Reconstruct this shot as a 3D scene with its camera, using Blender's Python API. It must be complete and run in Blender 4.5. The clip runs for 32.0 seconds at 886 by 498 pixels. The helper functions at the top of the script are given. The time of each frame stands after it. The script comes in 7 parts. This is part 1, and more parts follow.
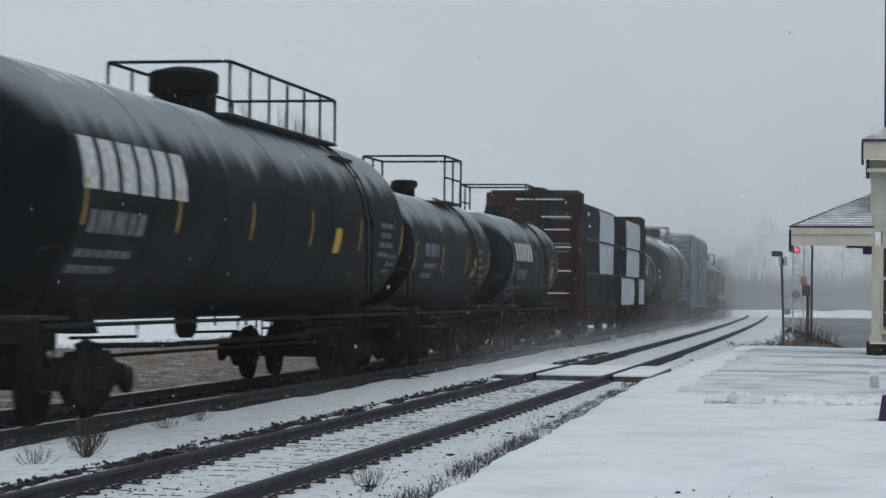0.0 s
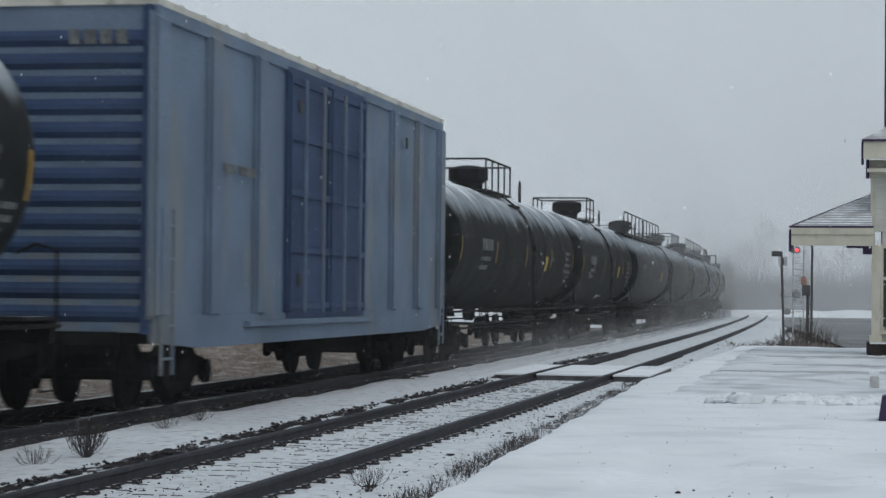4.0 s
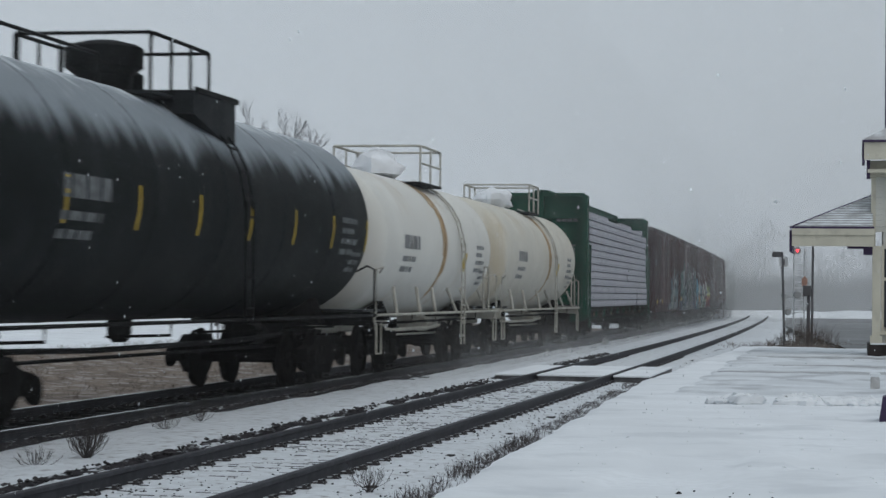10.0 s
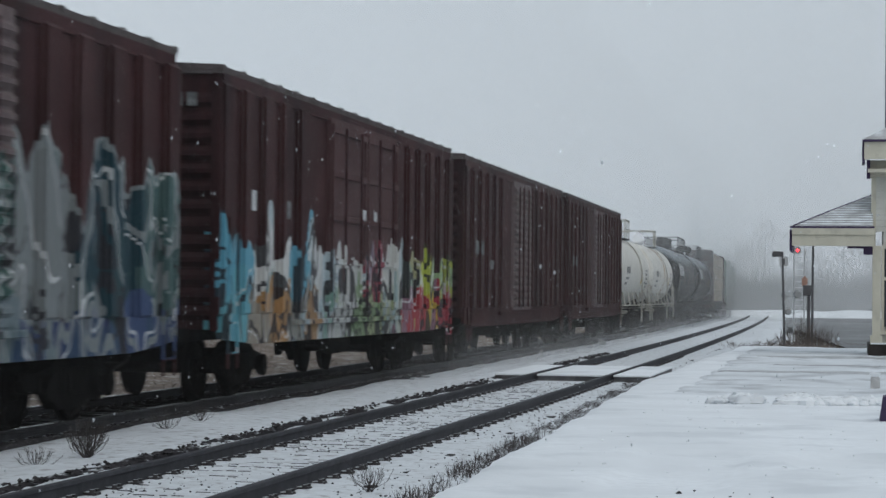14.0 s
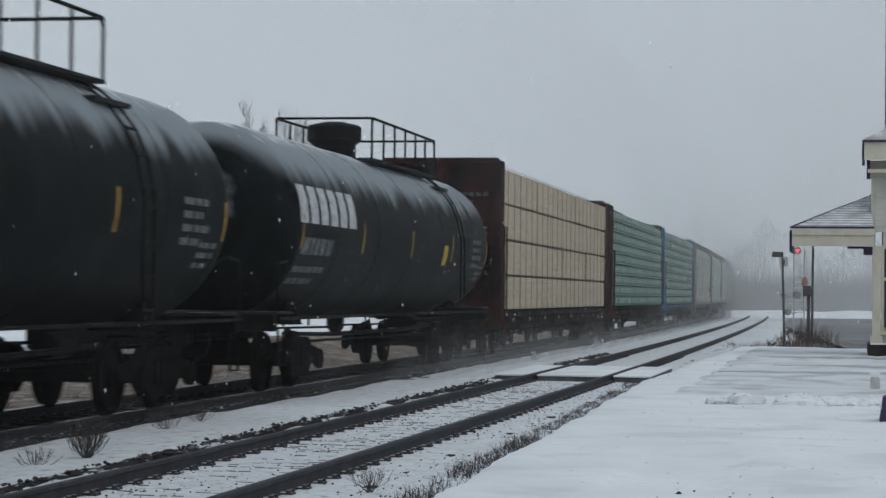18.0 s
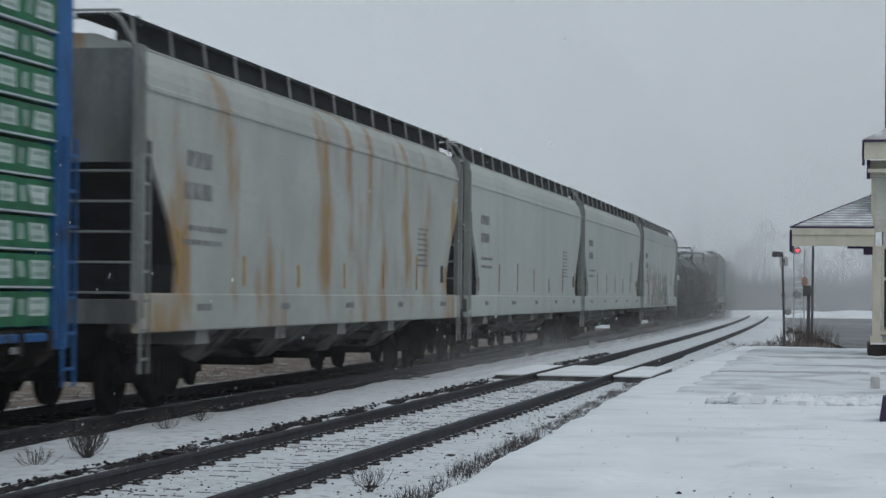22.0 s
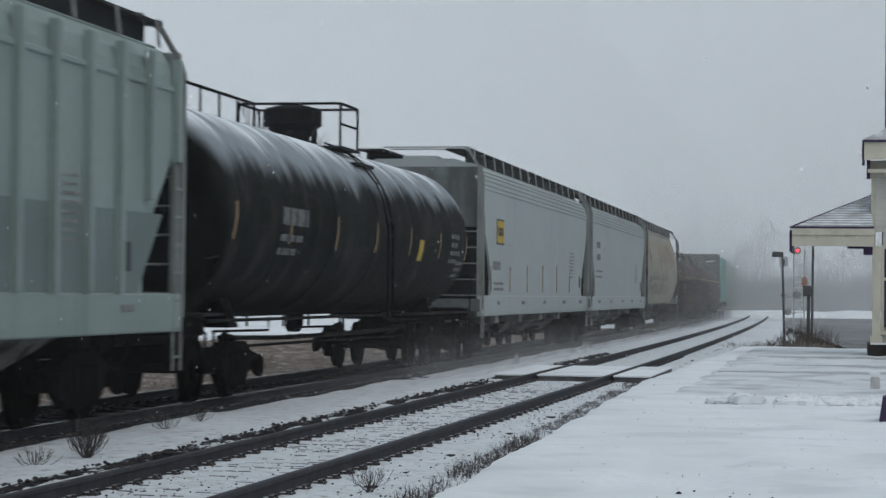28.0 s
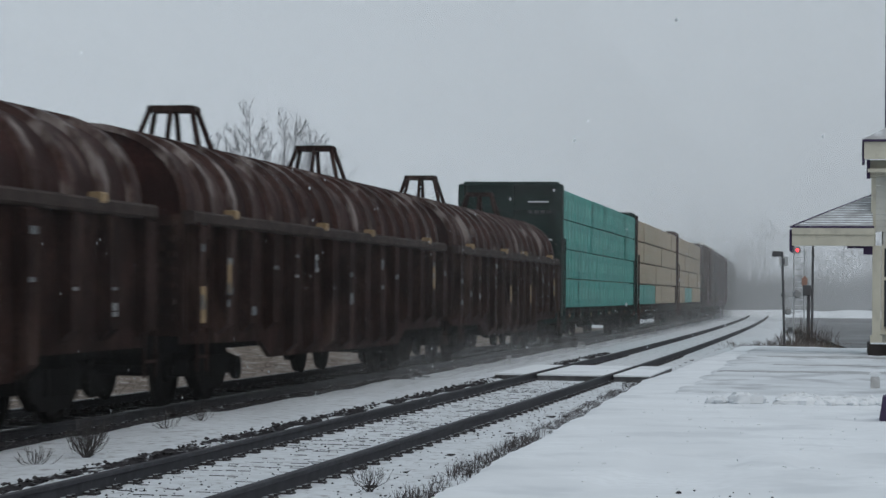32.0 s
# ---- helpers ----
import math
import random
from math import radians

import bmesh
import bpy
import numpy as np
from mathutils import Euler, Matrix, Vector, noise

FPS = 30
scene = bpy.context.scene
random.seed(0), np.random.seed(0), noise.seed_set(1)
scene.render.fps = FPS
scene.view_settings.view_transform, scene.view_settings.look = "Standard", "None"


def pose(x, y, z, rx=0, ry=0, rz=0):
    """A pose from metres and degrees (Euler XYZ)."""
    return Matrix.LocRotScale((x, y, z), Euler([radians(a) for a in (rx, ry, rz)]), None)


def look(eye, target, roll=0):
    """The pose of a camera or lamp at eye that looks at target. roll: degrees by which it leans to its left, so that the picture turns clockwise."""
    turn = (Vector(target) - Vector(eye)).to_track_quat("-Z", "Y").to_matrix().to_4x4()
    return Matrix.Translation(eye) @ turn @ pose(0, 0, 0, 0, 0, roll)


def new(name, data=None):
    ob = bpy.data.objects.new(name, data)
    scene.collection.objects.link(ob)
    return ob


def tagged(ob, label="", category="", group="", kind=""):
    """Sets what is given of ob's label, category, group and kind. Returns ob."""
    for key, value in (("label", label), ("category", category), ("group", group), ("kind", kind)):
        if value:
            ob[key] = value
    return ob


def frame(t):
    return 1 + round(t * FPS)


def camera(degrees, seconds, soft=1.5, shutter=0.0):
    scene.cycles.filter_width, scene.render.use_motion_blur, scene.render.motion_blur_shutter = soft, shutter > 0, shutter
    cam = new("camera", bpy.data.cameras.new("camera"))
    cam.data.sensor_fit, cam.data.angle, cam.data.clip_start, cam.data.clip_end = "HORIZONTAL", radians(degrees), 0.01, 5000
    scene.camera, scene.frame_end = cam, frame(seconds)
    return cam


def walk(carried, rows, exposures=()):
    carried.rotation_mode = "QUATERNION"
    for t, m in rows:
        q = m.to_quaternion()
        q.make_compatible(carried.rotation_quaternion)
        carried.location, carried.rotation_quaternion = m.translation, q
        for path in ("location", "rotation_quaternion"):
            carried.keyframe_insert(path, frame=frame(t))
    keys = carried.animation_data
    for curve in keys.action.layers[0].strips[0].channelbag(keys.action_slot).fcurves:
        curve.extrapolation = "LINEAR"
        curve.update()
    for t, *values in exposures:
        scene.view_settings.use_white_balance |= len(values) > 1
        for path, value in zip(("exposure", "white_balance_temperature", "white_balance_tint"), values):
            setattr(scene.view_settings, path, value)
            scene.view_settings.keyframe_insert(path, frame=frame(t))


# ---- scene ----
# ---------------------------------------------------------------- camera
DUR = 32.0
EYE_Z = 1.527
cam = camera(23.005, DUR, soft=1.5, shutter=0.2)


def aim(dx=0.0, dy=0.0):
    """The tripod's pose; dx, dy: small jolts of the head, in degrees to the left and up."""
    az, el = radians(-dx), 0.02035 + radians(dy)
    way = Vector((math.sin(az) * math.cos(el), math.cos(az) * math.cos(el), math.sin(el)))
    eye = Vector((0, 0, EYE_Z))
    return look(eye, eye + way * 50, 0.566)


JOLTS = [(0, 0, 0), (7.6, 0, 0), (8.2, .022, .022), (8.6, .05, .04), (9.0, .056, .045), (9.4, .032, .03), (9.9, .018, .018),
         (10.6, .015, .006), (13.6, .015, .0), (14.4, .026, .016), (16.8, .018, .016), (20.4, .022, .018), (23.0, .018, .006), (25.2, .026, .003),
         (28.5, .018, .016), (30.5, .018, .004), (32, .018, .004)]
walk(cam, [(t, aim(dx, dy)) for t, dx, dy in JOLTS],
     exposures=[(0, 0.06), (9, 0.05), (10, -.06), (11, -.27), (11.7, -.24), (12.4, -.17), (13, 0.12), (14.5, 0.12), (17, -.28), (18, -.06), (19, -.04), (20, -.12), (21, -.08), (22, -.03), (23, -.13), (25, -.2), (28, 0.0), (29, -.04), (30, -.18), (31, -.12), (32, -.05)])

# ---------------------------------------------------------------- light: overcast, falling snow
world = bpy.data.worlds.new("overcast")
scene.world = world
world.use_nodes = True
wn, wl = world.node_tree.nodes, world.node_tree.links
bg = wn["Background"]
sky = wn.new("ShaderNodeTexSky")
sky.sky_type, sky.sun_disc, sky.sun_elevation, sky.sun_rotation = "NISHITA", False, radians(28), radians(150)
sky.air_density, sky.dust_density = 2.0, 6.0
coord, sep, ramp, mix = wn.new("ShaderNodeTexCoord"), wn.new("ShaderNodeSeparateXYZ"), wn.new("ShaderNodeValToRGB"), wn.new("ShaderNodeMix")
wl.new(coord.outputs["Generated"], sep.inputs[0])
wl.new(sep.outputs["Z"], ramp.inputs[0])
ramp.color_ramp.elements[0].position, ramp.color_ramp.elements[0].color = 0.0, (3.9, 4.5, 5.06, 1)
ramp.color_ramp.elements[1].position, ramp.color_ramp.elements[1].color = 1.0, (6.0, 6.7, 7.38, 1)
e = ramp.color_ramp.elements.new(0.16)
e.color = (5.0, 5.7, 6.37, 1)
mix.data_type = "RGBA"
mix.inputs["Factor"].default_value = 0.93
wl.new(sky.outputs[0], mix.inputs["A"])
wl.new(ramp.outputs[0], mix.inputs["B"])
wl.new(mix.outputs["Result"], bg.inputs["Color"])
bg.inputs["Strength"].default_value = 0.104
sun = new("sun", bpy.data.lights.new("sun", "SUN"))
sun.data.energy, sun.data.angle, sun.data.color = 0.5, radians(40), (1, 0.97, 0.93)
sun.matrix_world = look((0, 0, 50), (-18, 30, 0))

# ---------------------------------------------------------------- materials


def mat(name, base, rough=0.6, metal=0.0, vary=0.25, scale=2.0, grain=30.0, bump=0.2, second=None, amount=0.5, dust=0.0, spec=0.04, streak=0.0, coords="Object", snow_scale=6.0, film=0.0, band=None):
    """A weathered surface: base colour varied at two scales, a second colour in blotches (or run-down streaks), fine bump, and a dusting of
    snow on faces that look up."""
    m = bpy.data.materials.new(name)
    m.use_nodes = True
    n, l = m.node_tree.nodes, m.node_tree.links
    b = n["Principled BSDF"]
    tc = n.new("ShaderNodeTexCoord")

    def tex(s, detail, stretch=None):
        t = n.new("ShaderNodeTexNoise")
        t.inputs["Scale"].default_value, t.inputs["Detail"].default_value = s, detail
        src = tc.outputs[coords]
        if stretch:
            mp = n.new("ShaderNodeMapping")
            mp.inputs["Scale"].default_value = stretch
            l.new(src, mp.inputs[0])
            src = mp.outputs[0]
        l.new(src, t.inputs["Vector"])
        return t.outputs["Fac"]

    def blend(f, a, c):
        x = n.new("ShaderNodeMix")
        x.data_type = "RGBA"
        for sock, v in ((x.inputs["Factor"], f), (x.inputs["A"], a), (x.inputs["B"], c)):
            if isinstance(v, bpy.types.NodeSocket):
                l.new(v, sock)
            else:
                sock.default_value = v
        return x.outputs["Result"]

    def rampf(f, lo, hi):
        r = n.new("ShaderNodeMapRange")
        r.interpolation_type = "SMOOTHSTEP"
        r.inputs["From Min"].default_value, r.inputs["From Max"].default_value = lo, hi
        l.new(f, r.inputs["Value"])
        return r.outputs["Result"]

    big, fine = tex(scale, 5), tex(grain, 4)
    dark = tuple(c * (1 - vary) for c in base) + (1,)
    light = tuple(min(1, c * (1 + vary)) for c in base) + (1,)
    col = blend(rampf(big, 0.3, 0.7), dark, light)
    col = blend(rampf(fine, 0.35, 0.75), col, tuple(c * (1 - vary * 0.6) for c in base) + (1,))
    if second:
        f = tex(scale * 1.3, 6, (1.0, 1.0, streak if streak < 1 else 0.12) if streak else None)
        f = rampf(f, 0.62 - 0.25 * amount, 0.78 - 0.2 * amount)
        if band:
            # the second colour keeps to a height band, fading downwards and, with four heights, upwards
            hz, fade = n.new("ShaderNodeSeparateXYZ"), n.new("ShaderNodeMath")
            l.new(tc.outputs[coords], hz.inputs[0])
            fade.operation = "MULTIPLY"
            l.new(f, fade.inputs[0])
            l.new(rampf(hz.outputs["Z"], *band[:2]), fade.inputs[1])
            f = fade.outputs[0]
            if len(band) > 2:
                low = n.new("ShaderNodeMath")
                low.operation = "MULTIPLY"
                l.new(f, low.inputs[0])
                l.new(rampf(hz.outputs["Z"], band[3], band[2]), low.inputs[1])
                f = low.outputs[0]
        col = blend(f, col, tuple(second) + (1,))
    if dust:
        geo, sx = n.new("ShaderNodeNewGeometry"), n.new("ShaderNodeSeparateXYZ")
        l.new(geo.outputs["Normal"], sx.inputs[0])
        add = n.new("ShaderNodeMath")
        add.operation = "MULTIPLY_ADD"
        l.new(tex(snow_scale, 6, (1.0, 0.35, 0.35)), add.inputs[0])
        add.inputs[1].default_value = 0.9
        l.new(sx.outputs["Z"], add.inputs[2])
        f = rampf(add.outputs[0], 1.55 - 0.75 * dust, 1.75 - 0.45 * dust)
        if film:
            # thin frozen film running down the upper flank in fingers, with painted sky sheen
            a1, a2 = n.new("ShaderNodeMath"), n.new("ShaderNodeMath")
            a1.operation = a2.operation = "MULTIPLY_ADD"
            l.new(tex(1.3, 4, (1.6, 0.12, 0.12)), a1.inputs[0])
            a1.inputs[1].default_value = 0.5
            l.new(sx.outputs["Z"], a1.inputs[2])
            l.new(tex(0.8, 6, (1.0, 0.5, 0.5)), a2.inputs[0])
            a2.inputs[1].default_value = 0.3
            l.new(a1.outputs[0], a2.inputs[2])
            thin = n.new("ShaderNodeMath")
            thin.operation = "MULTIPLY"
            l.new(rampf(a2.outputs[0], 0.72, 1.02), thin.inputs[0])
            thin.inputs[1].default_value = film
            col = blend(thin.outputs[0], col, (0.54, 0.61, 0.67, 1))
        col = blend(f, col, (0.72, 0.76, 0.8, 1))
        rr = n.new("ShaderNodeMapRange")
        l.new(f, rr.inputs["Value"])
        rr.inputs["To Min"].default_value, rr.inputs["To Max"].default_value = rough, 0.9
        l.new(rr.outputs[0], b.inputs["Roughness"])
    else:
        b.inputs["Roughness"].default_value = rough
    l.new(col, b.inputs["Base Color"])
    b.inputs["Metallic"].default_value = metal
    b.inputs["Specular IOR Level"].default_value = spec
    if bump:
        bp = n.new("ShaderNodeBump")
        bp.inputs["Strength"].default_value, bp.inputs["Distance"].default_value = bump, 0.02
        l.new(fine, bp.inputs["Height"])
        l.new(bp.outputs[0], b.inputs["Normal"])
    return m


def glow(name, colour, strength):
    m = bpy.data.materials.new(name)
    m.use_nodes = True
    b = m.node_tree.nodes["Principled BSDF"]
    b.inputs["Base Color"].default_value = (*colour, 1)
    b.inputs["Emission Color"].default_value, b.inputs["Emission Strength"].default_value = (*colour, 1), strength
    return m


SNOW = mat("snow", (0.71, 0.74, 0.77), 0.8, vary=0.06, scale=0.6, grain=9, bump=0.4, second=(0.6, 0.63, 0.66), amount=0.45)
TRACK_SNOW = mat("thin snow on ballast", (0.58, 0.61, 0.64), 0.85, vary=0.1, scale=5, grain=24, bump=0.5, second=(0.3, 0.3, 0.31), amount=0.3)
BALLAST = mat("near-black ballast", (0.0125, 0.0125, 0.0132), 0.95, vary=0.4, scale=3, grain=22, bump=0.8, spec=0.01)
RAIL = mat("rusty rail steel", (0.052, 0.053, 0.06), 0.62, metal=0.2, vary=0.25, scale=6, grain=60, bump=0.1)
LUMPS = mat("frozen dirty lumps", (0.06, 0.057, 0.06), 0.95, vary=0.5, scale=8, grain=30, bump=0.6, dust=0.25, snow_scale=9)
GREY_PLANK = mat("wet grey planks", (0.13, 0.13, 0.135), 0.8, vary=0.3, scale=4, grain=30, bump=0.3)
TIE = mat("tarred timber", (0.022, 0.021, 0.021), 0.9, vary=0.3, scale=5, grain=40, bump=0.4, dust=0.2)
DIRT = mat("frozen dirt", (0.036, 0.034, 0.037), 0.95, vary=0.45, scale=8, grain=30, bump=0.6, dust=0.13, snow_scale=9)
STRAW = mat("dead grass", (0.17, 0.14, 0.118), 0.95, vary=0.35, scale=1.6, grain=30, bump=0.6, second=(0.3, 0.28, 0.265), amount=0.5)
PALE_BARK = mat("pale grey twigs", (0.17, 0.17, 0.175), 0.9, vary=0.2, scale=5, grain=40, bump=0.2)
TWIG = mat("bare twigs", (0.085, 0.078, 0.078), 0.9, vary=0.3, scale=5, grain=40, bump=0.2)
BRUSH = mat("bare grey-brown brush", (0.13, 0.112, 0.102), 0.95, vary=0.3, scale=5, grain=40, bump=0.2)
BARK = mat("frosted bark", (0.1, 0.1, 0.1), 0.9, vary=0.3, scale=5, grain=40, bump=0.2)
WET_ROAD = mat("wet asphalt under thin snow", (0.15, 0.156, 0.162), 0.6, vary=0.15, scale=0.25, grain=20, bump=0.1, second=(0.22, 0.23, 0.24), amount=0.5)
SLUSH = mat("thin wet slush", (0.33, 0.345, 0.36), 0.5, vary=0.25, scale=1.0, grain=12, bump=0.3, second=(0.52, 0.545, 0.565), amount=0.5)
THIN_SNOW = mat("thin half-melted snow", (0.6, 0.63, 0.66), 0.75, vary=0.14, scale=0.5, grain=10, bump=0.35, second=(0.4, 0.42, 0.445), amount=0.5)
POLISHED = mat("polished rail head", (0.5, 0.5, 0.5), 0.22, metal=1.0, vary=0.1, scale=3, grain=40, bump=0.02)
CREAM = mat("cream painted wood", (0.52, 0.5, 0.42), 0.6, vary=0.08, scale=2, grain=30, bump=0.1, second=(0.42, 0.4, 0.34), amount=0.35)
FLAKE = mat("falling snowflake", (0.52, 0.55, 0.58), 0.9, vary=0.05, bump=0)
SIDING = mat("pale clapboard", (0.54, 0.54, 0.5), 0.65, vary=0.07, scale=2, grain=30, bump=0.1)
PURPLE = mat("dark plum trim paint", (0.06, 0.045, 0.085), 0.5, vary=0.15, bump=0.1)
SHINGLE = mat("grey shingle under snow", (0.36, 0.365, 0.375), 0.85, vary=0.2, scale=4, grain=20, bump=0.4, dust=0.72)
PLINTH = mat("dark stained plinth", (0.04, 0.036, 0.035), 0.7, vary=0.3)
GLASS = mat("dark window glass", (0.02, 0.022, 0.025), 0.06, vary=0.1, bump=0, spec=0.5)
GALV = mat("galvanised steel", (0.3, 0.31, 0.32), 0.45, metal=0.6, vary=0.15, bump=0.05)
GREY_STEEL = mat("weathered grey steel", (0.1, 0.1, 0.105), 0.6, vary=0.2, bump=0.1)
PALE_STEEL = mat("pale weathered steel", (0.24, 0.245, 0.25), 0.6, vary=0.2, bump=0.1)
STONE = mat("pale stone", (0.5, 0.5, 0.5), 0.85, vary=0.2, scale=6, bump=0.3)
LETTER_GREY = mat("worn grey stencil paint", (0.2, 0.205, 0.21), 0.6, vary=0.35, scale=8, bump=0)
SIGN_GREY = mat("sign back aluminium", (0.42, 0.43, 0.44), 0.5, metal=0.3, vary=0.1, bump=0)
RUSTY_PLATE = mat("weathered reddish plate", (0.3, 0.17, 0.13), 0.7, vary=0.2, bump=0.05)
RED_LAMP = glow("red signal lens", (1.0, 0.02, 0.03), 6)
TRUCK = mat("grimy cast steel", (0.011, 0.011, 0.011), 0.85, spec=0.0, vary=0.35, scale=4, grain=30, bump=0.3)
WHEEL = mat("wheel steel", (0.01, 0.0095, 0.0095), 0.7, spec=0.01, vary=0.3, bump=0.1)
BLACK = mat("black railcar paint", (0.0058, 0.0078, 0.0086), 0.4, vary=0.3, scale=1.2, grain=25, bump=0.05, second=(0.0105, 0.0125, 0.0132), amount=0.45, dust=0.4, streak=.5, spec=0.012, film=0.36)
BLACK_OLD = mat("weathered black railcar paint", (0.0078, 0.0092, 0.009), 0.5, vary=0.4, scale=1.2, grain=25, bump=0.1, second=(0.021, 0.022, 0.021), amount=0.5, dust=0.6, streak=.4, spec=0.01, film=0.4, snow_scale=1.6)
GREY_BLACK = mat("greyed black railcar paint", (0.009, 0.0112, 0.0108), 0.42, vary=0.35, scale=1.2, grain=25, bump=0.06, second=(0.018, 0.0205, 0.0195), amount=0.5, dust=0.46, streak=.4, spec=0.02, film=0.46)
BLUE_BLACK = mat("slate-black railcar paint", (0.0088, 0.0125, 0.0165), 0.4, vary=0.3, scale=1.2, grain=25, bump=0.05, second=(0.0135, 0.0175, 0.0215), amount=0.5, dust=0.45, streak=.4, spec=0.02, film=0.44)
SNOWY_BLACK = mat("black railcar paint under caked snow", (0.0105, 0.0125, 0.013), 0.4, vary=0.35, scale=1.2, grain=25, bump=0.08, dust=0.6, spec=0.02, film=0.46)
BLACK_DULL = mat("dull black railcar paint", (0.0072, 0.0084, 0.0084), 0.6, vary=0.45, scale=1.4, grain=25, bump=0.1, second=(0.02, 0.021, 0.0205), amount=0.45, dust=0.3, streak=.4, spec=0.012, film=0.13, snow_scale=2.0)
FITTINGS = mat("black painted fittings", (0.0085, 0.009, 0.0095), 0.6, vary=0.3, scale=4, grain=30, bump=0.05, spec=0.03)
WHITE_TANK = mat("white railcar paint", (0.58, 0.575, 0.54), 0.4, vary=0.06, scale=1, grain=20, bump=0.04, second=(0.5, 0.46, 0.4), amount=0.35, streak=1)
CREAM_TANK = mat("yellowed white railcar paint", (0.52, 0.5, 0.44), 0.45, vary=0.08, scale=1, grain=20, bump=0.04, second=(0.45, 0.4, 0.31), amount=0.4, streak=1)
RUST_STAIN = mat("rust-brown spill stain", (0.33, 0.23, 0.13), 0.7, vary=0.3, scale=3, bump=0.05, second=(0.55, 0.48, 0.38), amount=0.5, streak=1)
WRAP_WHITE = mat("white plastic wrap", (0.72, 0.74, 0.77), 0.3, vary=0.08, scale=5, grain=12, bump=0.5)
YELLOW = mat("yellow placard", (0.42, 0.29, 0.035), 0.5, vary=0.25, scale=5, bump=0)
AMBER = mat("amber reflector strip", (0.33, 0.2, 0.045), 0.5, vary=0.35, scale=4, bump=0)
ORANGE_DULL = mat("dull ochre stripe", (0.27, 0.19, 0.11), 0.6, vary=0.3, scale=4, bump=0)
LETTER = mat("white stencil paint", (0.44, 0.455, 0.47), 0.55, vary=0.35, scale=9, grain=40, bump=0)
LETTER_DIM = mat("faded stencil paint", (0.125, 0.133, 0.138), 0.6, vary=0.5, scale=9, grain=40, bump=0)
LETTER_DARK = mat("dark stencil paint", (0.05, 0.055, 0.06), 0.6, vary=0.2, scale=8, bump=0)
BLUE_SIGN = mat("blue sticker", (0.16, 0.3, 0.5), 0.5, vary=0.1, bump=0)
BLUE_BOX = mat("faded blue boxcar paint", (0.125, 0.17, 0.235), 0.5, vary=0.2, scale=0.8, grain=20, bump=0.06, second=(0.16, 0.18, 0.2), amount=0.45, streak=.3)
BLUE_DARK = mat("dark blue boxcar paint", (0.035, 0.06, 0.12), 0.5, vary=0.2, scale=1, grain=20, bump=0.06)
OLD_WHITE = mat("grimy off-white paint", (0.5, 0.49, 0.45), 0.6, vary=0.15, scale=1.5, bump=0.08, second=(0.25, 0.23, 0.2), amount=0.4, dust=0.3)
BROWN = mat("oxide brown paint", (0.042, 0.0178, 0.0192), 0.6, vary=0.28, scale=0.8, grain=20, bump=0.1, second=(0.022, 0.0115, 0.013), amount=0.5, streak=1, dust=0.08)
BROWN_ROOF = mat("weathered boxcar roof steel", (0.075, 0.065, 0.065), 0.7, vary=0.3, scale=2, bump=0.1, dust=0.22)
RED_BROWN = mat("red-brown bulkhead paint", (0.044, 0.016, 0.0135), 0.6, vary=0.4, scale=1, grain=20, bump=0.1, second=(0.013, 0.009, 0.009), amount=0.65, streak=.4, dust=0.3, spec=0.01)
DOOR_GREY = mat("greyed door paint", (0.125, 0.098, 0.1), 0.6, vary=0.2, scale=1, bump=0.08, second=(0.06, 0.04, 0.042), amount=0.4, streak=1)
DOOR_BROWN = mat("dull brown door paint", (0.07, 0.038, 0.04), 0.6, vary=0.2, scale=1, bump=0.08)
GREEN_STEEL = mat("dark green railcar paint", (0.011, 0.06, 0.038), 0.5, vary=0.25, scale=1, bump=0.08, second=(0.01, 0.03, 0.022), amount=0.5, streak=1, dust=0.12)
BLUE_STEEL = mat("bright blue railcar paint", (0.025, 0.1, 0.26), 0.5, vary=0.25, scale=1, bump=0.08, second=(0.03, 0.05, 0.1), amount=0.4)
DARK_GREEN = mat("grimy dark green railcar paint", (0.012, 0.028, 0.024), 0.6, vary=0.3, scale=1, bump=0.08, dust=0.3)
COIL_BROWN = mat("rusted coil car paint", (0.023, 0.0125, 0.0108), 0.75, vary=0.5, scale=1.4, grain=18, bump=0.3, second=(0.055, 0.035, 0.029), amount=0.42, streak=.3, spec=0.02)
COIL_COVER = mat("rusted coil cover", (0.026, 0.0095, 0.008), 0.55, vary=0.5, scale=1.0, grain=18, bump=0.25, second=(0.1, 0.072, 0.066), amount=0.3, dust=0.1, streak=1, spec=0.04)
HOPPER_GREY = mat("pale grey hopper paint", (0.38, 0.415, 0.4), 0.5, vary=0.07, scale=0.6, grain=15, bump=0.04, second=(0.335, 0.365, 0.35), amount=0.4, streak=1)
HOPPER_COOL = mat("cool grey hopper paint", (0.335, 0.375, 0.375), 0.5, vary=0.06, scale=0.6, grain=15, bump=0.04, second=(0.31, 0.34, 0.35), amount=0.3, streak=1)
HOPPER_RUST = mat("rust-streaked grey hopper paint", (0.34, 0.36, 0.345), 0.55, vary=0.12, scale=0.75, grain=15, bump=0.06, second=(0.27, 0.185, 0.1), amount=0.42, streak=.4)
HOPPER_BEIGE = mat("rust-stained beige hopper paint", (0.275, 0.262, 0.215), 0.55, vary=0.14, scale=0.7, grain=15, bump=0.06, second=(0.215, 0.142, 0.09), amount=0.85, streak=.45, band=(2.75, 3.2, 3.7, 4.3))
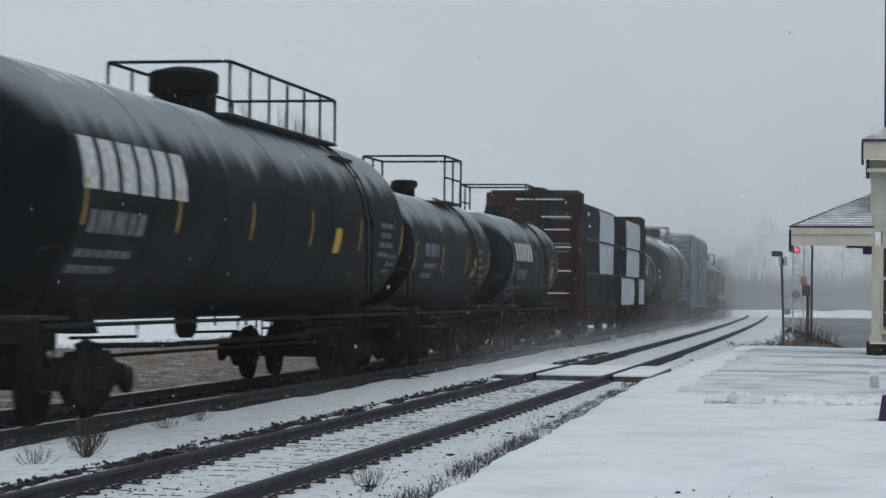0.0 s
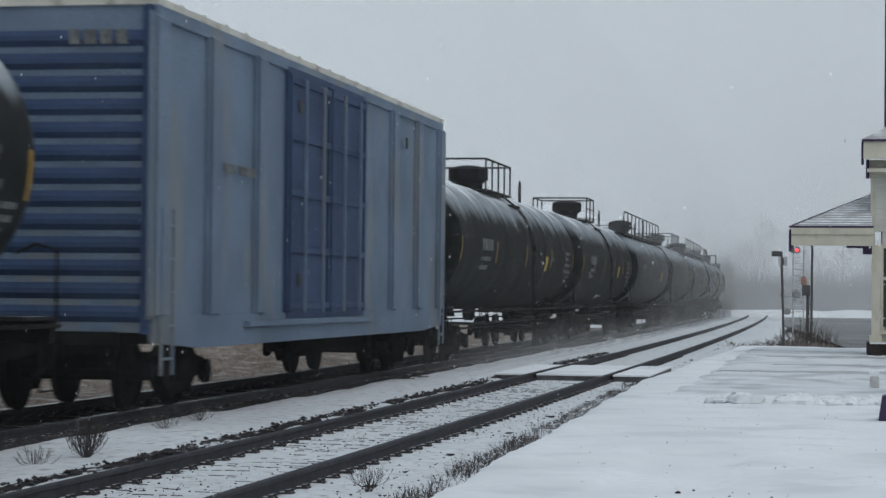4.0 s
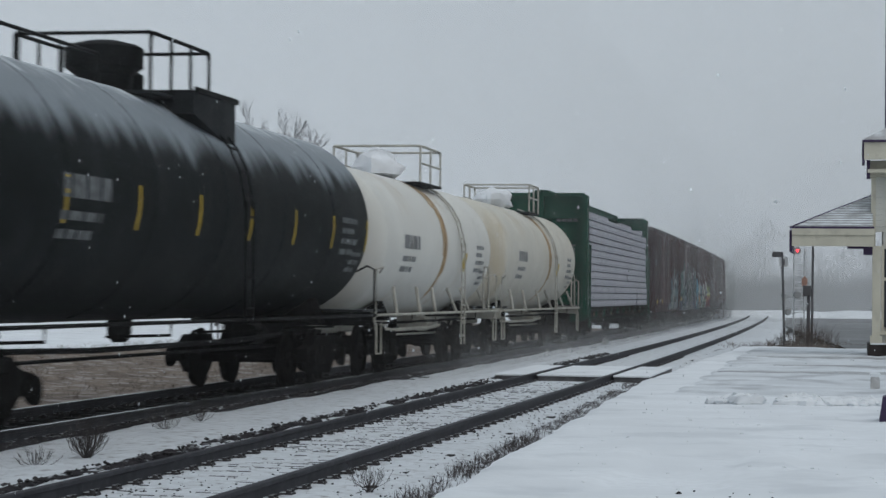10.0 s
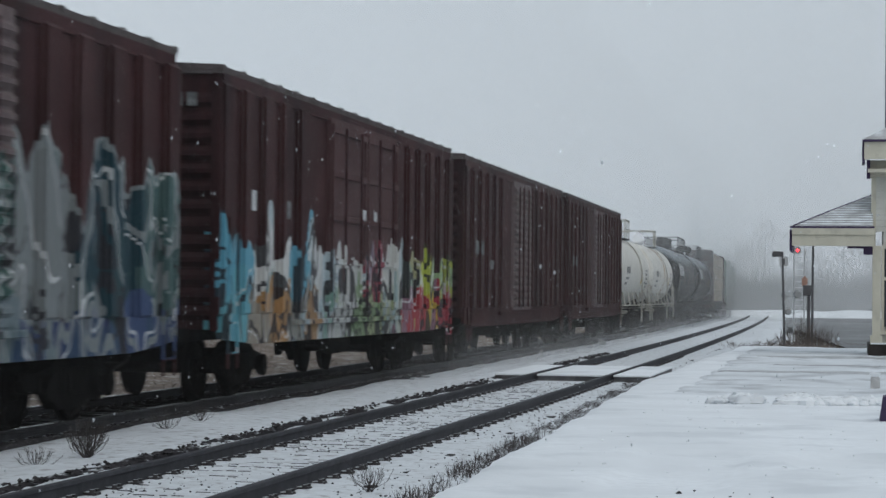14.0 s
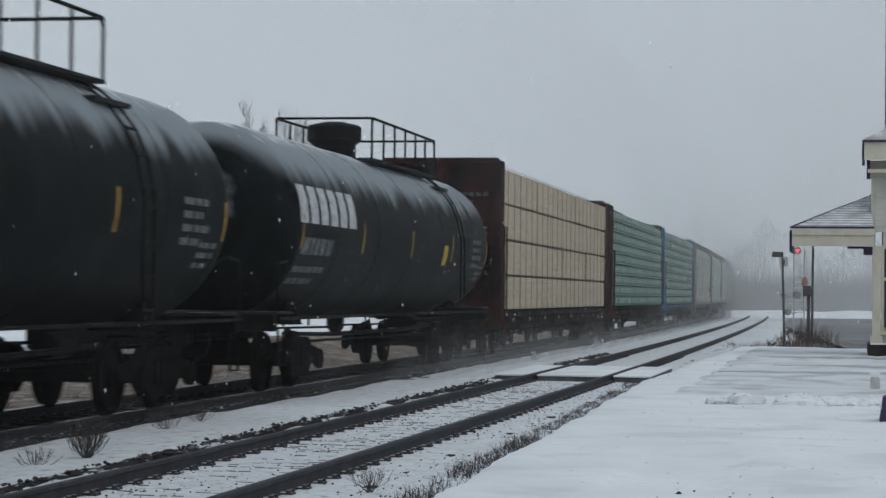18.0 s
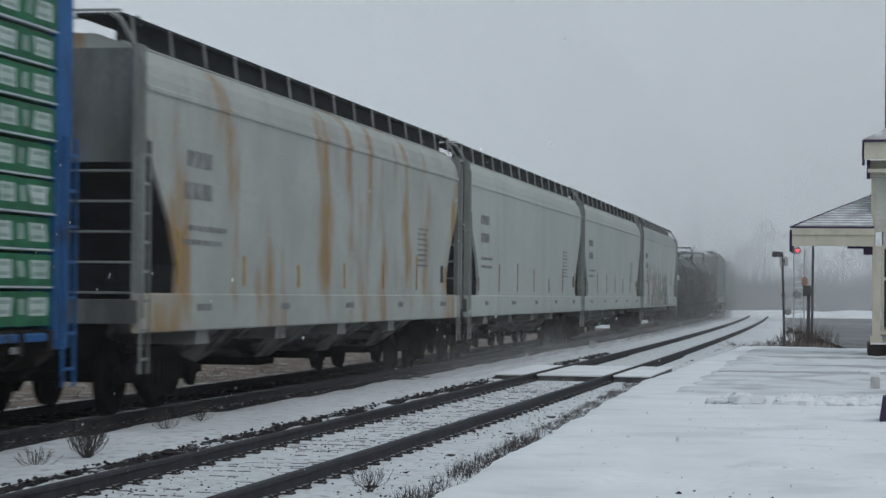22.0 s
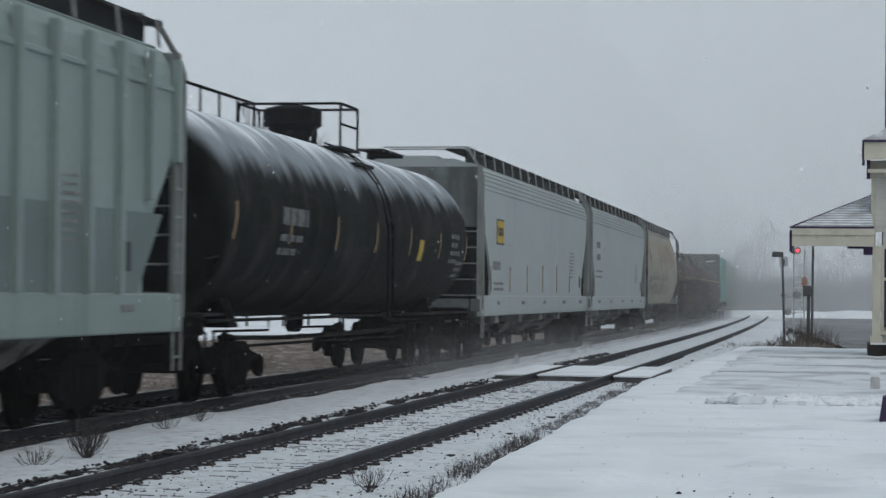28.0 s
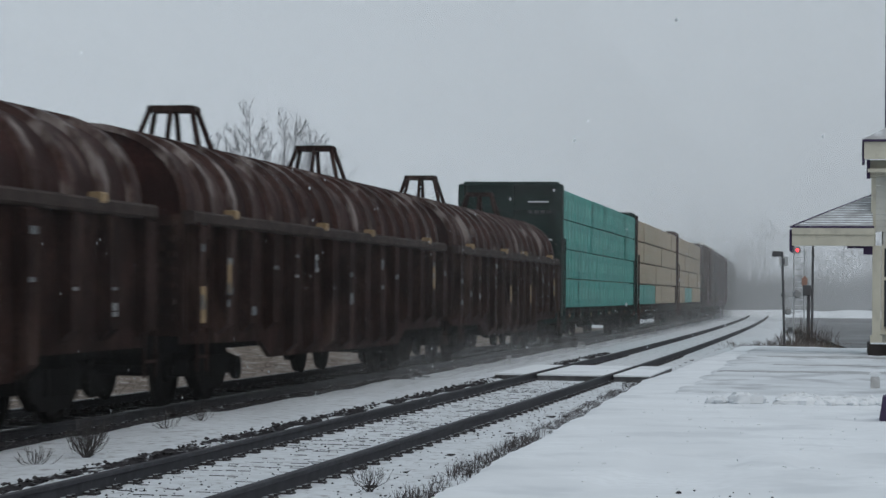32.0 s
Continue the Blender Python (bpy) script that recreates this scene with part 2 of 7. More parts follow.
HOPPER_BLUE = mat("blue-grey hopper paint", (0.225, 0.275, 0.268), 0.5, vary=0.1, scale=0.6, grain=15, bump=0.04, second=(0.14, 0.17, 0.168), amount=0.4, streak=1)
HOPPER_BLUE_DK = mat("darker blue-grey hopper paint", (0.145, 0.18, 0.18), 0.5, vary=0.1, scale=0.6, grain=15, bump=0.04)
DECK_GRIME = mat("grimy deck steel", (0.017, 0.0155, 0.0145), 0.8, vary=0.4, scale=3, grain=30, bump=0.3, second=(0.045, 0.036, 0.03), amount=0.35)
CREAM_RAIL = mat("grimy pale railing paint", (0.36, 0.35, 0.31), 0.6, vary=0.2, scale=3, bump=0.05)
EDGE_RUST = mat("greyed rusty top rail", (0.04, 0.03, 0.027), 0.7, vary=0.35, scale=3, bump=0.2)
# pale streaks on the rusty hoops paint their snow-lit highlights
HOOP_RUST_LIT = mat("rusty hoop steel with painted highlights", (0.04, 0.021, 0.018), 0.6, vary=0.5, scale=1.6, grain=18, bump=0.2, second=(0.2, 0.17, 0.16), amount=0.38, dust=0.1, streak=.4, spec=0.05)
CHUTE_PALE = mat("pale grimy chute steel", (0.2, 0.205, 0.2), 0.8, vary=0.3, scale=2, bump=0.1, second=(0.08, 0.08, 0.076), amount=0.55)
END_POST = mat("darker grey end frame paint", (0.2, 0.215, 0.21), 0.6, vary=0.2, scale=1.5, grain=15, bump=0.06, second=(0.11, 0.112, 0.108), amount=0.5, streak=1)
# end paints darker than the sides: shade between cars put into the colour
END_BEIGE = mat("grimy beige end paint with painted shade", (0.13, 0.12, 0.1), 0.7, vary=0.25, scale=1.5, grain=15, bump=0.06, second=(0.08, 0.055, 0.04), amount=0.5, streak=1)
END_GREY = mat("grey end paint with shade painted in", (0.16, 0.175, 0.18), 0.6, vary=0.2, scale=1, grain=15, bump=0.06, second=(0.08, 0.085, 0.085), amount=0.5, streak=1)
GRATING_SHADE = mat("dark grating and recess shade", (0.022, 0.024, 0.026), 0.7, vary=0.3, bump=0.1, dust=0.1)
CHUTE = mat("grimy hopper chute", (0.13, 0.13, 0.127), 0.8, vary=0.35, scale=2, bump=0.1, second=(0.035, 0.034, 0.032), amount=0.7)


def frost_mat(name, base):
    """Blown snow frozen on a tank's head, thinning outwards from the middle."""
    m = mat(name, base, 0.8, spec=0.0, vary=0.3, scale=2, grain=14, bump=0.15)
    n, l = m.node_tree.nodes, m.node_tree.links
    b = n["Principled BSDF"]
    tc, sx, cb, ln, nz, ad, mr, x = (n.new("ShaderNode" + k) for k in ("TexCoord", "SeparateXYZ", "CombineXYZ", "VectorMath", "TexNoise", "Math", "MapRange", "Mix"))
    l.new(tc.outputs["Object"], sx.inputs[0])
    sh = n.new("ShaderNodeMath")
    sh.operation = "SUBTRACT"
    sh.inputs[1].default_value = 2.9
    l.new(sx.outputs["Z"], sh.inputs[0])
    l.new(sx.outputs["Y"], cb.inputs[0])
    l.new(sh.outputs[0], cb.inputs[1])
    ln.operation = "LENGTH"
    l.new(cb.outputs[0], ln.inputs[0])
    nz.inputs["Scale"].default_value, nz.inputs["Detail"].default_value = 2.5, 4
    l.new(tc.outputs["Object"], nz.inputs["Vector"])
    ad.operation = "ADD"
    l.new(ln.outputs["Value"], ad.inputs[0])
    l.new(nz.outputs["Fac"], ad.inputs[1])
    mr.interpolation_type = "SMOOTHSTEP"
    mr.inputs["From Min"].default_value, mr.inputs["From Max"].default_value = 0.45, 1.1
    mr.inputs["To Min"].default_value, mr.inputs["To Max"].default_value = 0.5, 0.0
    l.new(ad.outputs[0], mr.inputs["Value"])
    x.data_type = "RGBA"
    l.new(mr.outputs[0], x.inputs["Factor"])
    l.new(b.inputs["Base Color"].links[0].from_socket, x.inputs["A"])
    x.inputs["B"].default_value = (0.6, 0.64, 0.68, 1)
    l.new(x.outputs["Result"], b.inputs["Base Color"])
    return m


FROST = frost_mat("frost on a black tank head", (0.0052, 0.0068, 0.0076))
FROST_GREY = frost_mat("frost on a greyed tank head", (0.01, 0.0125, 0.0145))


def boards_mat(name, base, line=0.04, dark=(0.2, 0.15, 0.1)):
    """Sawn lumber ends in tiers: thin dark lines between boards, pale and darker boards."""
    m = mat(name, base, 0.7, vary=0.12, scale=1.0, grain=14, bump=0.15)
    n, l = m.node_tree.nodes, m.node_tree.links
    b = n["Principled BSDF"]
    tc, mp, br = n.new("ShaderNodeTexCoord"), n.new("ShaderNodeMapping"), n.new("ShaderNodeTexBrick")
    mp.inputs["Rotation"].default_value = (radians(90), 0, 0)
    l.new(tc.outputs["Object"], mp.inputs[0])
    l.new(mp.outputs[0], br.inputs["Vector"])
    br.inputs["Scale"].default_value = 1.0
    br.inputs["Brick Width"].default_value, br.inputs["Row Height"].default_value = 2.44, line
    br.inputs["Mortar Size"].default_value = line * 0.09
    br.inputs["Color1"].default_value = (*base, 1)
    br.inputs["Color2"].default_value = (*[c * 0.84 for c in base], 1)
    br.inputs["Mortar"].default_value = (*dark, 1)
    x = n.new("ShaderNodeMix")
    x.data_type, x.blend_type = "RGBA", "MULTIPLY"
    x.inputs["Factor"].default_value = 0.75
    old = b.inputs["Base Color"].links[0].from_socket
    g = n.new("ShaderNodeMix")
    g.data_type = "RGBA"
    g.inputs["Factor"].default_value = 0.6
    l.new(old, g.inputs["A"])
    l.new(br.outputs["Color"], g.inputs["B"])
    mp2, nz, mr, dk = (n.new("ShaderNode" + k) for k in ("Mapping", "TexNoise", "MapRange", "Mix"))
    mp2.inputs["Scale"].default_value = (0.9, 1.0, 16.0)
    l.new(tc.outputs["Object"], mp2.inputs[0])
    l.new(mp2.outputs[0], nz.inputs["Vector"])
    nz.inputs["Scale"].default_value, nz.inputs["Detail"].default_value = 1.6, 5
    l.new(nz.outputs["Fac"], mr.inputs["Value"])
    mr.inputs["From Min"].default_value, mr.inputs["From Max"].default_value = 0.6, 0.72
    mr.inputs["To Max"].default_value = 0.7
    dk.data_type = "RGBA"
    l.new(mr.outputs[0], dk.inputs["Factor"])
    l.new(g.outputs["Result"], dk.inputs["A"])
    dk.inputs["B"].default_value = (*[c * 0.35 for c in base], 1)
    l.new(dk.outputs["Result"], b.inputs["Base Color"])
    return m


PINE = boards_mat("sawn pine boards", (0.5, 0.43, 0.335))
PINE_OLD = boards_mat("weathered pine boards", (0.4, 0.34, 0.26))


def wrap_mat(name, base, mark, pitch, tier, fw, fh, z0, rough=0.35, printed=False):
    """Printed plastic wrap: pale rectangles repeated along each tier, between folds."""
    m = mat(name, base, rough, vary=0.25, scale=2.5, grain=10, bump=0.5)
    n, l = m.node_tree.nodes, m.node_tree.links
    b = n["Principled BSDF"]
    tc, sx = n.new("ShaderNodeTexCoord"), n.new("ShaderNodeSeparateXYZ")
    nz = n.new("ShaderNodeTexNoise")
    nz.inputs["Scale"].default_value = 1.7
    l.new(tc.outputs["Object"], nz.inputs["Vector"])
    l.new(tc.outputs["Object"], sx.inputs[0])

    def op(kind, a, c):
        q = n.new("ShaderNodeMath")
        q.operation = kind
        for i, v in enumerate((a, c)):
            if isinstance(v, bpy.types.NodeSocket):
                l.new(v, q.inputs[i])
            else:
                q.inputs[i].default_value = v
        return q.outputs[0]

    wob = op("MULTIPLY", nz.outputs["Fac"], 0.35)
    fx = op("FRACT", op("DIVIDE", op("ADD", sx.outputs["X"], wob), pitch), 0)
    fz = op("FRACT", op("DIVIDE", op("SUBTRACT", sx.outputs["Z"], z0), tier), 0)
    wide = op("MULTIPLY", op("LESS_THAN", fx, fw), op("MULTIPLY", op("GREATER_THAN", fz, 0.28), op("LESS_THAN", fz, 0.28 + fh)))
    if printed:
        # two lines of unreadable print across each label
        rows = op("LESS_THAN", op("ABSOLUTE", op("SUBTRACT", op("FRACT", op("DIVIDE", op("SUBTRACT", fz, 0.28), fh / 2), 0), 0.5), 0), 0.2)
        inset = op("MULTIPLY", op("GREATER_THAN", fx, fw * 0.12), op("LESS_THAN", fx, fw * 0.85))
        wide = op("SUBTRACT", wide, op("MULTIPLY", op("MULTIPLY", rows, inset), 0.45))
    slim = op("MULTIPLY", op("MULTIPLY", op("GREATER_THAN", fx, fw + 0.2), op("LESS_THAN", fx, fw + 0.34)), op("MULTIPLY", op("GREATER_THAN", fz, 0.32), op("LESS_THAN", fz, 0.24 + fh)))
    f = op("MULTIPLY", op("MAXIMUM", wide, op("MULTIPLY", slim, 0.6)), op("ADD", nz.outputs["Fac"], 0.25))
    x = n.new("ShaderNodeMix")
    x.data_type = "RGBA"
    x.clamp_factor = True
    l.new(f, x.inputs["Factor"])
    l.new(b.inputs["Base Color"].links[0].from_socket, x.inputs["A"])
    x.inputs["B"].default_value = (*mark, 1)
    l.new(x.outputs["Result"], b.inputs["Base Color"])
    return m


GREEN_WRAP = wrap_mat("green printed lumber wrap", (0.017, 0.115, 0.058), (0.46, 0.52, 0.52), 0.92, 0.383, 0.5, 0.5, 1.15, printed=True)
GREY_WRAP = wrap_mat("silver-white lumber wrap", (0.3, 0.3, 0.335), (0.48, 0.48, 0.53), 0.47, 0.236, 0.5, 0.45, 1.15)
TEAL_WRAP = wrap_mat("teal lumber wrap", (0.035, 0.25, 0.215), (0.14, 0.4, 0.36), 0.9, 0.86, 0.25, 0.4, 1.15)
BLACK_WRAP = mat("black lumber wrap", (0.0085, 0.0108, 0.0125), 0.55, vary=0.5, scale=2, grain=8, bump=0.8, spec=0.01, second=(0.02, 0.023, 0.026), amount=0.3)
PALE_WRAP = mat("white lumber wrap", (0.42, 0.455, 0.5), 0.45, vary=0.16, scale=1.5, grain=3.5, bump=1.0, second=(0.3, 0.335, 0.38), amount=0.4)
NAVY_STRAP = mat("navy strapping", (0.012, 0.019, 0.075), 0.5, vary=0.2, bump=0.1)


def graffiti_mat(name, like, x0, x1, z0, z1, tops, lows, seed=0.0, ink=(0.02, 0.024, 0.03), mid=None, strength=0.85, edge=None):
    """Car paint with spray-painted letters over part of the side: colours change along the piece and towards its foot, with dark outlines,
    shadows and pale highlights. Without colours, only the outlines are sprayed."""
    m = like.copy()
    m.name = name
    n, l = m.node_tree.nodes, m.node_tree.links
    b = n["Principled BSDF"]
    tc, sx = n.new("ShaderNodeTexCoord"), n.new("ShaderNodeSeparateXYZ")
    l.new(tc.outputs["Object"], sx.inputs[0])

    def op(kind, a, c=0.0):
        q = n.new("ShaderNodeMath")
        q.operation = kind
        for i, val in enumerate((a, c)):
            if isinstance(val, bpy.types.NodeSocket):
                l.new(val, q.inputs[i])
            else:
                q.inputs[i].default_value = val
        return q.outputs[0]

    def tex(sc, stretch, detail, off):
        mp, t = n.new("ShaderNodeMapping"), n.new("ShaderNodeTexNoise")
        mp.inputs["Scale"].default_value = (stretch[0], 0.0, stretch[1])
        mp.inputs["Location"].default_value = (seed + off, off, seed * 0.7)
        l.new(tc.outputs["Object"], mp.inputs[0])
        t.inputs["Scale"].default_value, t.inputs["Detail"].default_value = sc, detail
        l.new(mp.outputs[0], t.inputs["Vector"])
        return op("SUBTRACT", t.outputs["Fac"], 0.5)

    def blend(f, a, c):
        x = n.new("ShaderNodeMix")
        x.data_type = "RGBA"
        for sock, v in ((x.inputs["Factor"], f), (x.inputs["A"], a), (x.inputs["B"], c)):
            if isinstance(v, bpy.types.NodeSocket):
                l.new(v, sock)
            else:
                sock.default_value = (*v, 1) if isinstance(v, tuple) else v
        return x.outputs["Result"]

    def along(f, palette):
        r = n.new("ShaderNodeValToRGB")
        r.color_ramp.interpolation = "CONSTANT"
        for i, c in enumerate(palette):
            el = r.color_ramp.elements[i] if i < 2 else r.color_ramp.elements.new(i / len(palette))
            el.position, el.color = i / len(palette), (*c, 1)
        l.new(f, r.inputs[0])
        return r.outputs[0]

    X, Z = sx.outputs["X"], sx.outputs["Z"]
    letters, strokes, blot = tex(1.0, (1.3, 0.75), 1, 0.0), tex(1.0, (2.6, 1.7), 1.5, 13.0), tex(1.0, (1.0, 0.5), 3, 31.0)
    far = op("DIVIDE", op("ADD", op("SUBTRACT", X, x0), op("MULTIPLY", strokes, 1.6)), x1 - x0)
    under = blend(0.0, b.inputs["Base Color"].links[0].from_socket, (0.0, 0.0, 0.0))
    outline = op("LESS_THAN", op("ABSOLUTE", letters), 0.022)
    thin = op("LESS_THAN", op("ABSOLUTE", strokes), 0.02)
    tall = tex(1.0, (1.4, 0.0), 1, 0.0)
    crown = op("ADD", op("MULTIPLY", tall, 2.4), op("MULTIPLY", strokes, 0.9))
    inside = op("MULTIPLY", op("LESS_THAN", op("ADD", Z, crown), z1), op("GREATER_THAN", Z, z0))
    inside = op("MULTIPLY", inside, op("MULTIPLY", op("GREATER_THAN", op("ADD", X, blot), x0), op("LESS_THAN", op("ADD", X, blot), x1)))
    inside = op("MULTIPLY", inside, op("LESS_THAN", sx.outputs["Y"], -1.3))
    if tops:
        zm = mid if mid else z0 + (z1 - z0) * 0.4
        low = op("LESS_THAN", op("ADD", Z, op("MULTIPLY", letters, 1.6)), zm)
        col = blend(low, along(far, tops), along(op("ADD", far, op("MULTIPLY", blot, 0.5)), lows))
        col = blend(op("MULTIPLY", op("GREATER_THAN", blot, 0.03), 0.35), col, tops[0])
        dark = op("MAXIMUM", outline, op("GREATER_THAN", op("ADD", letters, op("MULTIPLY", strokes, 0.4)), 0.13))
        dark = op("MAXIMUM", dark, op("MULTIPLY", thin, op("GREATER_THAN", letters, -0.02)))
        col = blend(op("MULTIPLY", dark, 0.92), col, ink)
        if edge:
            col = blend(op("MULTIPLY", op("MAXIMUM", outline, op("GREATER_THAN", op("ADD", Z, crown), z1 - 0.07)), 0.8), col, edge)
        glint = op("LESS_THAN", op("ABSOLUTE", op("ADD", letters, 0.05)), 0.008)
        col = blend(op("MULTIPLY", glint, 0.7), col, (0.6, 0.62, 0.63))
        f = op("MULTIPLY", inside, strength)
    else:
        col = blend(0.0, ink, ink)
        f = op("MULTIPLY", inside, op("MULTIPLY", op("MAXIMUM", outline, thin), strength))
    l.new(blend(f, under, col), b.inputs["Base Color"])
    return m


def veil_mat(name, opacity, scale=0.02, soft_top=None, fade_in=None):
    """Sheet of snow haze: lets most light pass and scatters the rest both ways."""
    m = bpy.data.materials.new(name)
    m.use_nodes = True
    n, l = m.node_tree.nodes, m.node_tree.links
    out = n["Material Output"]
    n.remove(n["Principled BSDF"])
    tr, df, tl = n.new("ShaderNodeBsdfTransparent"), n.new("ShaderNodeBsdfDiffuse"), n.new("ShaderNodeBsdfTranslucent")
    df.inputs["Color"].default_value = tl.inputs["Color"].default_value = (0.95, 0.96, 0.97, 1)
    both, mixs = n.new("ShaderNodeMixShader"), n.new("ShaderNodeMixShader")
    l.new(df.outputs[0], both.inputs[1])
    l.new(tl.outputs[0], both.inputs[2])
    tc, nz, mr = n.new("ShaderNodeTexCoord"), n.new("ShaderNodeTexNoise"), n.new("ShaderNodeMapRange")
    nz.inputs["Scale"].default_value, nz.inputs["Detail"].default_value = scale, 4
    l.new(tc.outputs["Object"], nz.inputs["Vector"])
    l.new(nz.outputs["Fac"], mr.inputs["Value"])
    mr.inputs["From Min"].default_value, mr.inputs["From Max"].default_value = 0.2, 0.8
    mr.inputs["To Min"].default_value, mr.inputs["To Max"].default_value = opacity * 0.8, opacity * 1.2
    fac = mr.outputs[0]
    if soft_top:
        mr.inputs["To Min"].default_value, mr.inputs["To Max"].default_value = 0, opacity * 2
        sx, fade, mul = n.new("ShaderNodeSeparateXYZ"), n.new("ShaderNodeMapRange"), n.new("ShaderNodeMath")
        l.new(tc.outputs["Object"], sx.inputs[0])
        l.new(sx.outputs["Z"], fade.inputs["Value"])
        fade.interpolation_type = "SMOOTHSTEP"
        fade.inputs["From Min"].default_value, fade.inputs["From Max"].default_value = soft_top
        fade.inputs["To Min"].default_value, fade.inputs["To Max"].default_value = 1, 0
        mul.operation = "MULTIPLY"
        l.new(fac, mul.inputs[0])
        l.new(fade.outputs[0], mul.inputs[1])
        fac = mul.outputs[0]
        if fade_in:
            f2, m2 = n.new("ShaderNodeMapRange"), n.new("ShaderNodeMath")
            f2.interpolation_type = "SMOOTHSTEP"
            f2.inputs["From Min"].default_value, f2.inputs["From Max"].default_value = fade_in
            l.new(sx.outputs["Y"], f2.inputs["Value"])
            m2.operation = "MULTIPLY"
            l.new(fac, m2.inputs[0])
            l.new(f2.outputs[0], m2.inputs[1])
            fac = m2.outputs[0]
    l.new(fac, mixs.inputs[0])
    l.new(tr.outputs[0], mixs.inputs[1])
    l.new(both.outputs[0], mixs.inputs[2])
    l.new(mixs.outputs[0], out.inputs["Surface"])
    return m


# ---------------------------------------------------------------- mesh building


class G:
    """Collects vertices and faces of one mesh."""

    def __init__(self):
        self.v, self.f, self.smooth = [], [], False

    def add(self, vs, fs):
        o = len(self.v)
        self.v += [tuple(p) for p in vs]
        self.f += [tuple(o + i for i in q) for q in fs]
        return self

    def box(self, x0, x1, y0, y1, z0, z1, b=0.0):
        if b:
            return self.prism_x([(y0 + b, z0), (y1 - b, z0), (y1, z0 + b), (y1, z1 - b), (y1 - b, z1), (y0 + b, z1), (y0, z1 - b), (y0, z0 + b)], x0, x1)
        return self.prism_x([(y0, z0), (y1, z0), (y1, z1), (y0, z1)], x0, x1)

    def prism_x(self, poly, x0, x1):
        n = len(poly)
        self.add([(x0, y, z) for y, z in poly] + [(x1, y, z) for y, z in poly],
                 [tuple(range(n))[::-1], tuple(range(n, 2 * n))] + [(i, (i + 1) % n, n + (i + 1) % n, n + i) for i in range(n)])
        return self

    def prism_y(self, poly, y0, y1):
        n = len(poly)
        self.add([(x, y0, z) for x, z in poly] + [(x, y1, z) for x, z in poly],
                 [tuple(range(n)), tuple(range(n, 2 * n))[::-1]] + [((i + 1) % n, i, n + i, n + (i + 1) % n) for i in range(n)])
        return self

    def prism_z(self, poly, z0, z1):
        n = len(poly)
        self.add([(x, y, z0) for x, y in poly] + [(x, y, z1) for x, y in poly],
                 [tuple(range(n))[::-1], tuple(range(n, 2 * n))] + [(i, (i + 1) % n, n + (i + 1) % n, n + i) for i in range(n)])
        return self

    def tube(self, pts, r, n=6, r1=None):
        pts = [Vector(p) for p in pts]
        rings = []
        for i, p in enumerate(pts):
            d = (pts[min(i + 1, len(pts) - 1)] - pts[max(i - 1, 0)]).normalized()
            a = d.orthogonal().normalized() if abs(d.z) > 0.9 else d.cross(Vector((0, 0, 1))).normalized()
            c = d.cross(a)
            k = i / max(1, len(pts) - 1)
            rr = r + ((r1 if r1 is not None else r) - r) * k
            rings.append([p + (a * math.cos(2 * math.pi * j / n) + c * math.sin(2 * math.pi * j / n)) * rr for j in range(n)])
        vs = [q for ring in rings for q in ring]
        fs = [(i * n + j, i * n + (j + 1) % n, (i + 1) * n + (j + 1) % n, (i + 1) * n + j) for i in range(len(pts) - 1) for j in range(n)]
        fs += [tuple(range(n))[::-1], tuple(range((len(pts) - 1) * n, len(pts) * n))]
        return self.add(vs, fs)

    def lathe(self, prof, axis="x", c=(0, 0, 0), n=32):
        """prof: (along, radius) pairs."""
        vs = []
        for a, r in prof:
            for j in range(n):
                co, si = math.cos(2 * math.pi * j / n) * r, math.sin(2 * math.pi * j / n) * r
                vs.append({"x": (c[0] + a, c[1] + co, c[2] + si), "y": (c[0] + si, c[1] + a, c[2] + co), "z": (c[0] + co, c[1] + si, c[2] + a)}[axis])
        m = len(prof)
        fs = [(i * n + j, i * n + (j + 1) % n, (i + 1) * n + (j + 1) % n, (i + 1) * n + j) for i in range(m - 1) for j in range(n)]
        fs += [tuple(range(n))[::-1], tuple(range((m - 1) * n, m * n))]
        return self.add(vs, fs)

    def grid(self, nx, ny, fn):
        o = [fn(i, j) for j in range(ny + 1) for i in range(nx + 1)]
        return self.add(o, [(j * (nx + 1) + i, j * (nx + 1) + i + 1, (j + 1) * (nx + 1) + i + 1, (j + 1) * (nx + 1) + i) for j in range(ny) for i in range(nx)])

    def mesh(self, name, material):
        me = bpy.data.meshes.new(name)
        me.from_pydata(self.v, [], self.f)
        if self.smooth:
            me.shade_smooth()
            me.set_sharp_from_angle(angle=radians(40))
        if material:
            me.materials.append(material)
        me.update()
        return me


def part(name, g, material, parent, label=""):
    """One mesh object under a thing or a part."""
    ob = new(name, g.mesh(name, material))
    ob.parent = parent
    if label:
        ob["label"] = label
    return ob


def thing(name, label, category, group="", kind="", at=None):
    ob = new(name)
    ob.empty_display_size = 0.2
    if at is not None:
        ob.matrix_basis = at
    return tagged(ob, label, category, group, kind)


def single(name, g, material, label, category="", group="", kind="", at=None):
    ob = new(name, g.mesh(name, material))
    if at is not None:
        ob.matrix_basis = at
    return tagged(ob, label, category, group, kind)


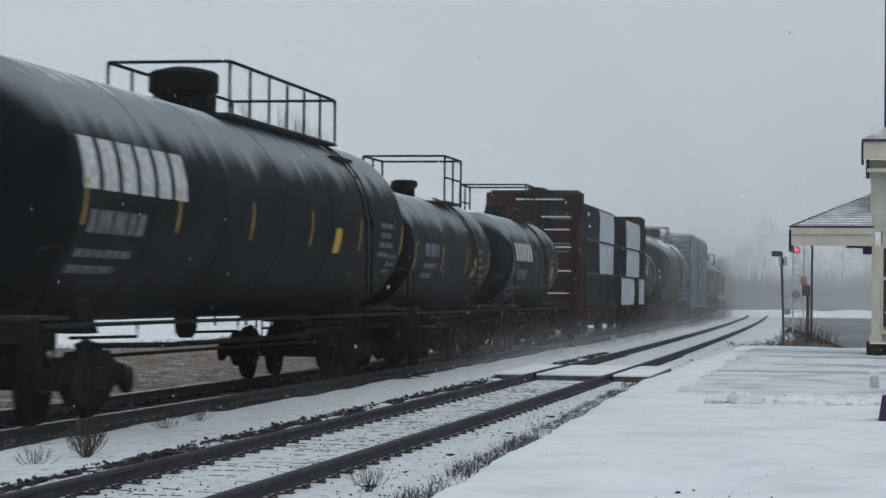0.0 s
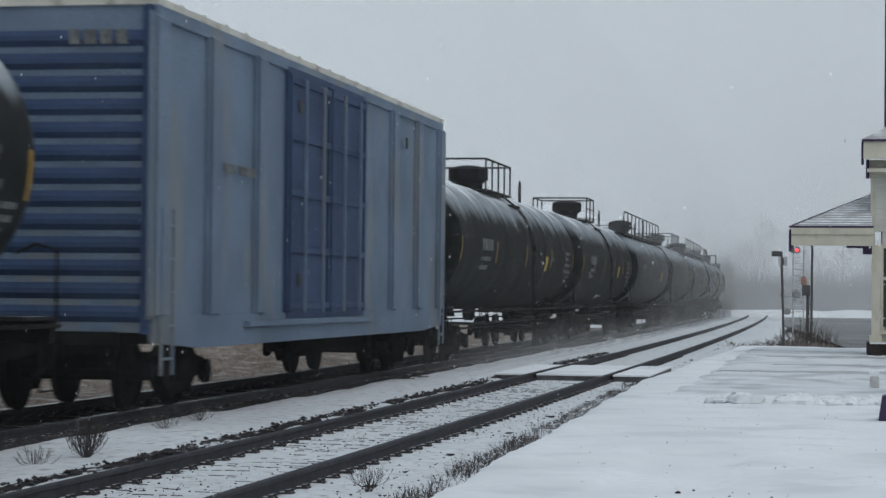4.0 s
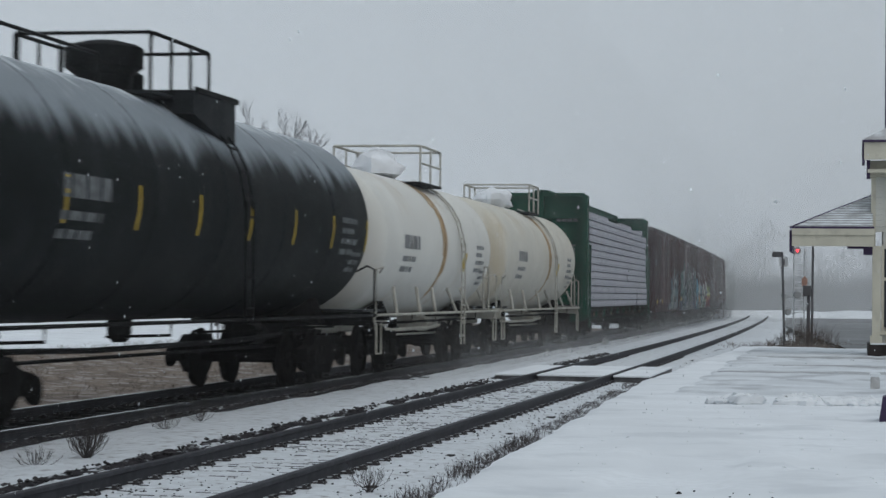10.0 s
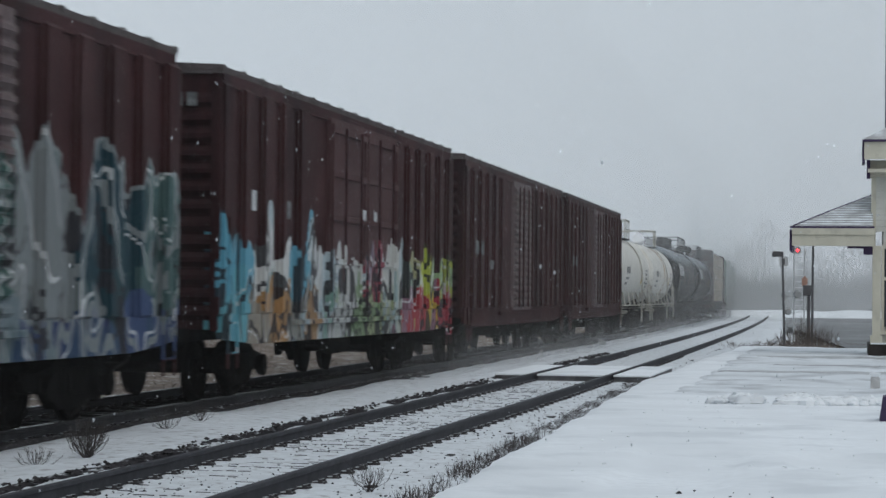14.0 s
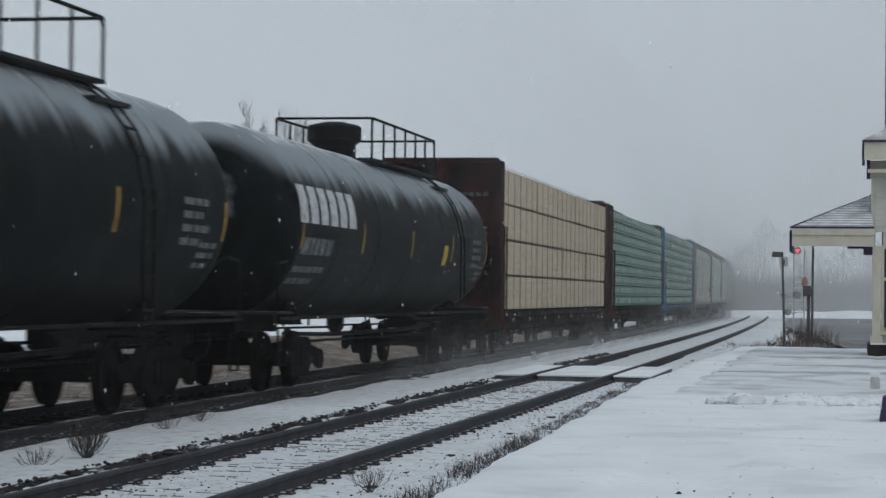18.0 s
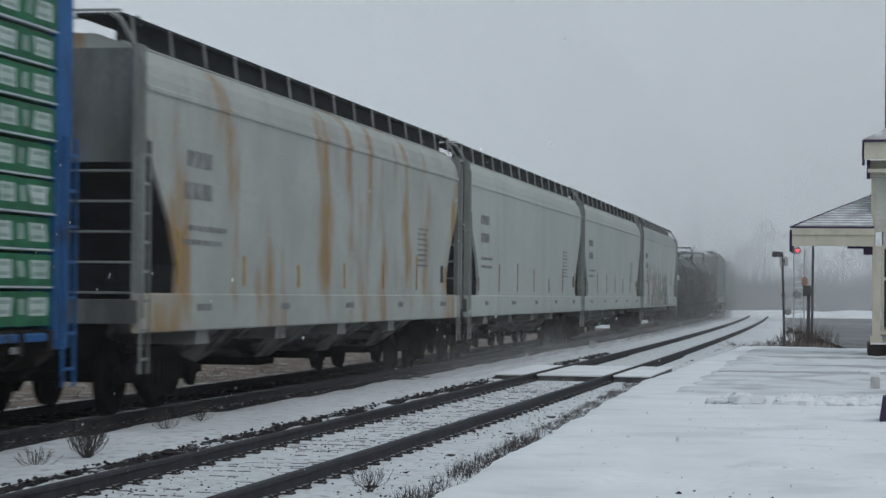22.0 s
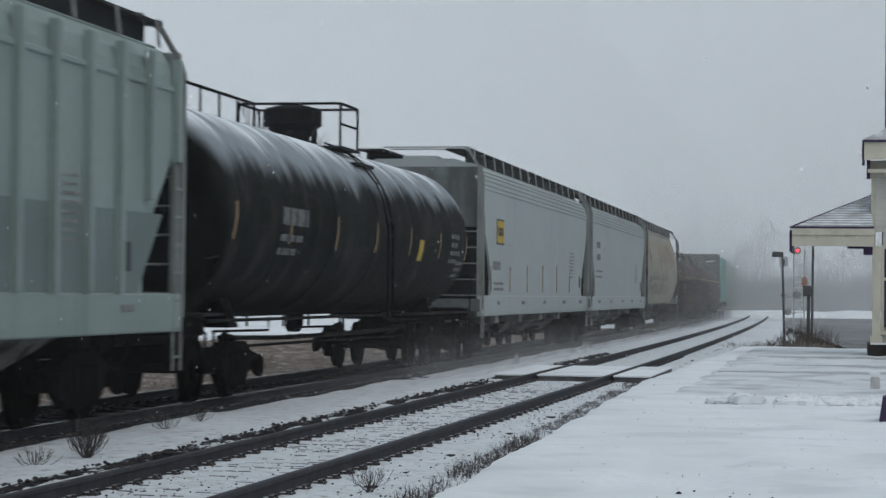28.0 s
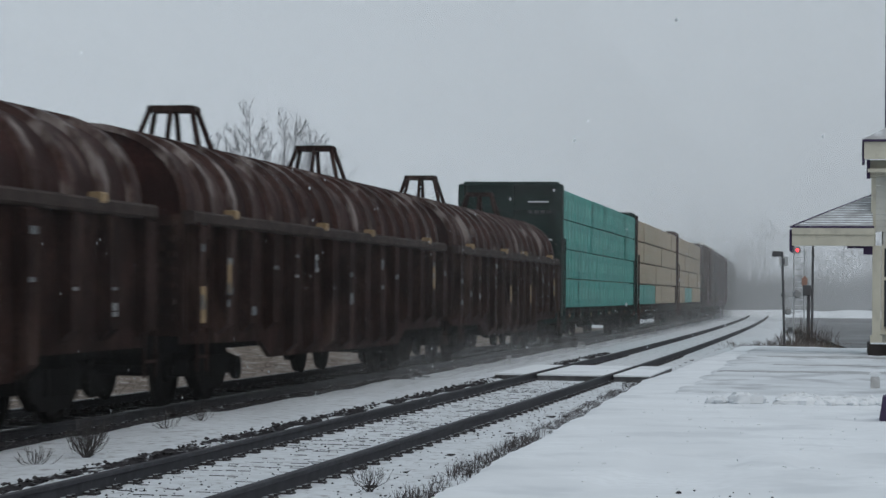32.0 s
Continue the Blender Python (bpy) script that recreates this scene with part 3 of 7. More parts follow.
# ---------------------------------------------------------------- the line: two tracks on a gentle left-hand curve
KS, KV = [0, 60, 120, 200, 320], [0.00028, 0.00023, 0.0002, 0.00026, 0.00027]
HEAD, OFF, SPACING, RAILS = 0.19623, 5.557, 4.381, 1.51
SS = np.arange(-900.0, 1101.0, 1.0)
kk = np.where(SS < 0, 0.0, np.interp(SS, KS, KV))
tt = np.concatenate([[0], np.cumsum((kk[1:] + kk[:-1]) / 2)])
tt = HEAD - (tt - tt[900])
lx = np.concatenate([[0], np.cumsum((np.sin(tt[1:]) + np.sin(tt[:-1])) / 2)])
ly = np.concatenate([[0], np.cumsum((np.cos(tt[1:]) + np.cos(tt[:-1])) / 2)])
lx += -lx[900] - OFF * math.cos(HEAD)
ly += -ly[900] + OFF * math.sin(HEAD)


def on_line(s, lat=0.0, z=0.0):
    """The point s metres along the near track and lat metres to its right, and the heading there."""
    th = float(np.interp(s, SS, tt))
    return Vector((float(np.interp(s, SS, lx)) + lat * math.cos(th), float(np.interp(s, SS, ly)) - lat * math.sin(th), z)), th


def line_pose(s, lat=0.0, z=0.0):
    p, th = on_line(s, lat, z)
    return pose(p.x, p.y, p.z, 0, 0, 90 - math.degrees(th))


def travelled(t):
    """How far the train has gone by t."""
    return 25.758 * t + 0.5 * 0.0453 * ((t - 16) ** 2 - 256)
# ---------------------------------------------------------------- ground


def ease(v, a, b):
    k = max(0.0, min(1.0, (v - a) / (b - a)))
    return k * k * (3 - 2 * k)


def rough_z(x, y, amp, size):
    return amp * noise.noise((x / size, y / size, 3.1))


def lat_of(x, y):
    """Signed distance to the right of the near track's centre line, and the run along it."""
    s = y - 1.0
    for _ in range(3):
        p, th = on_line(s)
        s += (x - p.x) * math.sin(th) + (y - p.y) * math.cos(th)
    p, th = on_line(s)
    return (x - p.x) * math.cos(th) - (y - p.y) * math.sin(th), s


def ground():
    g = G()
    xs = [-1500, -600, -300, -150, -90, -60, -45] + [-40 + 2 * i for i in range(46)] + [55, 65, 80, 110, 160, 300, 600, 1500]
    ys = [-1500, -400, -120, -40, -10] + [2 * i for i in range(60)] + [125, 135, 150, 170, 200, 240, 290, 350, 450, 600, 900, 1600, 3000]

    def fn(i, j):
        x, y = xs[i], ys[j]
        z = -0.46 + (rough_z(x, y, 0.07, 7) if abs(x) < 60 and y < 140 else 0)
        if x < -6 and y > 0:
            lat, s = lat_of(x, y)
            z += 0.55 * max(0.0, min(1.0, (-lat - 22) / 25))
        return x, y, z

    g.grid(len(xs) - 1, len(ys) - 1, fn)
    g.smooth = True
    single("ground", g, SNOW, "flat open ground under fresh snow", kind="structure")


ground()


def ribbon(name, s0, s1, step, lats, zf, material, label, kind="structure"):
    """A strip that follows the line: a grid over lat and s with heights zf(s, lat)."""
    g = G()
    n = int((s1 - s0) / step)

    def fn(i, j):
        s = s0 + j * step
        p, th = on_line(s, lats[i])
        return p.x, p.y, zf(s, lats[i])

    g.grid(len(lats) - 1, n, fn)
    g.smooth = True
    ob = single(name, g, material, label, kind=kind)
    return ob


def bed_z(s, lat):
    wob = 0.012 * noise.noise((s * 1.1, lat * 1.3, 0.0)) + 0.007 * noise.noise((s * 5.0, lat * 5.0, 5.0))
    if abs(lat) < 1.3:
        wob = 0.016 + 0.6 * wob
    if lat > 1.3:
        wob += 0.05 * max(0, noise.noise((s * 1.3, lat * 1.1, 4.0))) * min(1, (lat - 1.3) * 3)
    if -3.3 < lat < -1.3:
        wob += 0.03 + 0.05 * noise.noise((s * 0.5, lat * 0.8, 11.0))
    if lat < -3.5:
        wob -= 0.12
    if lat > 2.35:
        wob -= 0.42 * (lat - 2.35)
    return -0.162 + wob


LATS = [-3.62, -3.5, -3.42] + [-3.3 + 0.1 * i for i in range(57)] + [2.6, 2.9, 3.2]
ribbon("track_bed", 6, 70, 0.1, LATS, bed_z, TRACK_SNOW, "thin snow lying over the ballast of the near track")
ribbon("track_bed", 70, 330, 1.2, LATS[::3], bed_z, TRACK_SNOW, "thin snow lying over the ballast of the near track")
FAR_LATS = [-SPACING - 2.2 + 0.13 * i for i in range(25)]


def far_bed_z(s, lat):
    a = abs(lat + SPACING)
    base = -0.19 if a < 1.5 else -0.19 - (a - 1.5) * 0.3
    return base + 0.03 * noise.noise((s * 2.1, lat * 2.7, 9.0)) + 0.02 * noise.noise((s * 7.1, lat * 7.0, 5.0))


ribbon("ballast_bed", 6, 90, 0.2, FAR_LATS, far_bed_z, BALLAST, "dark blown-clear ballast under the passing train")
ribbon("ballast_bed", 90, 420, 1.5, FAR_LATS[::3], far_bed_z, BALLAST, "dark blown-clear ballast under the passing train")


def rail_profile():
    return [(-.07, -.175), (.07, -.175), (.07, -.16), (.012, -.14), (.012, -.045), (.037, -.035), (.037, -.004), (.03, 0), (-.03, 0), (-.037, -.004), (-.037, -.035), (-.012, -.045), (-.012, -.14), (-.07, -.16)]


def rail(centre, lat, s0, s1, parent):
    g = G()
    prof = rail_profile()
    ss = list(np.arange(s0, min(s1, 120), 2.0)) + list(np.arange(max(s0, 120), s1 + 0.1, 6.0))
    n = len(prof)
    vs, fs = [], []
    for s in ss:
        for dy, dz in prof:
            p, th = on_line(s, centre + lat + dy, dz)
            vs.append(p)
    for i in range(len(ss) - 1):
        fs += [(i * n + j, i * n + (j + 1) % n, (i + 1) * n + (j + 1) % n, (i + 1) * n + j) for j in range(n)]
    g.add(vs, fs)
    ob = part("rail", g, RAIL, parent)
    if centre:
        h = G()
        h.add([on_line(s, centre + lat + d, .0015)[0] for s in ss for d in (-.022, .03)], [(2 * i, 2 * i + 1, 2 * i + 3, 2 * i + 2) for i in range(len(ss) - 1)])
        part("rail_head", h, POLISHED, ob, "wheel-polished running surface")


def track(centre, s0, s1, label):
    tr = thing("railway_track", label, "railway track", kind="structure")
    for side in (-1, 1):
        rail(centre, side * RAILS / 2, s0, s1, tr)
    tie = G().box(-.115, .115, -1.3, 1.3, -.32, -.163, 0.008).mesh("tie", TIE)
    plate = G().box(-.06, .06, -.125, .125, -.16, -.128, .01)
    for dx in (-.05, .05):
        plate.box(dx - .02, dx + .02, -.11, -.07, -.15, -.105).box(dx - .02, dx + .02, .07, .11, -.15, -.105)
    plate = plate.mesh("tie_plate", LUMPS)
    rnd = random.Random(4)
    s = s0 + 4
    n = 0
    while s < min(s1, 120) and n < 190:
        o = new("tie", tie)
        o.parent = tr
        o.matrix_basis = line_pose(s, centre) @ pose(rnd.uniform(-.03, .03), rnd.uniform(-.05, .05), rnd.uniform(-.012, .012), 0, 0, rnd.uniform(-1.5, 1.5))
        if s < 60:
            for side in (-1, 1):
                q = new("tie_plate", plate)
                q.parent = tr
                q.matrix_basis = line_pose(s, centre + side * RAILS / 2) @ pose(0, 0, rnd.uniform(-.004, .006))
        s += 0.535
        n += 1
    return tr


track(0, 6, 330, "near running track, rusty rails on half-buried timber ties")
track(-SPACING, 6, 420, "far running track, rails on dark ballast under the train")


# --- the low dark windrow of dirty snow and dirt beside the near track's field-side rail
def windrow(lat, s0, s1, h, w, material, name, label, seed):
    g = G()
    step = 0.12
    n = int((s1 - s0) / step)

    def fn(i, j):
        s = s0 + j * step
        k = (i / 6 - 0.5) * 2
        hh = h * ease(s, s0, s0 + 6) * max(0.45, 1.0 + 0.4 * noise.noise((s * 0.7, seed, 0)) + 0.9 * noise.noise((s * 4.1, seed, k * 2)))
        z = -0.15 + hh * (1 - k * k)
        p, th = on_line(s, lat + k * w + 0.1 * noise.noise((s * 0.8, seed, 7)), z if abs(k) < 0.99 else -0.24)
        return p

    g.grid(6, n, fn)
    g.smooth = True
    single(name, g, material, label, kind="stuff")


windrow(-1.46, 12, 62, 0.042, 0.14, DIRT, "dirt_ridge", "low ridge of dirty crusted snow beside the rail", 1.0)
windrow(-3.36, 10, 62, 0.05, 0.1, DIRT, "dirt_ridge", "dark crusted snow edge of the far ballast", 6.0)


# --- frozen lumps along the ridge
g = G()
rnd = random.Random(23)
for i in range(900):
    s = 12.5 + 48 * rnd.random() ** 1.2
    r = rnd.uniform(.012, .036) * (.5 + .5 * ease(s, 12, 19))
    c, th = on_line(s, -1.46 + rnd.gauss(0, .06), -.13 + rnd.uniform(0, .05))
    along = Vector((math.sin(th), math.cos(th), 0)) * r * rnd.uniform(1, 3.4)
    cross_way = Vector((math.cos(th), -math.sin(th), 0)) * r
    up = Vector((rnd.uniform(-.3, .3) * r, 0, r * rnd.uniform(.4, .8)))
    g.add([c + along, c + cross_way, c - along, c - cross_way, c + up, c - up], [(0, 1, 4), (1, 2, 4), (2, 3, 4), (3, 0, 4), (1, 0, 5), (2, 1, 5), (3, 2, 5), (0, 3, 5)])
single("dirt_lumps", g, LUMPS, "frozen dirty lumps strewn along the ridge", kind="stuff")

# --- loose ballast stones poking through the thin snow
g = G()
rnd = random.Random(17)
for i in range(5500):
    s = 13 + 36 * rnd.random() ** 1.3
    lat = rnd.uniform(-1.45, 1.9)
    if abs(abs(lat) - RAILS / 2) < 0.09 or rnd.random() > 0.45 + 0.9 * noise.noise((s * 0.5, lat * 1.2, 40.0)):
        continue
    r = rnd.uniform(.004, .0125)
    c, th = on_line(s, lat, -.14 + rnd.uniform(-.01, .006))
    ex, ey, ez = Vector((r * rnd.uniform(.8, 1.6), 0, 0)), Vector((0, r, 0)), Vector((0, 0, r * .8))
    g.add([c + ex, c + ey, c - ex, c - ey, c + ez, c - ez], [(0, 1, 4), (1, 2, 4), (2, 3, 4), (3, 0, 4), (1, 0, 5), (2, 1, 5), (3, 2, 5), (0, 3, 5)])
single("ballast_stones", g, DIRT, "dark ballast stones poking through thin snow", kind="stuff")


# --- edges of the timber ties showing through the snow between and beside the rails
g = G()
rnd = random.Random(41)
for k in range(58):
    tie_s = 10 + .535 * k
    if 41.5 < tie_s < 48:
        continue
    for ds in (-.12, .1):
        lat = -.62
        while lat < .6:
            wd = rnd.uniform(.05, .2)
            if abs(abs(lat + wd / 2) - RAILS / 2) > .16 and noise.noise((tie_s * 3.1, lat * 2.2, ds * 9)) > (.0 if ds < 0 else .16):
                d = rnd.uniform(.008, .02)
                z = bed_z(tie_s, lat) + .002
                q = [on_line(tie_s + ds + e + rnd.uniform(-.008, .008), l, z + h)[0] for e, h in ((-d / 2, -.01), (0, .0035), (d / 2, -.01)) for l in (lat, lat + wd)]
                g.add(q, [(0, 1, 3, 2), (2, 3, 5, 4)])
            lat += wd + rnd.uniform(.01, .09)
single("tie_edges", g, LUMPS, "dark edges of timber ties showing through thin snow", kind="stuff")

# --- platform: snow-covered asphalt, its edge beside the near track
def platform_z(s, lat):
    z = -0.06 + 0.025 * noise.noise((s * 0.3, lat * 0.45, 2.0)) + 0.009 * noise.noise((s * 1.1, lat * 1.5, 8.0)) + 0.006 * noise.noise((s * 2.8, lat * 4.0, 3.0))
    # trodden-down patches with crisp rims
    z -= 0.012 * ease(noise.noise((s * 0.22, lat * 0.7, 20.0)), 0.12, 0.17)
    wob = 0.12 * noise.noise((s * 1.3, lat * 2.0, 6.0))
    a = ease(s + wob, 17.7, 18.0) * (1 - ease(s + wob * 3, 22.4, 22.8)) * ease(lat + wob * .3, 3.28, 3.34) * (1 - ease(lat + wob, 4.3, 4.45))
    b = ease(s + wob, 20.3, 20.6) * (1 - ease(s + wob, 22.3, 22.6)) * ease(lat + wob * .3, 4.78, 4.83) * (1 - ease(lat + wob, 5.9, 6.1))
    z -= 0.045 * max(a, b)
    if a > .5:
        z += 0.025 * max(0, noise.noise((s * 5, lat * 7, 9.0)))
    # old wheel marks along the line
    z -= 0.012 * math.exp(-((lat - 4.9 - 0.02 * s) / 0.12) ** 2)
    return z + 0.03 * ease(s, 48, 54)


def edge_lat(s):
    return (2.1 - .028 * (s - 17) if s < 42 else 1.4 + .02 * (s - 42)) + 0.06 * noise.noise((s * 0.5, 0, 4)) + 0.04 * noise.noise((s * 2.5, 0, 4))


def platform():
    g = G()
    ss = list(np.arange(-14, 12, 0.5)) + list(np.arange(12, 30, 0.12)) + list(np.arange(30, 69.1, 0.3))
    ks = [0, .004, .015] + [.03 + .97 * (i / 56) ** 1.15 for i in range(57)]

    def fn(i, j):
        s = ss[j]
        lat = edge_lat(s) + ks[i] * 9.5
        z = platform_z(s, lat)
        if i == 0:
            z -= 0.3
        if i == 1:
            z -= 0.03
        if j == len(ss) - 1:
            z -= 0.35
        p, th = on_line(s, lat, z)
        return p

    g.grid(len(ks) - 1, len(ss) - 1, fn)
    g.smooth = True
    single("pavement", g, SNOW, "station platform under trodden fresh snow", kind="structure")


platform()


def slush(s0, s1, l0, l1, seed):
    g = G()
    n, m = 24, 8

    def fn(i, j):
        lat, k = l0 + (l1 - l0) * i / n, j / m
        half = (s1 - s0) / 2 * (0.25 + 0.75 * ease(i / n, 0, 0.7)) * (0.8 + 0.5 * noise.noise((lat * 1.5, k, seed)))
        s = (s0 + s1) / 2 + (k - 0.5) * 2 * half
        p, th = on_line(s, lat, platform_z(s, lat) + (0.04 if 0 < j < m else 0.02))
        return p

    g.grid(n, m, fn)
    g.smooth = True
    single("slush", g, SLUSH, "band of thin wet slush across the platform", "slush", kind="stuff")


# the far half of the platform is swept thin: a slightly higher sheet of half-melted snow
g = G()
TL = [2.5 + .1 * i for i in range(46)]


def thin(i, j):
    s, lat = 35.6 + j * .4, TL[i]
    rim = i in (0, 45) or j in (0, 78)
    p, th = on_line(s + (.5 * noise.noise((lat * 1.4, s * .3, 2)) if j < 3 else 0), lat + (.3 * noise.noise((s * .6, 3, 1)) if i < 2 else 0), platform_z(s, lat) + (-.012 if rim else .03))
    return p


g.grid(45, 78, thin)
g.smooth = True
single("thin_snow", g, THIN_SNOW, "thin half-melted snow on the swept half of the platform", kind="stuff")
slush(44.6, 46.6, 2.6, 6.3, 1.0)
slush(49.5, 51.0, 3.6, 6.6, 5.0)
slush(55.0, 57.5, 3.0, 6.4, 9.0)

# --- road beyond the platform and the ploughed bank along it
g = G()
g.grid(10, 24, lambda i, j: (13.2 + i * 4.4 + j * 0.55, 70 + j * 4.6, -0.17 + rough_z(i * 3, j * 5, 0.02, 4)))
single("road", g, WET_ROAD, "wet grey station yard under thin slush", kind="structure")
g = G()


def bank(i, j):
    x = 22 + i * 2.0
    k = j / 6
    return x, 178 + k * 9, -0.2 + (0.62 + 0.22 * noise.noise((x * 0.3, 1, 1))) * math.sin(math.pi * k)


g.grid(30, 6, bank)
g.smooth = True
single("snow_bank", g, SNOW, "ploughed snow bank along the yard", "snow bank", kind="stuff")

# --- crossing panels over the near track
cross = thing("track_crossing", "snow-covered plank pedestrian crossing over the near track", "crossing")


def panel(name, s0, s1, l0, l1, z0, z1, material, parent, seed):
    g = G()

    def fn(i, j):
        s, lat = s0 + (s1 - s0) * j / 8, l0 + (l1 - l0) * i / 6
        p, th = on_line(s, lat, z1 + (0.015 * noise.noise((s, lat, seed)) if 0 < i < 6 and 0 < j < 8 else -0.02))
        return p

    g.grid(6, 8, fn)
    ring = [(s0, l0), (s0, l1), (s1, l1), (s1, l0)]
    vs = [on_line(s, l, z)[0] for z in (z1 - .02, z0) for s, l in ring]
    g.add(vs, [(0, 1, 5, 4), (1, 2, 6, 5), (2, 3, 7, 6), (3, 0, 4, 7)])
    part(name, g, material, parent)


CROSS_A, CROSS_B = 42.0, 47.6
for l0, l1 in ((-0.66, 0.66), (0.83, 1.5), (-1.5, -0.83)):
    panel("planking", CROSS_A, CROSS_B, l0, l1, -.3, -.03, GREY_PLANK, cross, l0)
    panel("snow_cover", CROSS_A - .04, CROSS_B + .02, l0 - 0.01, l1 + 0.01, -.05, 0.0, SNOW, cross, l0 + 3)


# ---------------------------------------------------------------- weeds and brush


def tuft(g, x, y, z, h, n, spread, rnd, r=0.006, fork=True):
    for _ in range(n):
        a, t = rnd.uniform(0, 6.28), rnd.uniform(0.1, 1) * spread
        hh = h * rnd.uniform(0.5, 1)
        x0, y0 = x + rnd.uniform(-.1, .1) * spread, y + rnd.uniform(-.1, .1) * spread
        m = Vector((x0 + math.cos(a) * t * 0.35, y0 + math.sin(a) * t * 0.35, z + hh * 0.6))
        e = Vector((x0 + math.cos(a) * t, y0 + math.sin(a) * t, z + hh))
        g.tube([(x0, y0, z), m, e], r, 3, r * 0.4)
        if fork:
            for _k in range(2):
                b = a + rnd.uniform(-.9, .9)
                g.tube([m, m + Vector((math.cos(b) * t * 0.4, math.sin(b) * t * 0.4, hh * rnd.uniform(.2, .4)))], r * 0.6, 3, r * 0.3)


def shrub(name, label, s, lat, h, n, spread, seed, r=0.006):
    rnd = random.Random(seed)
    p, th = on_line(s, lat, -0.16)
    g = G()
    for _ in range(n):
        a, t = rnd.uniform(0, 6.28), rnd.uniform(.05, 1) * spread
        hh = h * rnd.uniform(.55, 1)
        base = Vector((rnd.uniform(-.03, .03), rnd.uniform(-.03, .03), 0))
        e = Vector((math.cos(a) * t, math.sin(a) * t, hh))
        m = Vector((e.x * .7, e.y * .7, hh * .45))
        g.tube([base, m, e], r, 3, r * .4)
        for _k in range(5):
            p0 = m.lerp(e, rnd.uniform(-.3, .8))
            d = Vector((math.cos(a) + rnd.uniform(-.9, .9), math.sin(a) + rnd.uniform(-.9, .9), rnd.uniform(.8, 1.8))).normalized()
            q = p0 + d * hh * rnd.uniform(.12, .3)
            g.tube([p0, q], r * .55, 3, r * .3)
            g.tube([p0.lerp(q, .5), p0.lerp(q, .5) + Vector((rnd.uniform(-.5, .5), rnd.uniform(-.5, .5), 1)).normalized() * hh * .12], r * .4, 3, r * .25)
    single(name, g, TWIG, label, "shrub", at=pose(p.x, p.y, p.z))


shrub("dry_shrub", "bare dry shrub in snow between the tracks", 20.5, -2.05, 0.42, 60, 0.27, 1, .0042)
shrub("dry_shrub", "thin dry weeds in snow between the tracks", 19.4, -2.15, 0.22, 24, 0.3, 2, .0028)
shrub("dry_shrub", "thin dry weeds in snow between the tracks", 25.0, -2.7, 0.3, 26, 0.32, 3, .003)
shrub("dry_shrub", "thin dry weeds in snow between the tracks", 26.7, -2.8, 0.3, 26, 0.28, 4, .0028)
shrub("dry_shrub", "dead weed clump beside the platform edge", 18.0, 1.4, 0.24, 26, 0.22, 5, .003)
g = G()
rnd = random.Random(11)
for i in range(2300):
    s = 13 + 31 * rnd.random() ** 1.25
    if noise.noise((s * 0.45, 0, 9)) < -0.15 and rnd.random() < 0.8:
        continue
    lat = edge_lat(s) - rnd.uniform(-0.02, 0.3)
    p, th = on_line(s, lat, -.17)
    h = rnd.uniform(0.03, 0.15) * rnd.random() ** .5 * (1.0 if s < 26 else 0.55)
    tuft(g, p.x, p.y, p.z, h + 0.03, 3, 0.07, rnd, 0.0026, False)
single("weed_strip", g, TWIG, "strip of dead weeds along the platform edge", kind="stuff")

# brush patch round the masts at the platform's end
g = G()
rnd = random.Random(21)
for i in range(300):
    k = rnd.random()
    x, y = 9.6 + 5.2 * k + rnd.uniform(-.6, .6), 69.5 + 14 * k + rnd.uniform(-2, 5)
    h = rnd.uniform(0.15, 0.5) + 0.9 * max(0, 1 - abs(k - 0.8) * 6)
    tuft(g, x, y, -0.42, h, 4, 0.4, rnd, 0.008)
single("brush", g, BRUSH, "bare grey-brown brush at the platform end", kind="stuff")
g = G()
for i in range(150):
    k = rnd.random()
    x, y = 9.8 + 5.2 * k + rnd.uniform(-.6, .6), 69.0 + 10 * k + rnd.uniform(-1, 3)
    tuft(g, x, y, -0.42, rnd.uniform(0.2, 0.38), 7, 0.35, rnd, 0.01, False)
single("dead_grass", g, STRAW, "matted dead grass at the platform end", kind="stuff")

# dead-grass field beyond the far track
g = G()
LF = [-16.4 + .46 * i for i in range(22)]


def field(i, j):
    s, lat = 14 + j * 1.0, LF[i]
    z = -0.36 + 0.5 * max(0, min(1, (-lat - 9) / 14)) + 0.09 * noise.noise((s * 0.5, lat * 0.5, 1)) + 0.05 * noise.noise((s * 1.7, lat * 1.7, 3))
    if i in (0, 21) or j == 0:
        z -= 0.5
    p, th = on_line(s, lat, z)
    return p


g.grid(21, 110, field)
g.smooth = True
single("field", g, STRAW, "rough bank of dead grass half covered with snow", kind="structure")
g = G()
rnd = random.Random(31)
for i in range(3400):
    s, lat = rnd.uniform(16, 75), rnd.uniform(-16.5, -7.2)
    z = -0.38 + 0.5 * max(0, min(1, (-lat - 9) / 14))
    p, th = on_line(s, lat, z)
    tuft(g, p.x, p.y, p.z, rnd.uniform(.05, .16), 4, 0.2, rnd, 0.004, False)
single("field_grass", g, STRAW, "tufts of dead grass in the field", kind="stuff")


# ---------------------------------------------------------------- trees


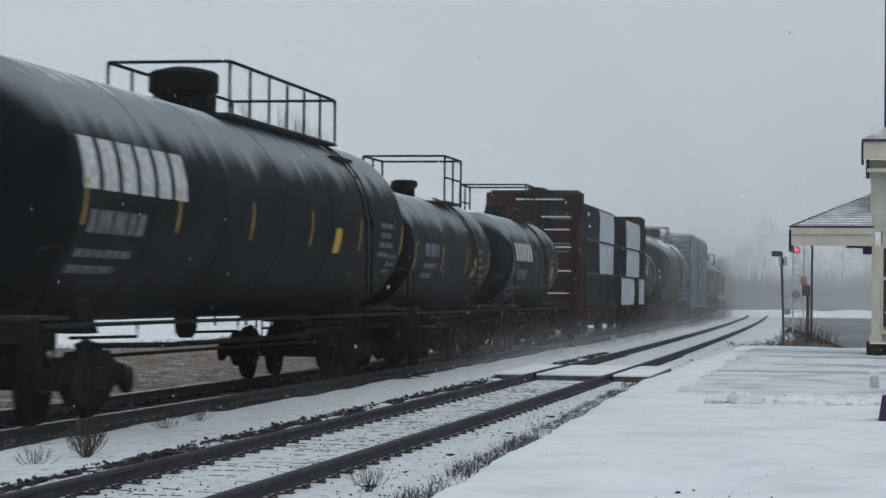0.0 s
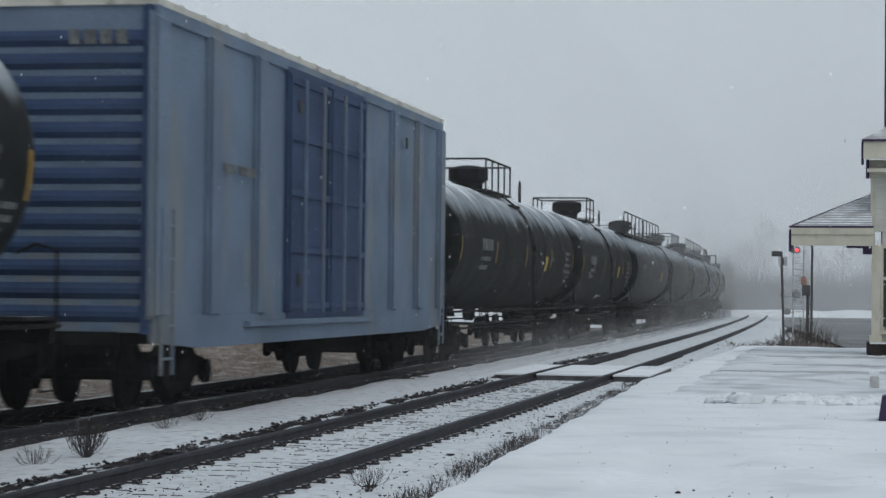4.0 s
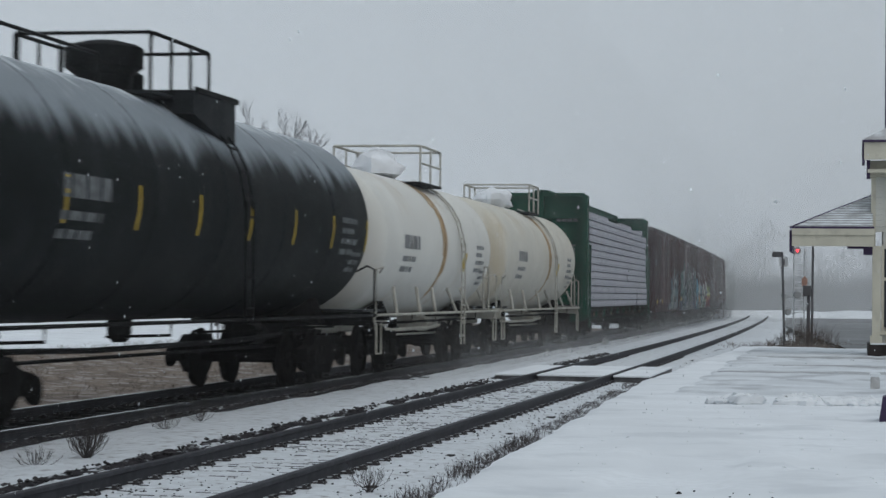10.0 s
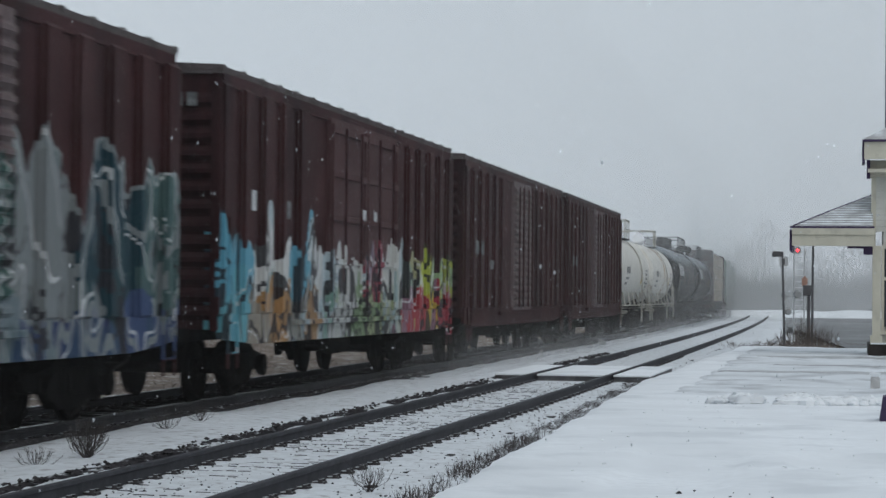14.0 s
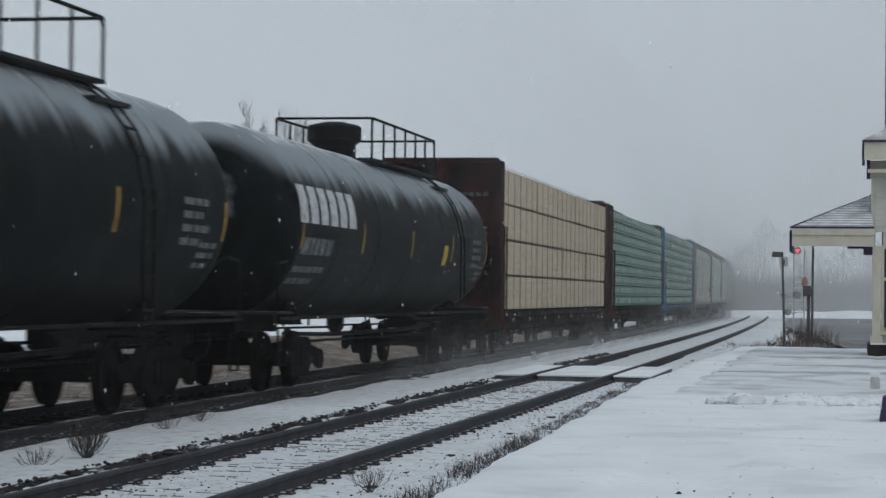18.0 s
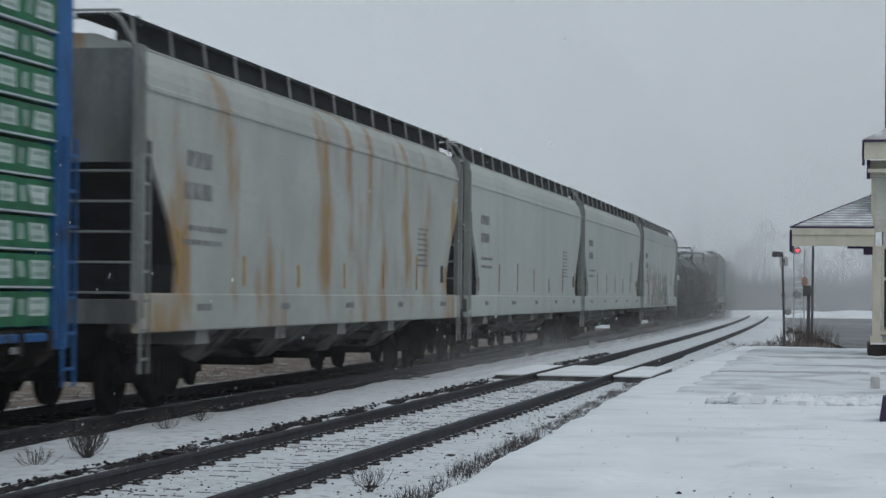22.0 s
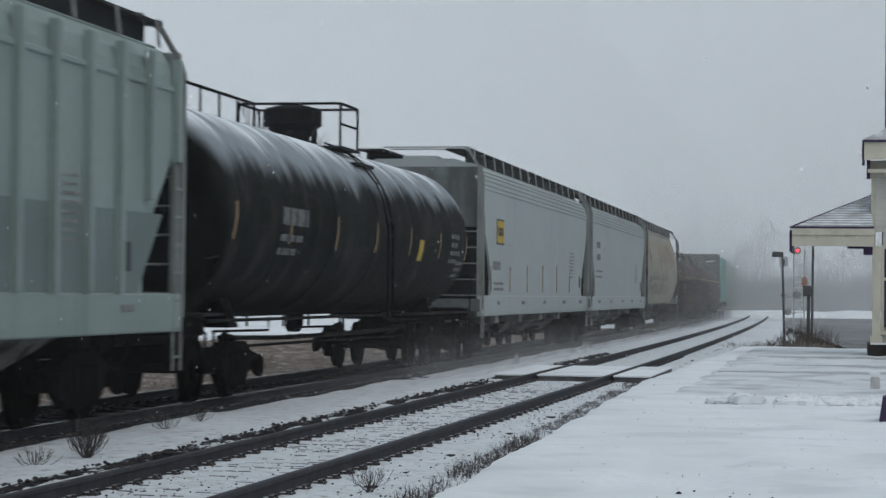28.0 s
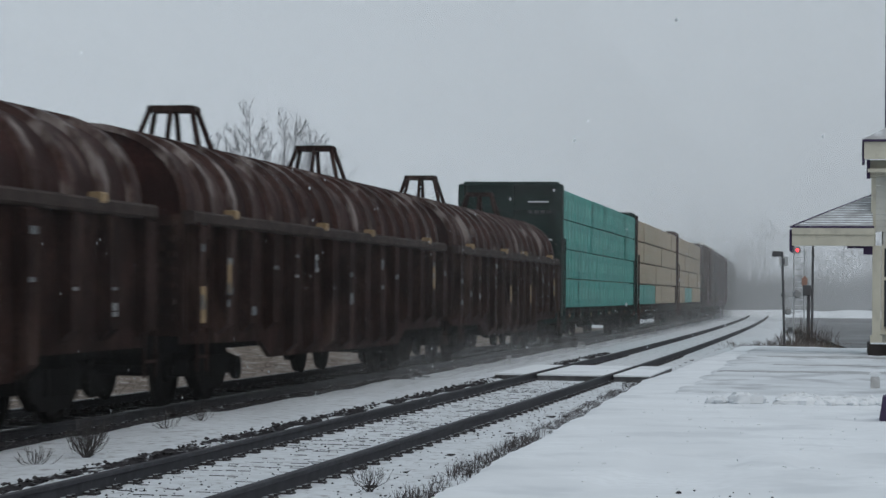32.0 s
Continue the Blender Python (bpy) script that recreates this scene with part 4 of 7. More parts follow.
def bare_tree(name, label, x, y, z, h, seed, spread=0.33, r=0.14, levels=4, material=None, thin=.022):
    rnd = random.Random(seed)
    tree = thing(name, label, "tree", at=pose(x, y, z))
    trunk, crown = G(), G()
    tips = []
    pts = [Vector((0, 0, 0))]
    for k in range(1, 8):
        pts.append(Vector((rnd.uniform(-.02, .02) * h * 0.4, rnd.uniform(-.02, .02) * h * 0.4, h * 0.95 * k / 7)))
    trunk.tube(pts, r, 7, r * 0.15)

    def branch(p, d, ln, rad, lev):
        q = p + d * ln * 0.5 + Vector((rnd.uniform(-.06, .06), rnd.uniform(-.06, .06), 0.05)) * ln
        e = p + d * ln + Vector((0, 0, 0.12 * ln))
        crown.tube([p, q, e], max(rad, thin), 4 if lev > 1 else 3, max(rad * 0.4, thin * .7))
        if lev:
            for _ in range(rnd.randint(3, 4)):
                dd = (d + Vector((rnd.uniform(-.7, .7), rnd.uniform(-.7, .7), rnd.uniform(-.15, .6)))).normalized()
                branch(p.lerp(e, rnd.uniform(0.4, 1)), dd, ln * rnd.uniform(.4, .65), rad * 0.5, lev - 1)

    for k in range(16):
        f = 0.3 + 0.65 * k / 16
        i = min(6, int(f * 7))
        p = pts[i].lerp(pts[i + 1], f * 7 - i)
        a = k * 2.4 + rnd.uniform(-.4, .4)
        d = Vector((math.cos(a), math.sin(a), rnd.uniform(0.9, 1.7))).normalized()
        branch(p, d, h * spread * (1.15 - f) * rnd.uniform(.7, 1.1), r * 0.35 * (1.1 - f), levels - 2)
    part("trunk", trunk, material or BARK, tree)
    part("crown", crown, material or BARK, tree)
    return tree


bare_tree("bare_tree", "tall pale bare poplar beyond the railway", -10.9, 121, -0.4, 12.6, 5, .36, .1, 5, PALE_BARK, .011)
bare_tree("bare_tree", "tall pale bare poplar beyond the railway", -9.1, 124, -0.4, 12.6, 6, .36, .1, 5, PALE_BARK, .011)
bare_tree("bare_tree", "tall pale bare poplar beyond the railway", -7.9, 128, -0.4, 12.2, 7, .34, .1, 5, PALE_BARK, .011)
bare_tree("bare_tree", "small pale bare tree beyond the railway", -12.3, 118, -0.4, 10.6, 8, .4, .09, 5, PALE_BARK, .01)
rnd = random.Random(77)
for i in range(26):
    x, y = 33 + i * 2.4 + rnd.uniform(-1.5, 1.5), rnd.uniform(250, 300)
    bare_tree("bare_tree", "distant bare tree grey in the snowfall", x, y, -0.4, rnd.uniform(7, 10.5) * (1.2 if i in (2, 3) else 1), 100 + i, .42, .2, 4, None, .03)
# undergrowth of the far wood
g = G()
for i in range(900):
    x, y = rnd.uniform(24, 110), rnd.uniform(245, 305)
    tuft(g, x, y, -0.45, rnd.uniform(2, 6), 7, 2.0, rnd, 0.05)
for i in range(1100):
    x, y = rnd.uniform(26, 66), rnd.uniform(198, 240)
    tuft(g, x, y, -0.45, rnd.uniform(2.5, 7.0) * (.75 + .5 * noise.noise((x * .25, y * .1, 3))), 9, 1.3, rnd, 0.022)
single("far_wood", g, BARK, "dense bare undergrowth of a far wood in the snowfall", kind="stuff")

# ---------------------------------------------------------------- station building
# local x runs along the line away from the town end, local y to its left; the building lies at negative y
ST = thing("station_building", "cream clapboard railway station with grey snowy hipped roofs", "railway station", at=line_pose(59.2, 0))
WALL, EAVE, MAIN = 5.9, 3.8, 5.68


def st_box(name, x0, x1, w0, w1, z0, z1, material, label="", b=0.0, parent=None):
    return part(name, G().box(x0, x1, -w1, -w0, z0, z1, b), material, parent or ST, label)


st_box("wall", 0.25, 2.6, WALL + .3, WALL + 8, 0.3, 4.9, SIDING)
for k in range(10):
    z = 3.3 + k * 0.155
    part("clapboard", G().prism_y([(.25, z), (.215, z), (.24, z + .15), (.25, z + .15)], -WALL - 3, -WALL - .04), SIDING, ST)
st_box("corner_board", 0.2, 0.34, WALL - .02, WALL + .1, 2.9, 4.9, CREAM)
# porch post with base and bracket, and the dark doorway behind it
post = st_box("porch_post", -.02, .22, WALL + .02, WALL + .24, 0.3, 2.92, CREAM, "square cream porch post")
st_box("post_base", -.06, .26, WALL - .03, WALL + .29, 0.3, 0.52, CREAM, parent=post)
st_box("post_bracket", 0.0, .2, WALL - .22, WALL + .02, 2.68, 2.9, PURPLE, parent=post)
win = st_box("window", 0.16, 0.22, WALL + .32, WALL + 1.6, 0.75, 2.85, GLASS, "tall dark window")
st_box("window_frame", 0.12, 0.2, WALL + .26, WALL + .33, 0.6, 2.95, CREAM, parent=win)
st_box("glazing_bar", 0.12, 0.2, WALL + .33, WALL + 1.6, 2.0, 2.08, CREAM, parent=win)
st_box("window_sill", 0.08, 0.24, WALL + .24, WALL + 1.7, 0.55, 0.66, CREAM, parent=win)
st_box("plinth", -.12, 2.8, WALL - .08, WALL + 8, -0.4, 0.3, PLINTH, "dark stained plinth")
st_box("snow_ledge", -.13, .3, WALL - .02, WALL + .4, 0.29, 0.33, SNOW)
# platform canopy: hipped end, fascia boards and soffit
canopy = part("canopy_roof", G().add([(-.3, -EAVE, 3.42), (-.3, -WALL - .02, 3.42), (2.4, -WALL - .02, 3.42), (2.4, -EAVE, 3.42), (.9, -WALL - .02, 4.3), (2.2, -WALL - .02, 4.3)],
                                      [(0, 1, 4), (0, 4, 5, 3), (1, 2, 5, 4), (2, 3, 5), (0, 3, 2, 1)]), SHINGLE, ST, "grey shingled canopy roof dusted with snow")
for k in range(13):
    f = (k + .5) / 13
    w0 = EAVE + (WALL - EAVE) * f
    x, z = -.3 + 1.2 * f, 3.42 + .88 * f
    part("shingle_course", G().box(x - .012, x + .05, -WALL - .02, -w0 - .02, z - .02, z + .018), SHINGLE, canopy)
part("hip_ridge", G().tube([(-.32, -EAVE - .02, 3.44), (.3, -(EAVE + WALL) / 2, 3.89), (.9, -WALL - .02, 4.33)], .016, 5), PURPLE, canopy, "dark ridge cap")
fascia = st_box("fascia", -.36, -.28, EAVE - .0, WALL + .06, 2.9, 3.36, CREAM, "deep cream fascia board")
st_box("gutter_trim", -.4, -.26, EAVE - .06, WALL + .06, 3.37, 3.43, PURPLE, parent=fascia)
st_box("fascia_mould", -.4, -.3, EAVE + .0, WALL + .06, 3.2, 3.37, CREAM, parent=fascia)
st_box("fascia_side", -.3, 2.2, EAVE - .07, EAVE + .01, 2.76, 3.33, PURPLE, "dark plum side fascia")
st_box("soffit", -.28, 2.2, EAVE + .01, WALL, 3.14, 3.2, CREAM)
st_box("soffit_beam", -.27, -.16, EAVE + 1.45, WALL - .2, 2.84, 2.9, PURPLE)
# main eaves above
st_box("main_soffit", -.5, 2.6, MAIN + .1, WALL + 1, 4.86, 4.95, CREAM)
main = st_box("main_fascia", -.6, -.5, MAIN, WALL + 4, 5.2, 5.66, CREAM, "upper cream fascia board")
st_box("main_gutter", -.66, -.5, MAIN - .05, WALL + 4, 5.66, 5.72, PURPLE, parent=main)
st_box("frieze", -.1, .2, MAIN + .14, WALL + 4, 4.78, 5.2, CREAM, "upper frieze board")
st_box("fascia_side", -.5, .45, MAIN - .05, MAIN + .02, 5.1, 5.66, PURPLE, "dark plum side fascia")
st_box("bracket", -.3, -.1, MAIN + .07, MAIN + .16, 4.7, 5.2, PURPLE, "dark plum eave bracket")
part("main_roof", G().add([(-.62, -MAIN + .04, 5.72), (-.62, -WALL - 8.2, 5.72), (2.9, -WALL - 8.2, 5.72), (2.9, -MAIN + .04, 5.72), (.9, -WALL - 3.2, 7.6), (1.4, -WALL - 3.2, 7.6)],
                          [(0, 1, 4), (0, 4, 5, 3), (1, 2, 5, 4), (2, 3, 5), (0, 3, 2, 1)]), SHINGLE, ST, "grey shingled main roof dusted with snow")
part("flue_pipe", G().tube([(.2, -WALL - .37, 5.9), (.2, -WALL - .37, 10.4)], .04, 10), PURPLE, ST, "slim dark plum flue pipe")

# planter edge, stone step and snow clods by the building
g = G().prism_x([(-.9, 0), (.9, 0), (.85, .34), (.5, .42), (-.6, .42), (-.9, .3)], 0, .5)
single("bench_end", g, PURPLE, "dark plum wooden bench end half in the snow", "bench", at=line_pose(28.9, 6.62, -.1))
single("stone_post", G().box(-.14, .14, -.08, .08, 0, .24, .03), STONE, "small pale stone post capped with snow", "stone post", at=line_pose(38.6, 5.75, -.08))
single("snow_cap", G().box(-.16, .16, -.1, .1, 0, .06, .025), SNOW, "cap of snow on the stone post", "snow", at=line_pose(38.6, 5.75, .16))


def clod(g, x, y, z, r, rnd):
    n, m = (12, 8) if r > .05 else (8, 5)
    o = rnd.uniform(0, 99)
    vs = []
    for i in range(m + 1):
        for j in range(n):
            a, b = math.pi * i / m, 2 * math.pi * j / n
            k = r * (1 + .45 * noise.noise((math.cos(b) * math.sin(a) * 1.6 + o, math.sin(b) * math.sin(a) * 1.6, math.cos(a) * 1.6)) + rnd.uniform(-.09, .09))
            vs.append((x + k * math.sin(a) * math.cos(b) * 1.3, y + k * math.sin(a) * math.sin(b), z + k * .75 * math.cos(a)))
    g.add(vs, [(i * n + j, (i + 1) * n + j, (i + 1) * n + (j + 1) % n, i * n + (j + 1) % n) for i in range(m) for j in range(n)])


g = G()
rnd = random.Random(3)
for a, b, lo, hi, n in ((3.3, 3.6, .03, .06, 12), (3.55, 3.95, .04, .12, 26), (4.35, 4.7, .04, .12, 22), (4.85, 5.7, .03, .1, 44), (3.3, 5.8, .02, .05, 30)):
    for i in range(n):
        p, th = on_line(32.9 + rnd.uniform(-.5, .5), rnd.uniform(a, b), -.04)
        clod(g, p.x, p.y, p.z, rnd.uniform(lo, hi) * 1.35, rnd)
g.smooth = True
for i in range(260):
    s, l = rnd.uniform(13, 46), rnd.uniform(2.6, 7)
    p, th = on_line(s, l, platform_z(s, l))
    clod(g, p.x, p.y, p.z, rnd.uniform(.006, .022), rnd)
single("snow_clods", g, SNOW, "row of shovelled snow clods across the platform", "snow", kind="stuff")
g = G()
for i in range(16):
    p, th = on_line(rnd.uniform(15.5, 18.5), rnd.uniform(3.6, 5.2), -.03)
    clod(g, p.x, p.y, p.z - .03, rnd.uniform(.004, .009), rnd)
for s, l, r in ((16.6, 3.75, .02), (17.6, 4.05, .022), (17.3, 3.9, .008), (17.25, 4.35, .007)):
    p, th = on_line(s, l, platform_z(s, l))
    clod(g, p.x, p.y, p.z, r, rnd)
single("gravel", g, DIRT, "few dark pebbles on the trodden snow", kind="stuff")

# ---------------------------------------------------------------- signs, masts and lines at the platform's end
sg = thing("marker_sign", "slim dark post with two small plate signs facing away", "sign post", at=pose(12.71, 81, -.4))
part("post", G().tube([(0, 0, 0), (-.11, 0, 3.6)], .045, 8), GREY_STEEL, sg)
part("sign_plate", G().box(-.48, -.1, -.02, .02, 3.42, 3.62, .0028), GREY_STEEL, sg, "small dark sign plate seen from behind")
part("sign_plate", G().box(-.22, .1, -.03, .0, 3.07, 3.42, .0028), SIGN_GREY, sg, "small grey sign plate seen from behind")
part("sign_mark", G().box(-.12, -.02, -.036, -.031, 3.12, 3.36), GREY_STEEL, sg)

ms = thing("signal_mast", "grey lattice railway signal mast with one red light lit", "railway signal", at=pose(15.3, 93.5, -.45))
for dx in (-.25, .2):
    part("leg", G().tube([(dx, 0, 0), (dx, 0, 4.1)], .03, 6), SIGN_GREY, ms)
for k in range(15):
    part("rung", G().tube([(-.25, 0, .3 + k * .26), (.2, 0, .3 + k * .26)], .016, 4), SIGN_GREY, ms)
head = part("signal_head", G().lathe([(-.12, .16), (.02, .16), (.1, .13)], "y", (-.12, 0, 3.98), 16), PALE_STEEL, ms, "round dark signal head")
part("lens", G().lathe([(-.16, .02), (-.15, .05), (-.12, .06)], "y", (-.12, 0, 3.98), 16), RED_LAMP, head, "glowing red lens")
for dx, z, r in ((-.68, 2.05, .12), (-.1, 2.1, .18), (-.5, 1.35, .15)):
    unit = part("lamp_unit", G().lathe([(-.1, r * .8), (.02, r), (.1, r)], "y", (dx, -.1, z), 14), PALE_STEEL, ms, "round grey lamp back plate")
    part("arm", G().tube([(dx, 0, z - .05), (-.2 if dx < -.2 else .1, 0, z - .05)], .02, 5), PALE_STEEL, unit)
part("warning_plate", G().prism_y([(.08, 2.45), (.3, 2.45), (.32, 2.75), (.19, 2.9), (.06, 2.75)], -.16, -.12), RUSTY_PLATE, ms, "weathered reddish plate")
for x, y, h, r, m in ((14.42, 86.0, 2.35, .075, GREY_STEEL), (14.32, 84.5, 4.6, .05, GREY_STEEL)):
    mp = thing("pole", "grey steel pole among brush at the platform end", "pole", at=pose(x, y, -.45))
    part("shaft", G().tube([(0, 0, 0), (.02, 0, h)], r, 8, r * .9), m, mp)
    if h < 3:
        part("equipment_box", G().box(-.2, .08, -.14, .1, h - .32, h + .1, .02), m, mp, "small grey steel equipment box")
    else:
        part("cap", G().box(-.06, .06, -.06, .06, h - .05, h + .06, .02), m, mp)

# line of wooden poles with one sagging wire, and a lattice tower, far off
tower = thing("lattice_tower", "slim lattice tower faint in the snowfall", "tower", at=pose(34.5, 300, -.4))
for sx in (-1, 1):
    for sy in (-1, 1):
        part("leg", G().tube([(1.6 * sx, 1.6 * sy, 0), (.25 * sx, .25 * sy, 14.5)], .05, 5), SIGN_GREY, tower)
br = G()
for k in range(10):
    a, b = 1 - k / 10, 1 - (k + 1) / 10
    wa, wb = .25 + 1.35 * a, .25 + 1.35 * b
    for sy in (-1, 1):
        br.tube([(-wa, sy * wa, 14.5 * k / 10), (wb, sy * wb, 14.5 * (k + 1) / 10)], .03, 4)
        br.tube([(wa, sy * wa, 14.5 * k / 10), (-wb, sy * wb, 14.5 * (k + 1) / 10)], .03, 4)
part("bracing", br, SIGN_GREY, tower)
for x, y, h in ((48.2, 262, 9.1), (93, 257, 9.3), (8.0, 190, 7.4)):
    up = thing("utility_pole", "wooden utility pole with a cross arm, grey in the snowfall", "utility pole", at=pose(x, y, -.4))
    part("shaft", G().tube([(0, 0, 0), (0, 0, h)], .13, 8, .1), TWIG, up)
    part("cross_arm", G().box(-.9, .9, -.06, .06, h - .7, h - .55), TWIG, up)
wire = G()
ends = [Vector((8.0, 190, 6.95)), Vector((48.2, 262, 8.5)), Vector((93, 257, 8.7))]
for a, b in zip(ends, ends[1:]):
    wire.tube([a.lerp(b, k / 12) - Vector((0, 0, .9 * (k / 12) * (1 - k / 12))) for k in range(13)], .016, 4)
single("overhead_wire", wire, GREY_STEEL, "thin sagging overhead wire between utility poles", "wire")

# houses beyond the far track
hs = thing("house", "tall house with a snowy hipped roof beyond the railway", "house", at=pose(7.5, 150, -.3, 0, 0, 8))
part("wall", G().box(-2.3, 2.3, -2.3, 2.3, 0, 7.1), SIDING, hs)
part("roof", G().add([(-2.7, -2.7, 7.05), (2.7, -2.7, 7.05), (2.7, 2.7, 7.05), (-2.7, 2.7, 7.05), (-.3, 0, 8.15), (.3, 0, 8.15)], [(0, 1, 5, 4), (1, 2, 5), (2, 3, 4, 5), (3, 0, 4), (3, 2, 1, 0)]), SNOW, hs, "snow-covered hipped roof")
hs2 = thing("house", "lower pale house with a snowy hipped roof beyond the railway", "house", at=pose(10.5, 152, -.3, 0, 0, 4))
part("wall", G().box(-2.2, 1.6, -2, 2, 0, 6.15), SIDING, hs2)
part("roof", G().add([(-2.5, -2.4, 6.1), (1.95, -2.4, 6.1), (1.95, 2.4, 6.1), (-2.5, 2.4, 6.1), (-1.6, 0, 6.95), (.55, 0, 6.95)], [(0, 1, 5, 4), (1, 2, 5), (2, 3, 4, 5), (3, 0, 4), (3, 2, 1, 0)]), SNOW, hs2, "snow-covered hipped roof")
for h, x, z in ((hs, -1.2, 4.2), (hs, .6, 4.2), (hs2, .2, 4.3)):
    y = -2.34 if h is hs else -2.04
    wn1 = part("window", G().box(x, x + .8, y, y + .06, z, z + 1.2), GLASS, h)
    part("window_frame", G().box(x - .1, x + .9, y + .02, y + .08, z - .1, z + 1.3), CREAM, wn1)

# block signal on the far side of the line, one head lit red
d = 100.0
while lat_of((1162 - 784) / 3853 * d, d)[0] > -SPACING - 3.4:
    d += .5

fs = thing("signal_mast", "grey signal mast with two hooded heads, one glowing red", "railway signal", at=pose((1162 - 784) / 3853 * d, d, -.4))
k = d / 3853
zl = 1.527 + .4 + (519.4 - 441 - 3.7) * k
for dx in (0, 21 * k):
    part("mast", G().tube([(dx, .1, 0), (dx, .1, zl + .3)], .06, 8), GREY_STEEL, fs)
    hd = part("signal_head", G().prism_y([(dx - 5.5 * k, zl - 3 * k), (dx + 5.5 * k, zl - 3 * k), (dx + 5.5 * k, zl + 13 * k), (dx + 3.5 * k, zl + 17 * k), (dx - 3.5 * k, zl + 17 * k), (dx - 5.5 * k, zl + 13 * k)], -.06, .04), GREY_STEEL, fs, "tall rounded dark target plate")
    part("hood", G().lathe([(-.3, .12), (-.06, .12)], "y", (dx, 0, zl + 11 * k), 10), GREY_STEEL, hd)
part("lens", G().lathe([(-.16, .02), (-.14, .14), (-.07, .19)], "y", (0, 0, zl), 14), RED_LAMP, fs, "glowing red lens")

# ---------------------------------------------------------------- translucent sheets added as haze: the snowfall that greys the distance
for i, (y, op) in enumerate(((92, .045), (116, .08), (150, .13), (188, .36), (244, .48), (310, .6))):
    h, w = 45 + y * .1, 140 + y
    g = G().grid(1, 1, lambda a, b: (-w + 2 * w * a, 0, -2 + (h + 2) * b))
    single("haze_sheet", g, veil_mat("falling snow %d" % i, op), "translucent sheet standing in for haze of falling snow", kind="stuff", at=pose(0, y, 0, 0, 0, -4))
# haze sheets added between the tracks to pale the train, thickening with distance
for k, (lat, material) in enumerate(((-1.95, veil_mat("train haze", .01, .3, (5, 9), (-40, -20))), (-2.1, veil_mat("train haze far", .1, .06, (4.5, 8), (5, 125))))):
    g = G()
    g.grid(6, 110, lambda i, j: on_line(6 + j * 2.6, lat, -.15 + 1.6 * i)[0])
    single("haze_sheet", g, material, "translucent haze sheet added beside the train", kind="stuff")


# snow dust swept up along the train's foot
DUST = []
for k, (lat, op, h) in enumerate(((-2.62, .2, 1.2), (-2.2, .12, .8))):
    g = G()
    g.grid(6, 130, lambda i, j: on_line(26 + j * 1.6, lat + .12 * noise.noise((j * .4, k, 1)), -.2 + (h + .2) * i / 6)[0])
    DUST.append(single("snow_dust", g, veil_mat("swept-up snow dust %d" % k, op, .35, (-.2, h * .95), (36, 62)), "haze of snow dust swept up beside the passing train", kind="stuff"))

# single flakes
FLAKES = []
rnd = random.Random(99)
for k in range(3):
    g = G()
    for i in range(4600):
        y = 5 + 42 * rnd.random() ** .8
        x, z = rnd.uniform(-.3, .3) * y + rnd.uniform(-9, 9), rnd.uniform(-.2, 54)
        r = rnd.uniform(.004, .0085) * (.7 + y / 45)
        c = Vector((x, y, z))
        ex, ey, ez = Vector((r, 0, 0)), Vector((0, r, 0)), Vector((0, 0, r * rnd.uniform(.8, 1.5)))
        g.add([c + ex, c + ey, c - ex, c - ey, c + ez, c - ez], [(0, 1, 4), (1, 2, 4), (2, 3, 4), (3, 0, 4), (1, 0, 5), (2, 1, 5), (3, 2, 5), (0, 3, 5)])
    FLAKES.append(single("snowflakes", g, FLAKE, "loose falling snowflakes in the air", kind="stuff"))
# ---------------------------------------------------------------- the freight train
TRAIN = []          # every car with its centre's place in the train
WHEELSETS = []
RUN = (0.02, 0.1)


def truck_meshes():
    m = {}
    m["bolster"] = G().box(-.2, .2, -1.0, 1.0, .42, .72, .05).lathe([(.72, .3), (.8, .28)], "z", (0, 0, 0), 12).mesh("truck", TRUCK)
    side = G()
    side.prism_y([(-1.15, .62), (-1.12, .42), (-.72, .4), (-.45, .2), (.45, .2), (.72, .4), (1.12, .42), (1.15, .62), (.75, .68), (.5, .82), (-.5, .82), (-.75, .68)], -1.14, -.96)
    side.prism_y([(-.36, .66), (-.36, .36), (.36, .36), (.36, .66)], -1.18, -1.1)
    for dx in (-.18, 0, .18):
        side.lathe([(.36, .075), (.66, .075)], "z", (dx, -1.17, 0), 8)
    for dx in (-.9, .9):
        side.lathe([(-.1, .16), (-.02, .16), (.02, .12)], "y", (dx, -1.16, .46), 12)
    m["side"] = side.mesh("side_frame", TRUCK)
    w = G()
    w.lathe([(-1.15, .07), (1.15, .07)], "y", (0, 0, 0), 10)
    for sgn in (-1, 1):
        w.lathe([(sgn * .67, .3), (sgn * .69, .485), (sgn * .715, .485), (sgn * .72, .457), (sgn * .81, .45), (sgn * .815, .4), (sgn * .76, .36), (sgn * .76, .16), (sgn * .83, .13)], "y", (0, 0, 0), 28)
    for k in range(3):
        a = 2.1 * k
        w.box(math.cos(a) * .28 - .03, math.cos(a) * .28 + .03, -.775, -.758, math.sin(a) * .28 - .03, math.sin(a) * .28 + .03)
    w.smooth = True
    m["wheels"] = w.mesh("wheelset", WHEEL)
    return m


TM = truck_meshes()
TURN = Matrix.Rotation(math.pi, 4, "Z")


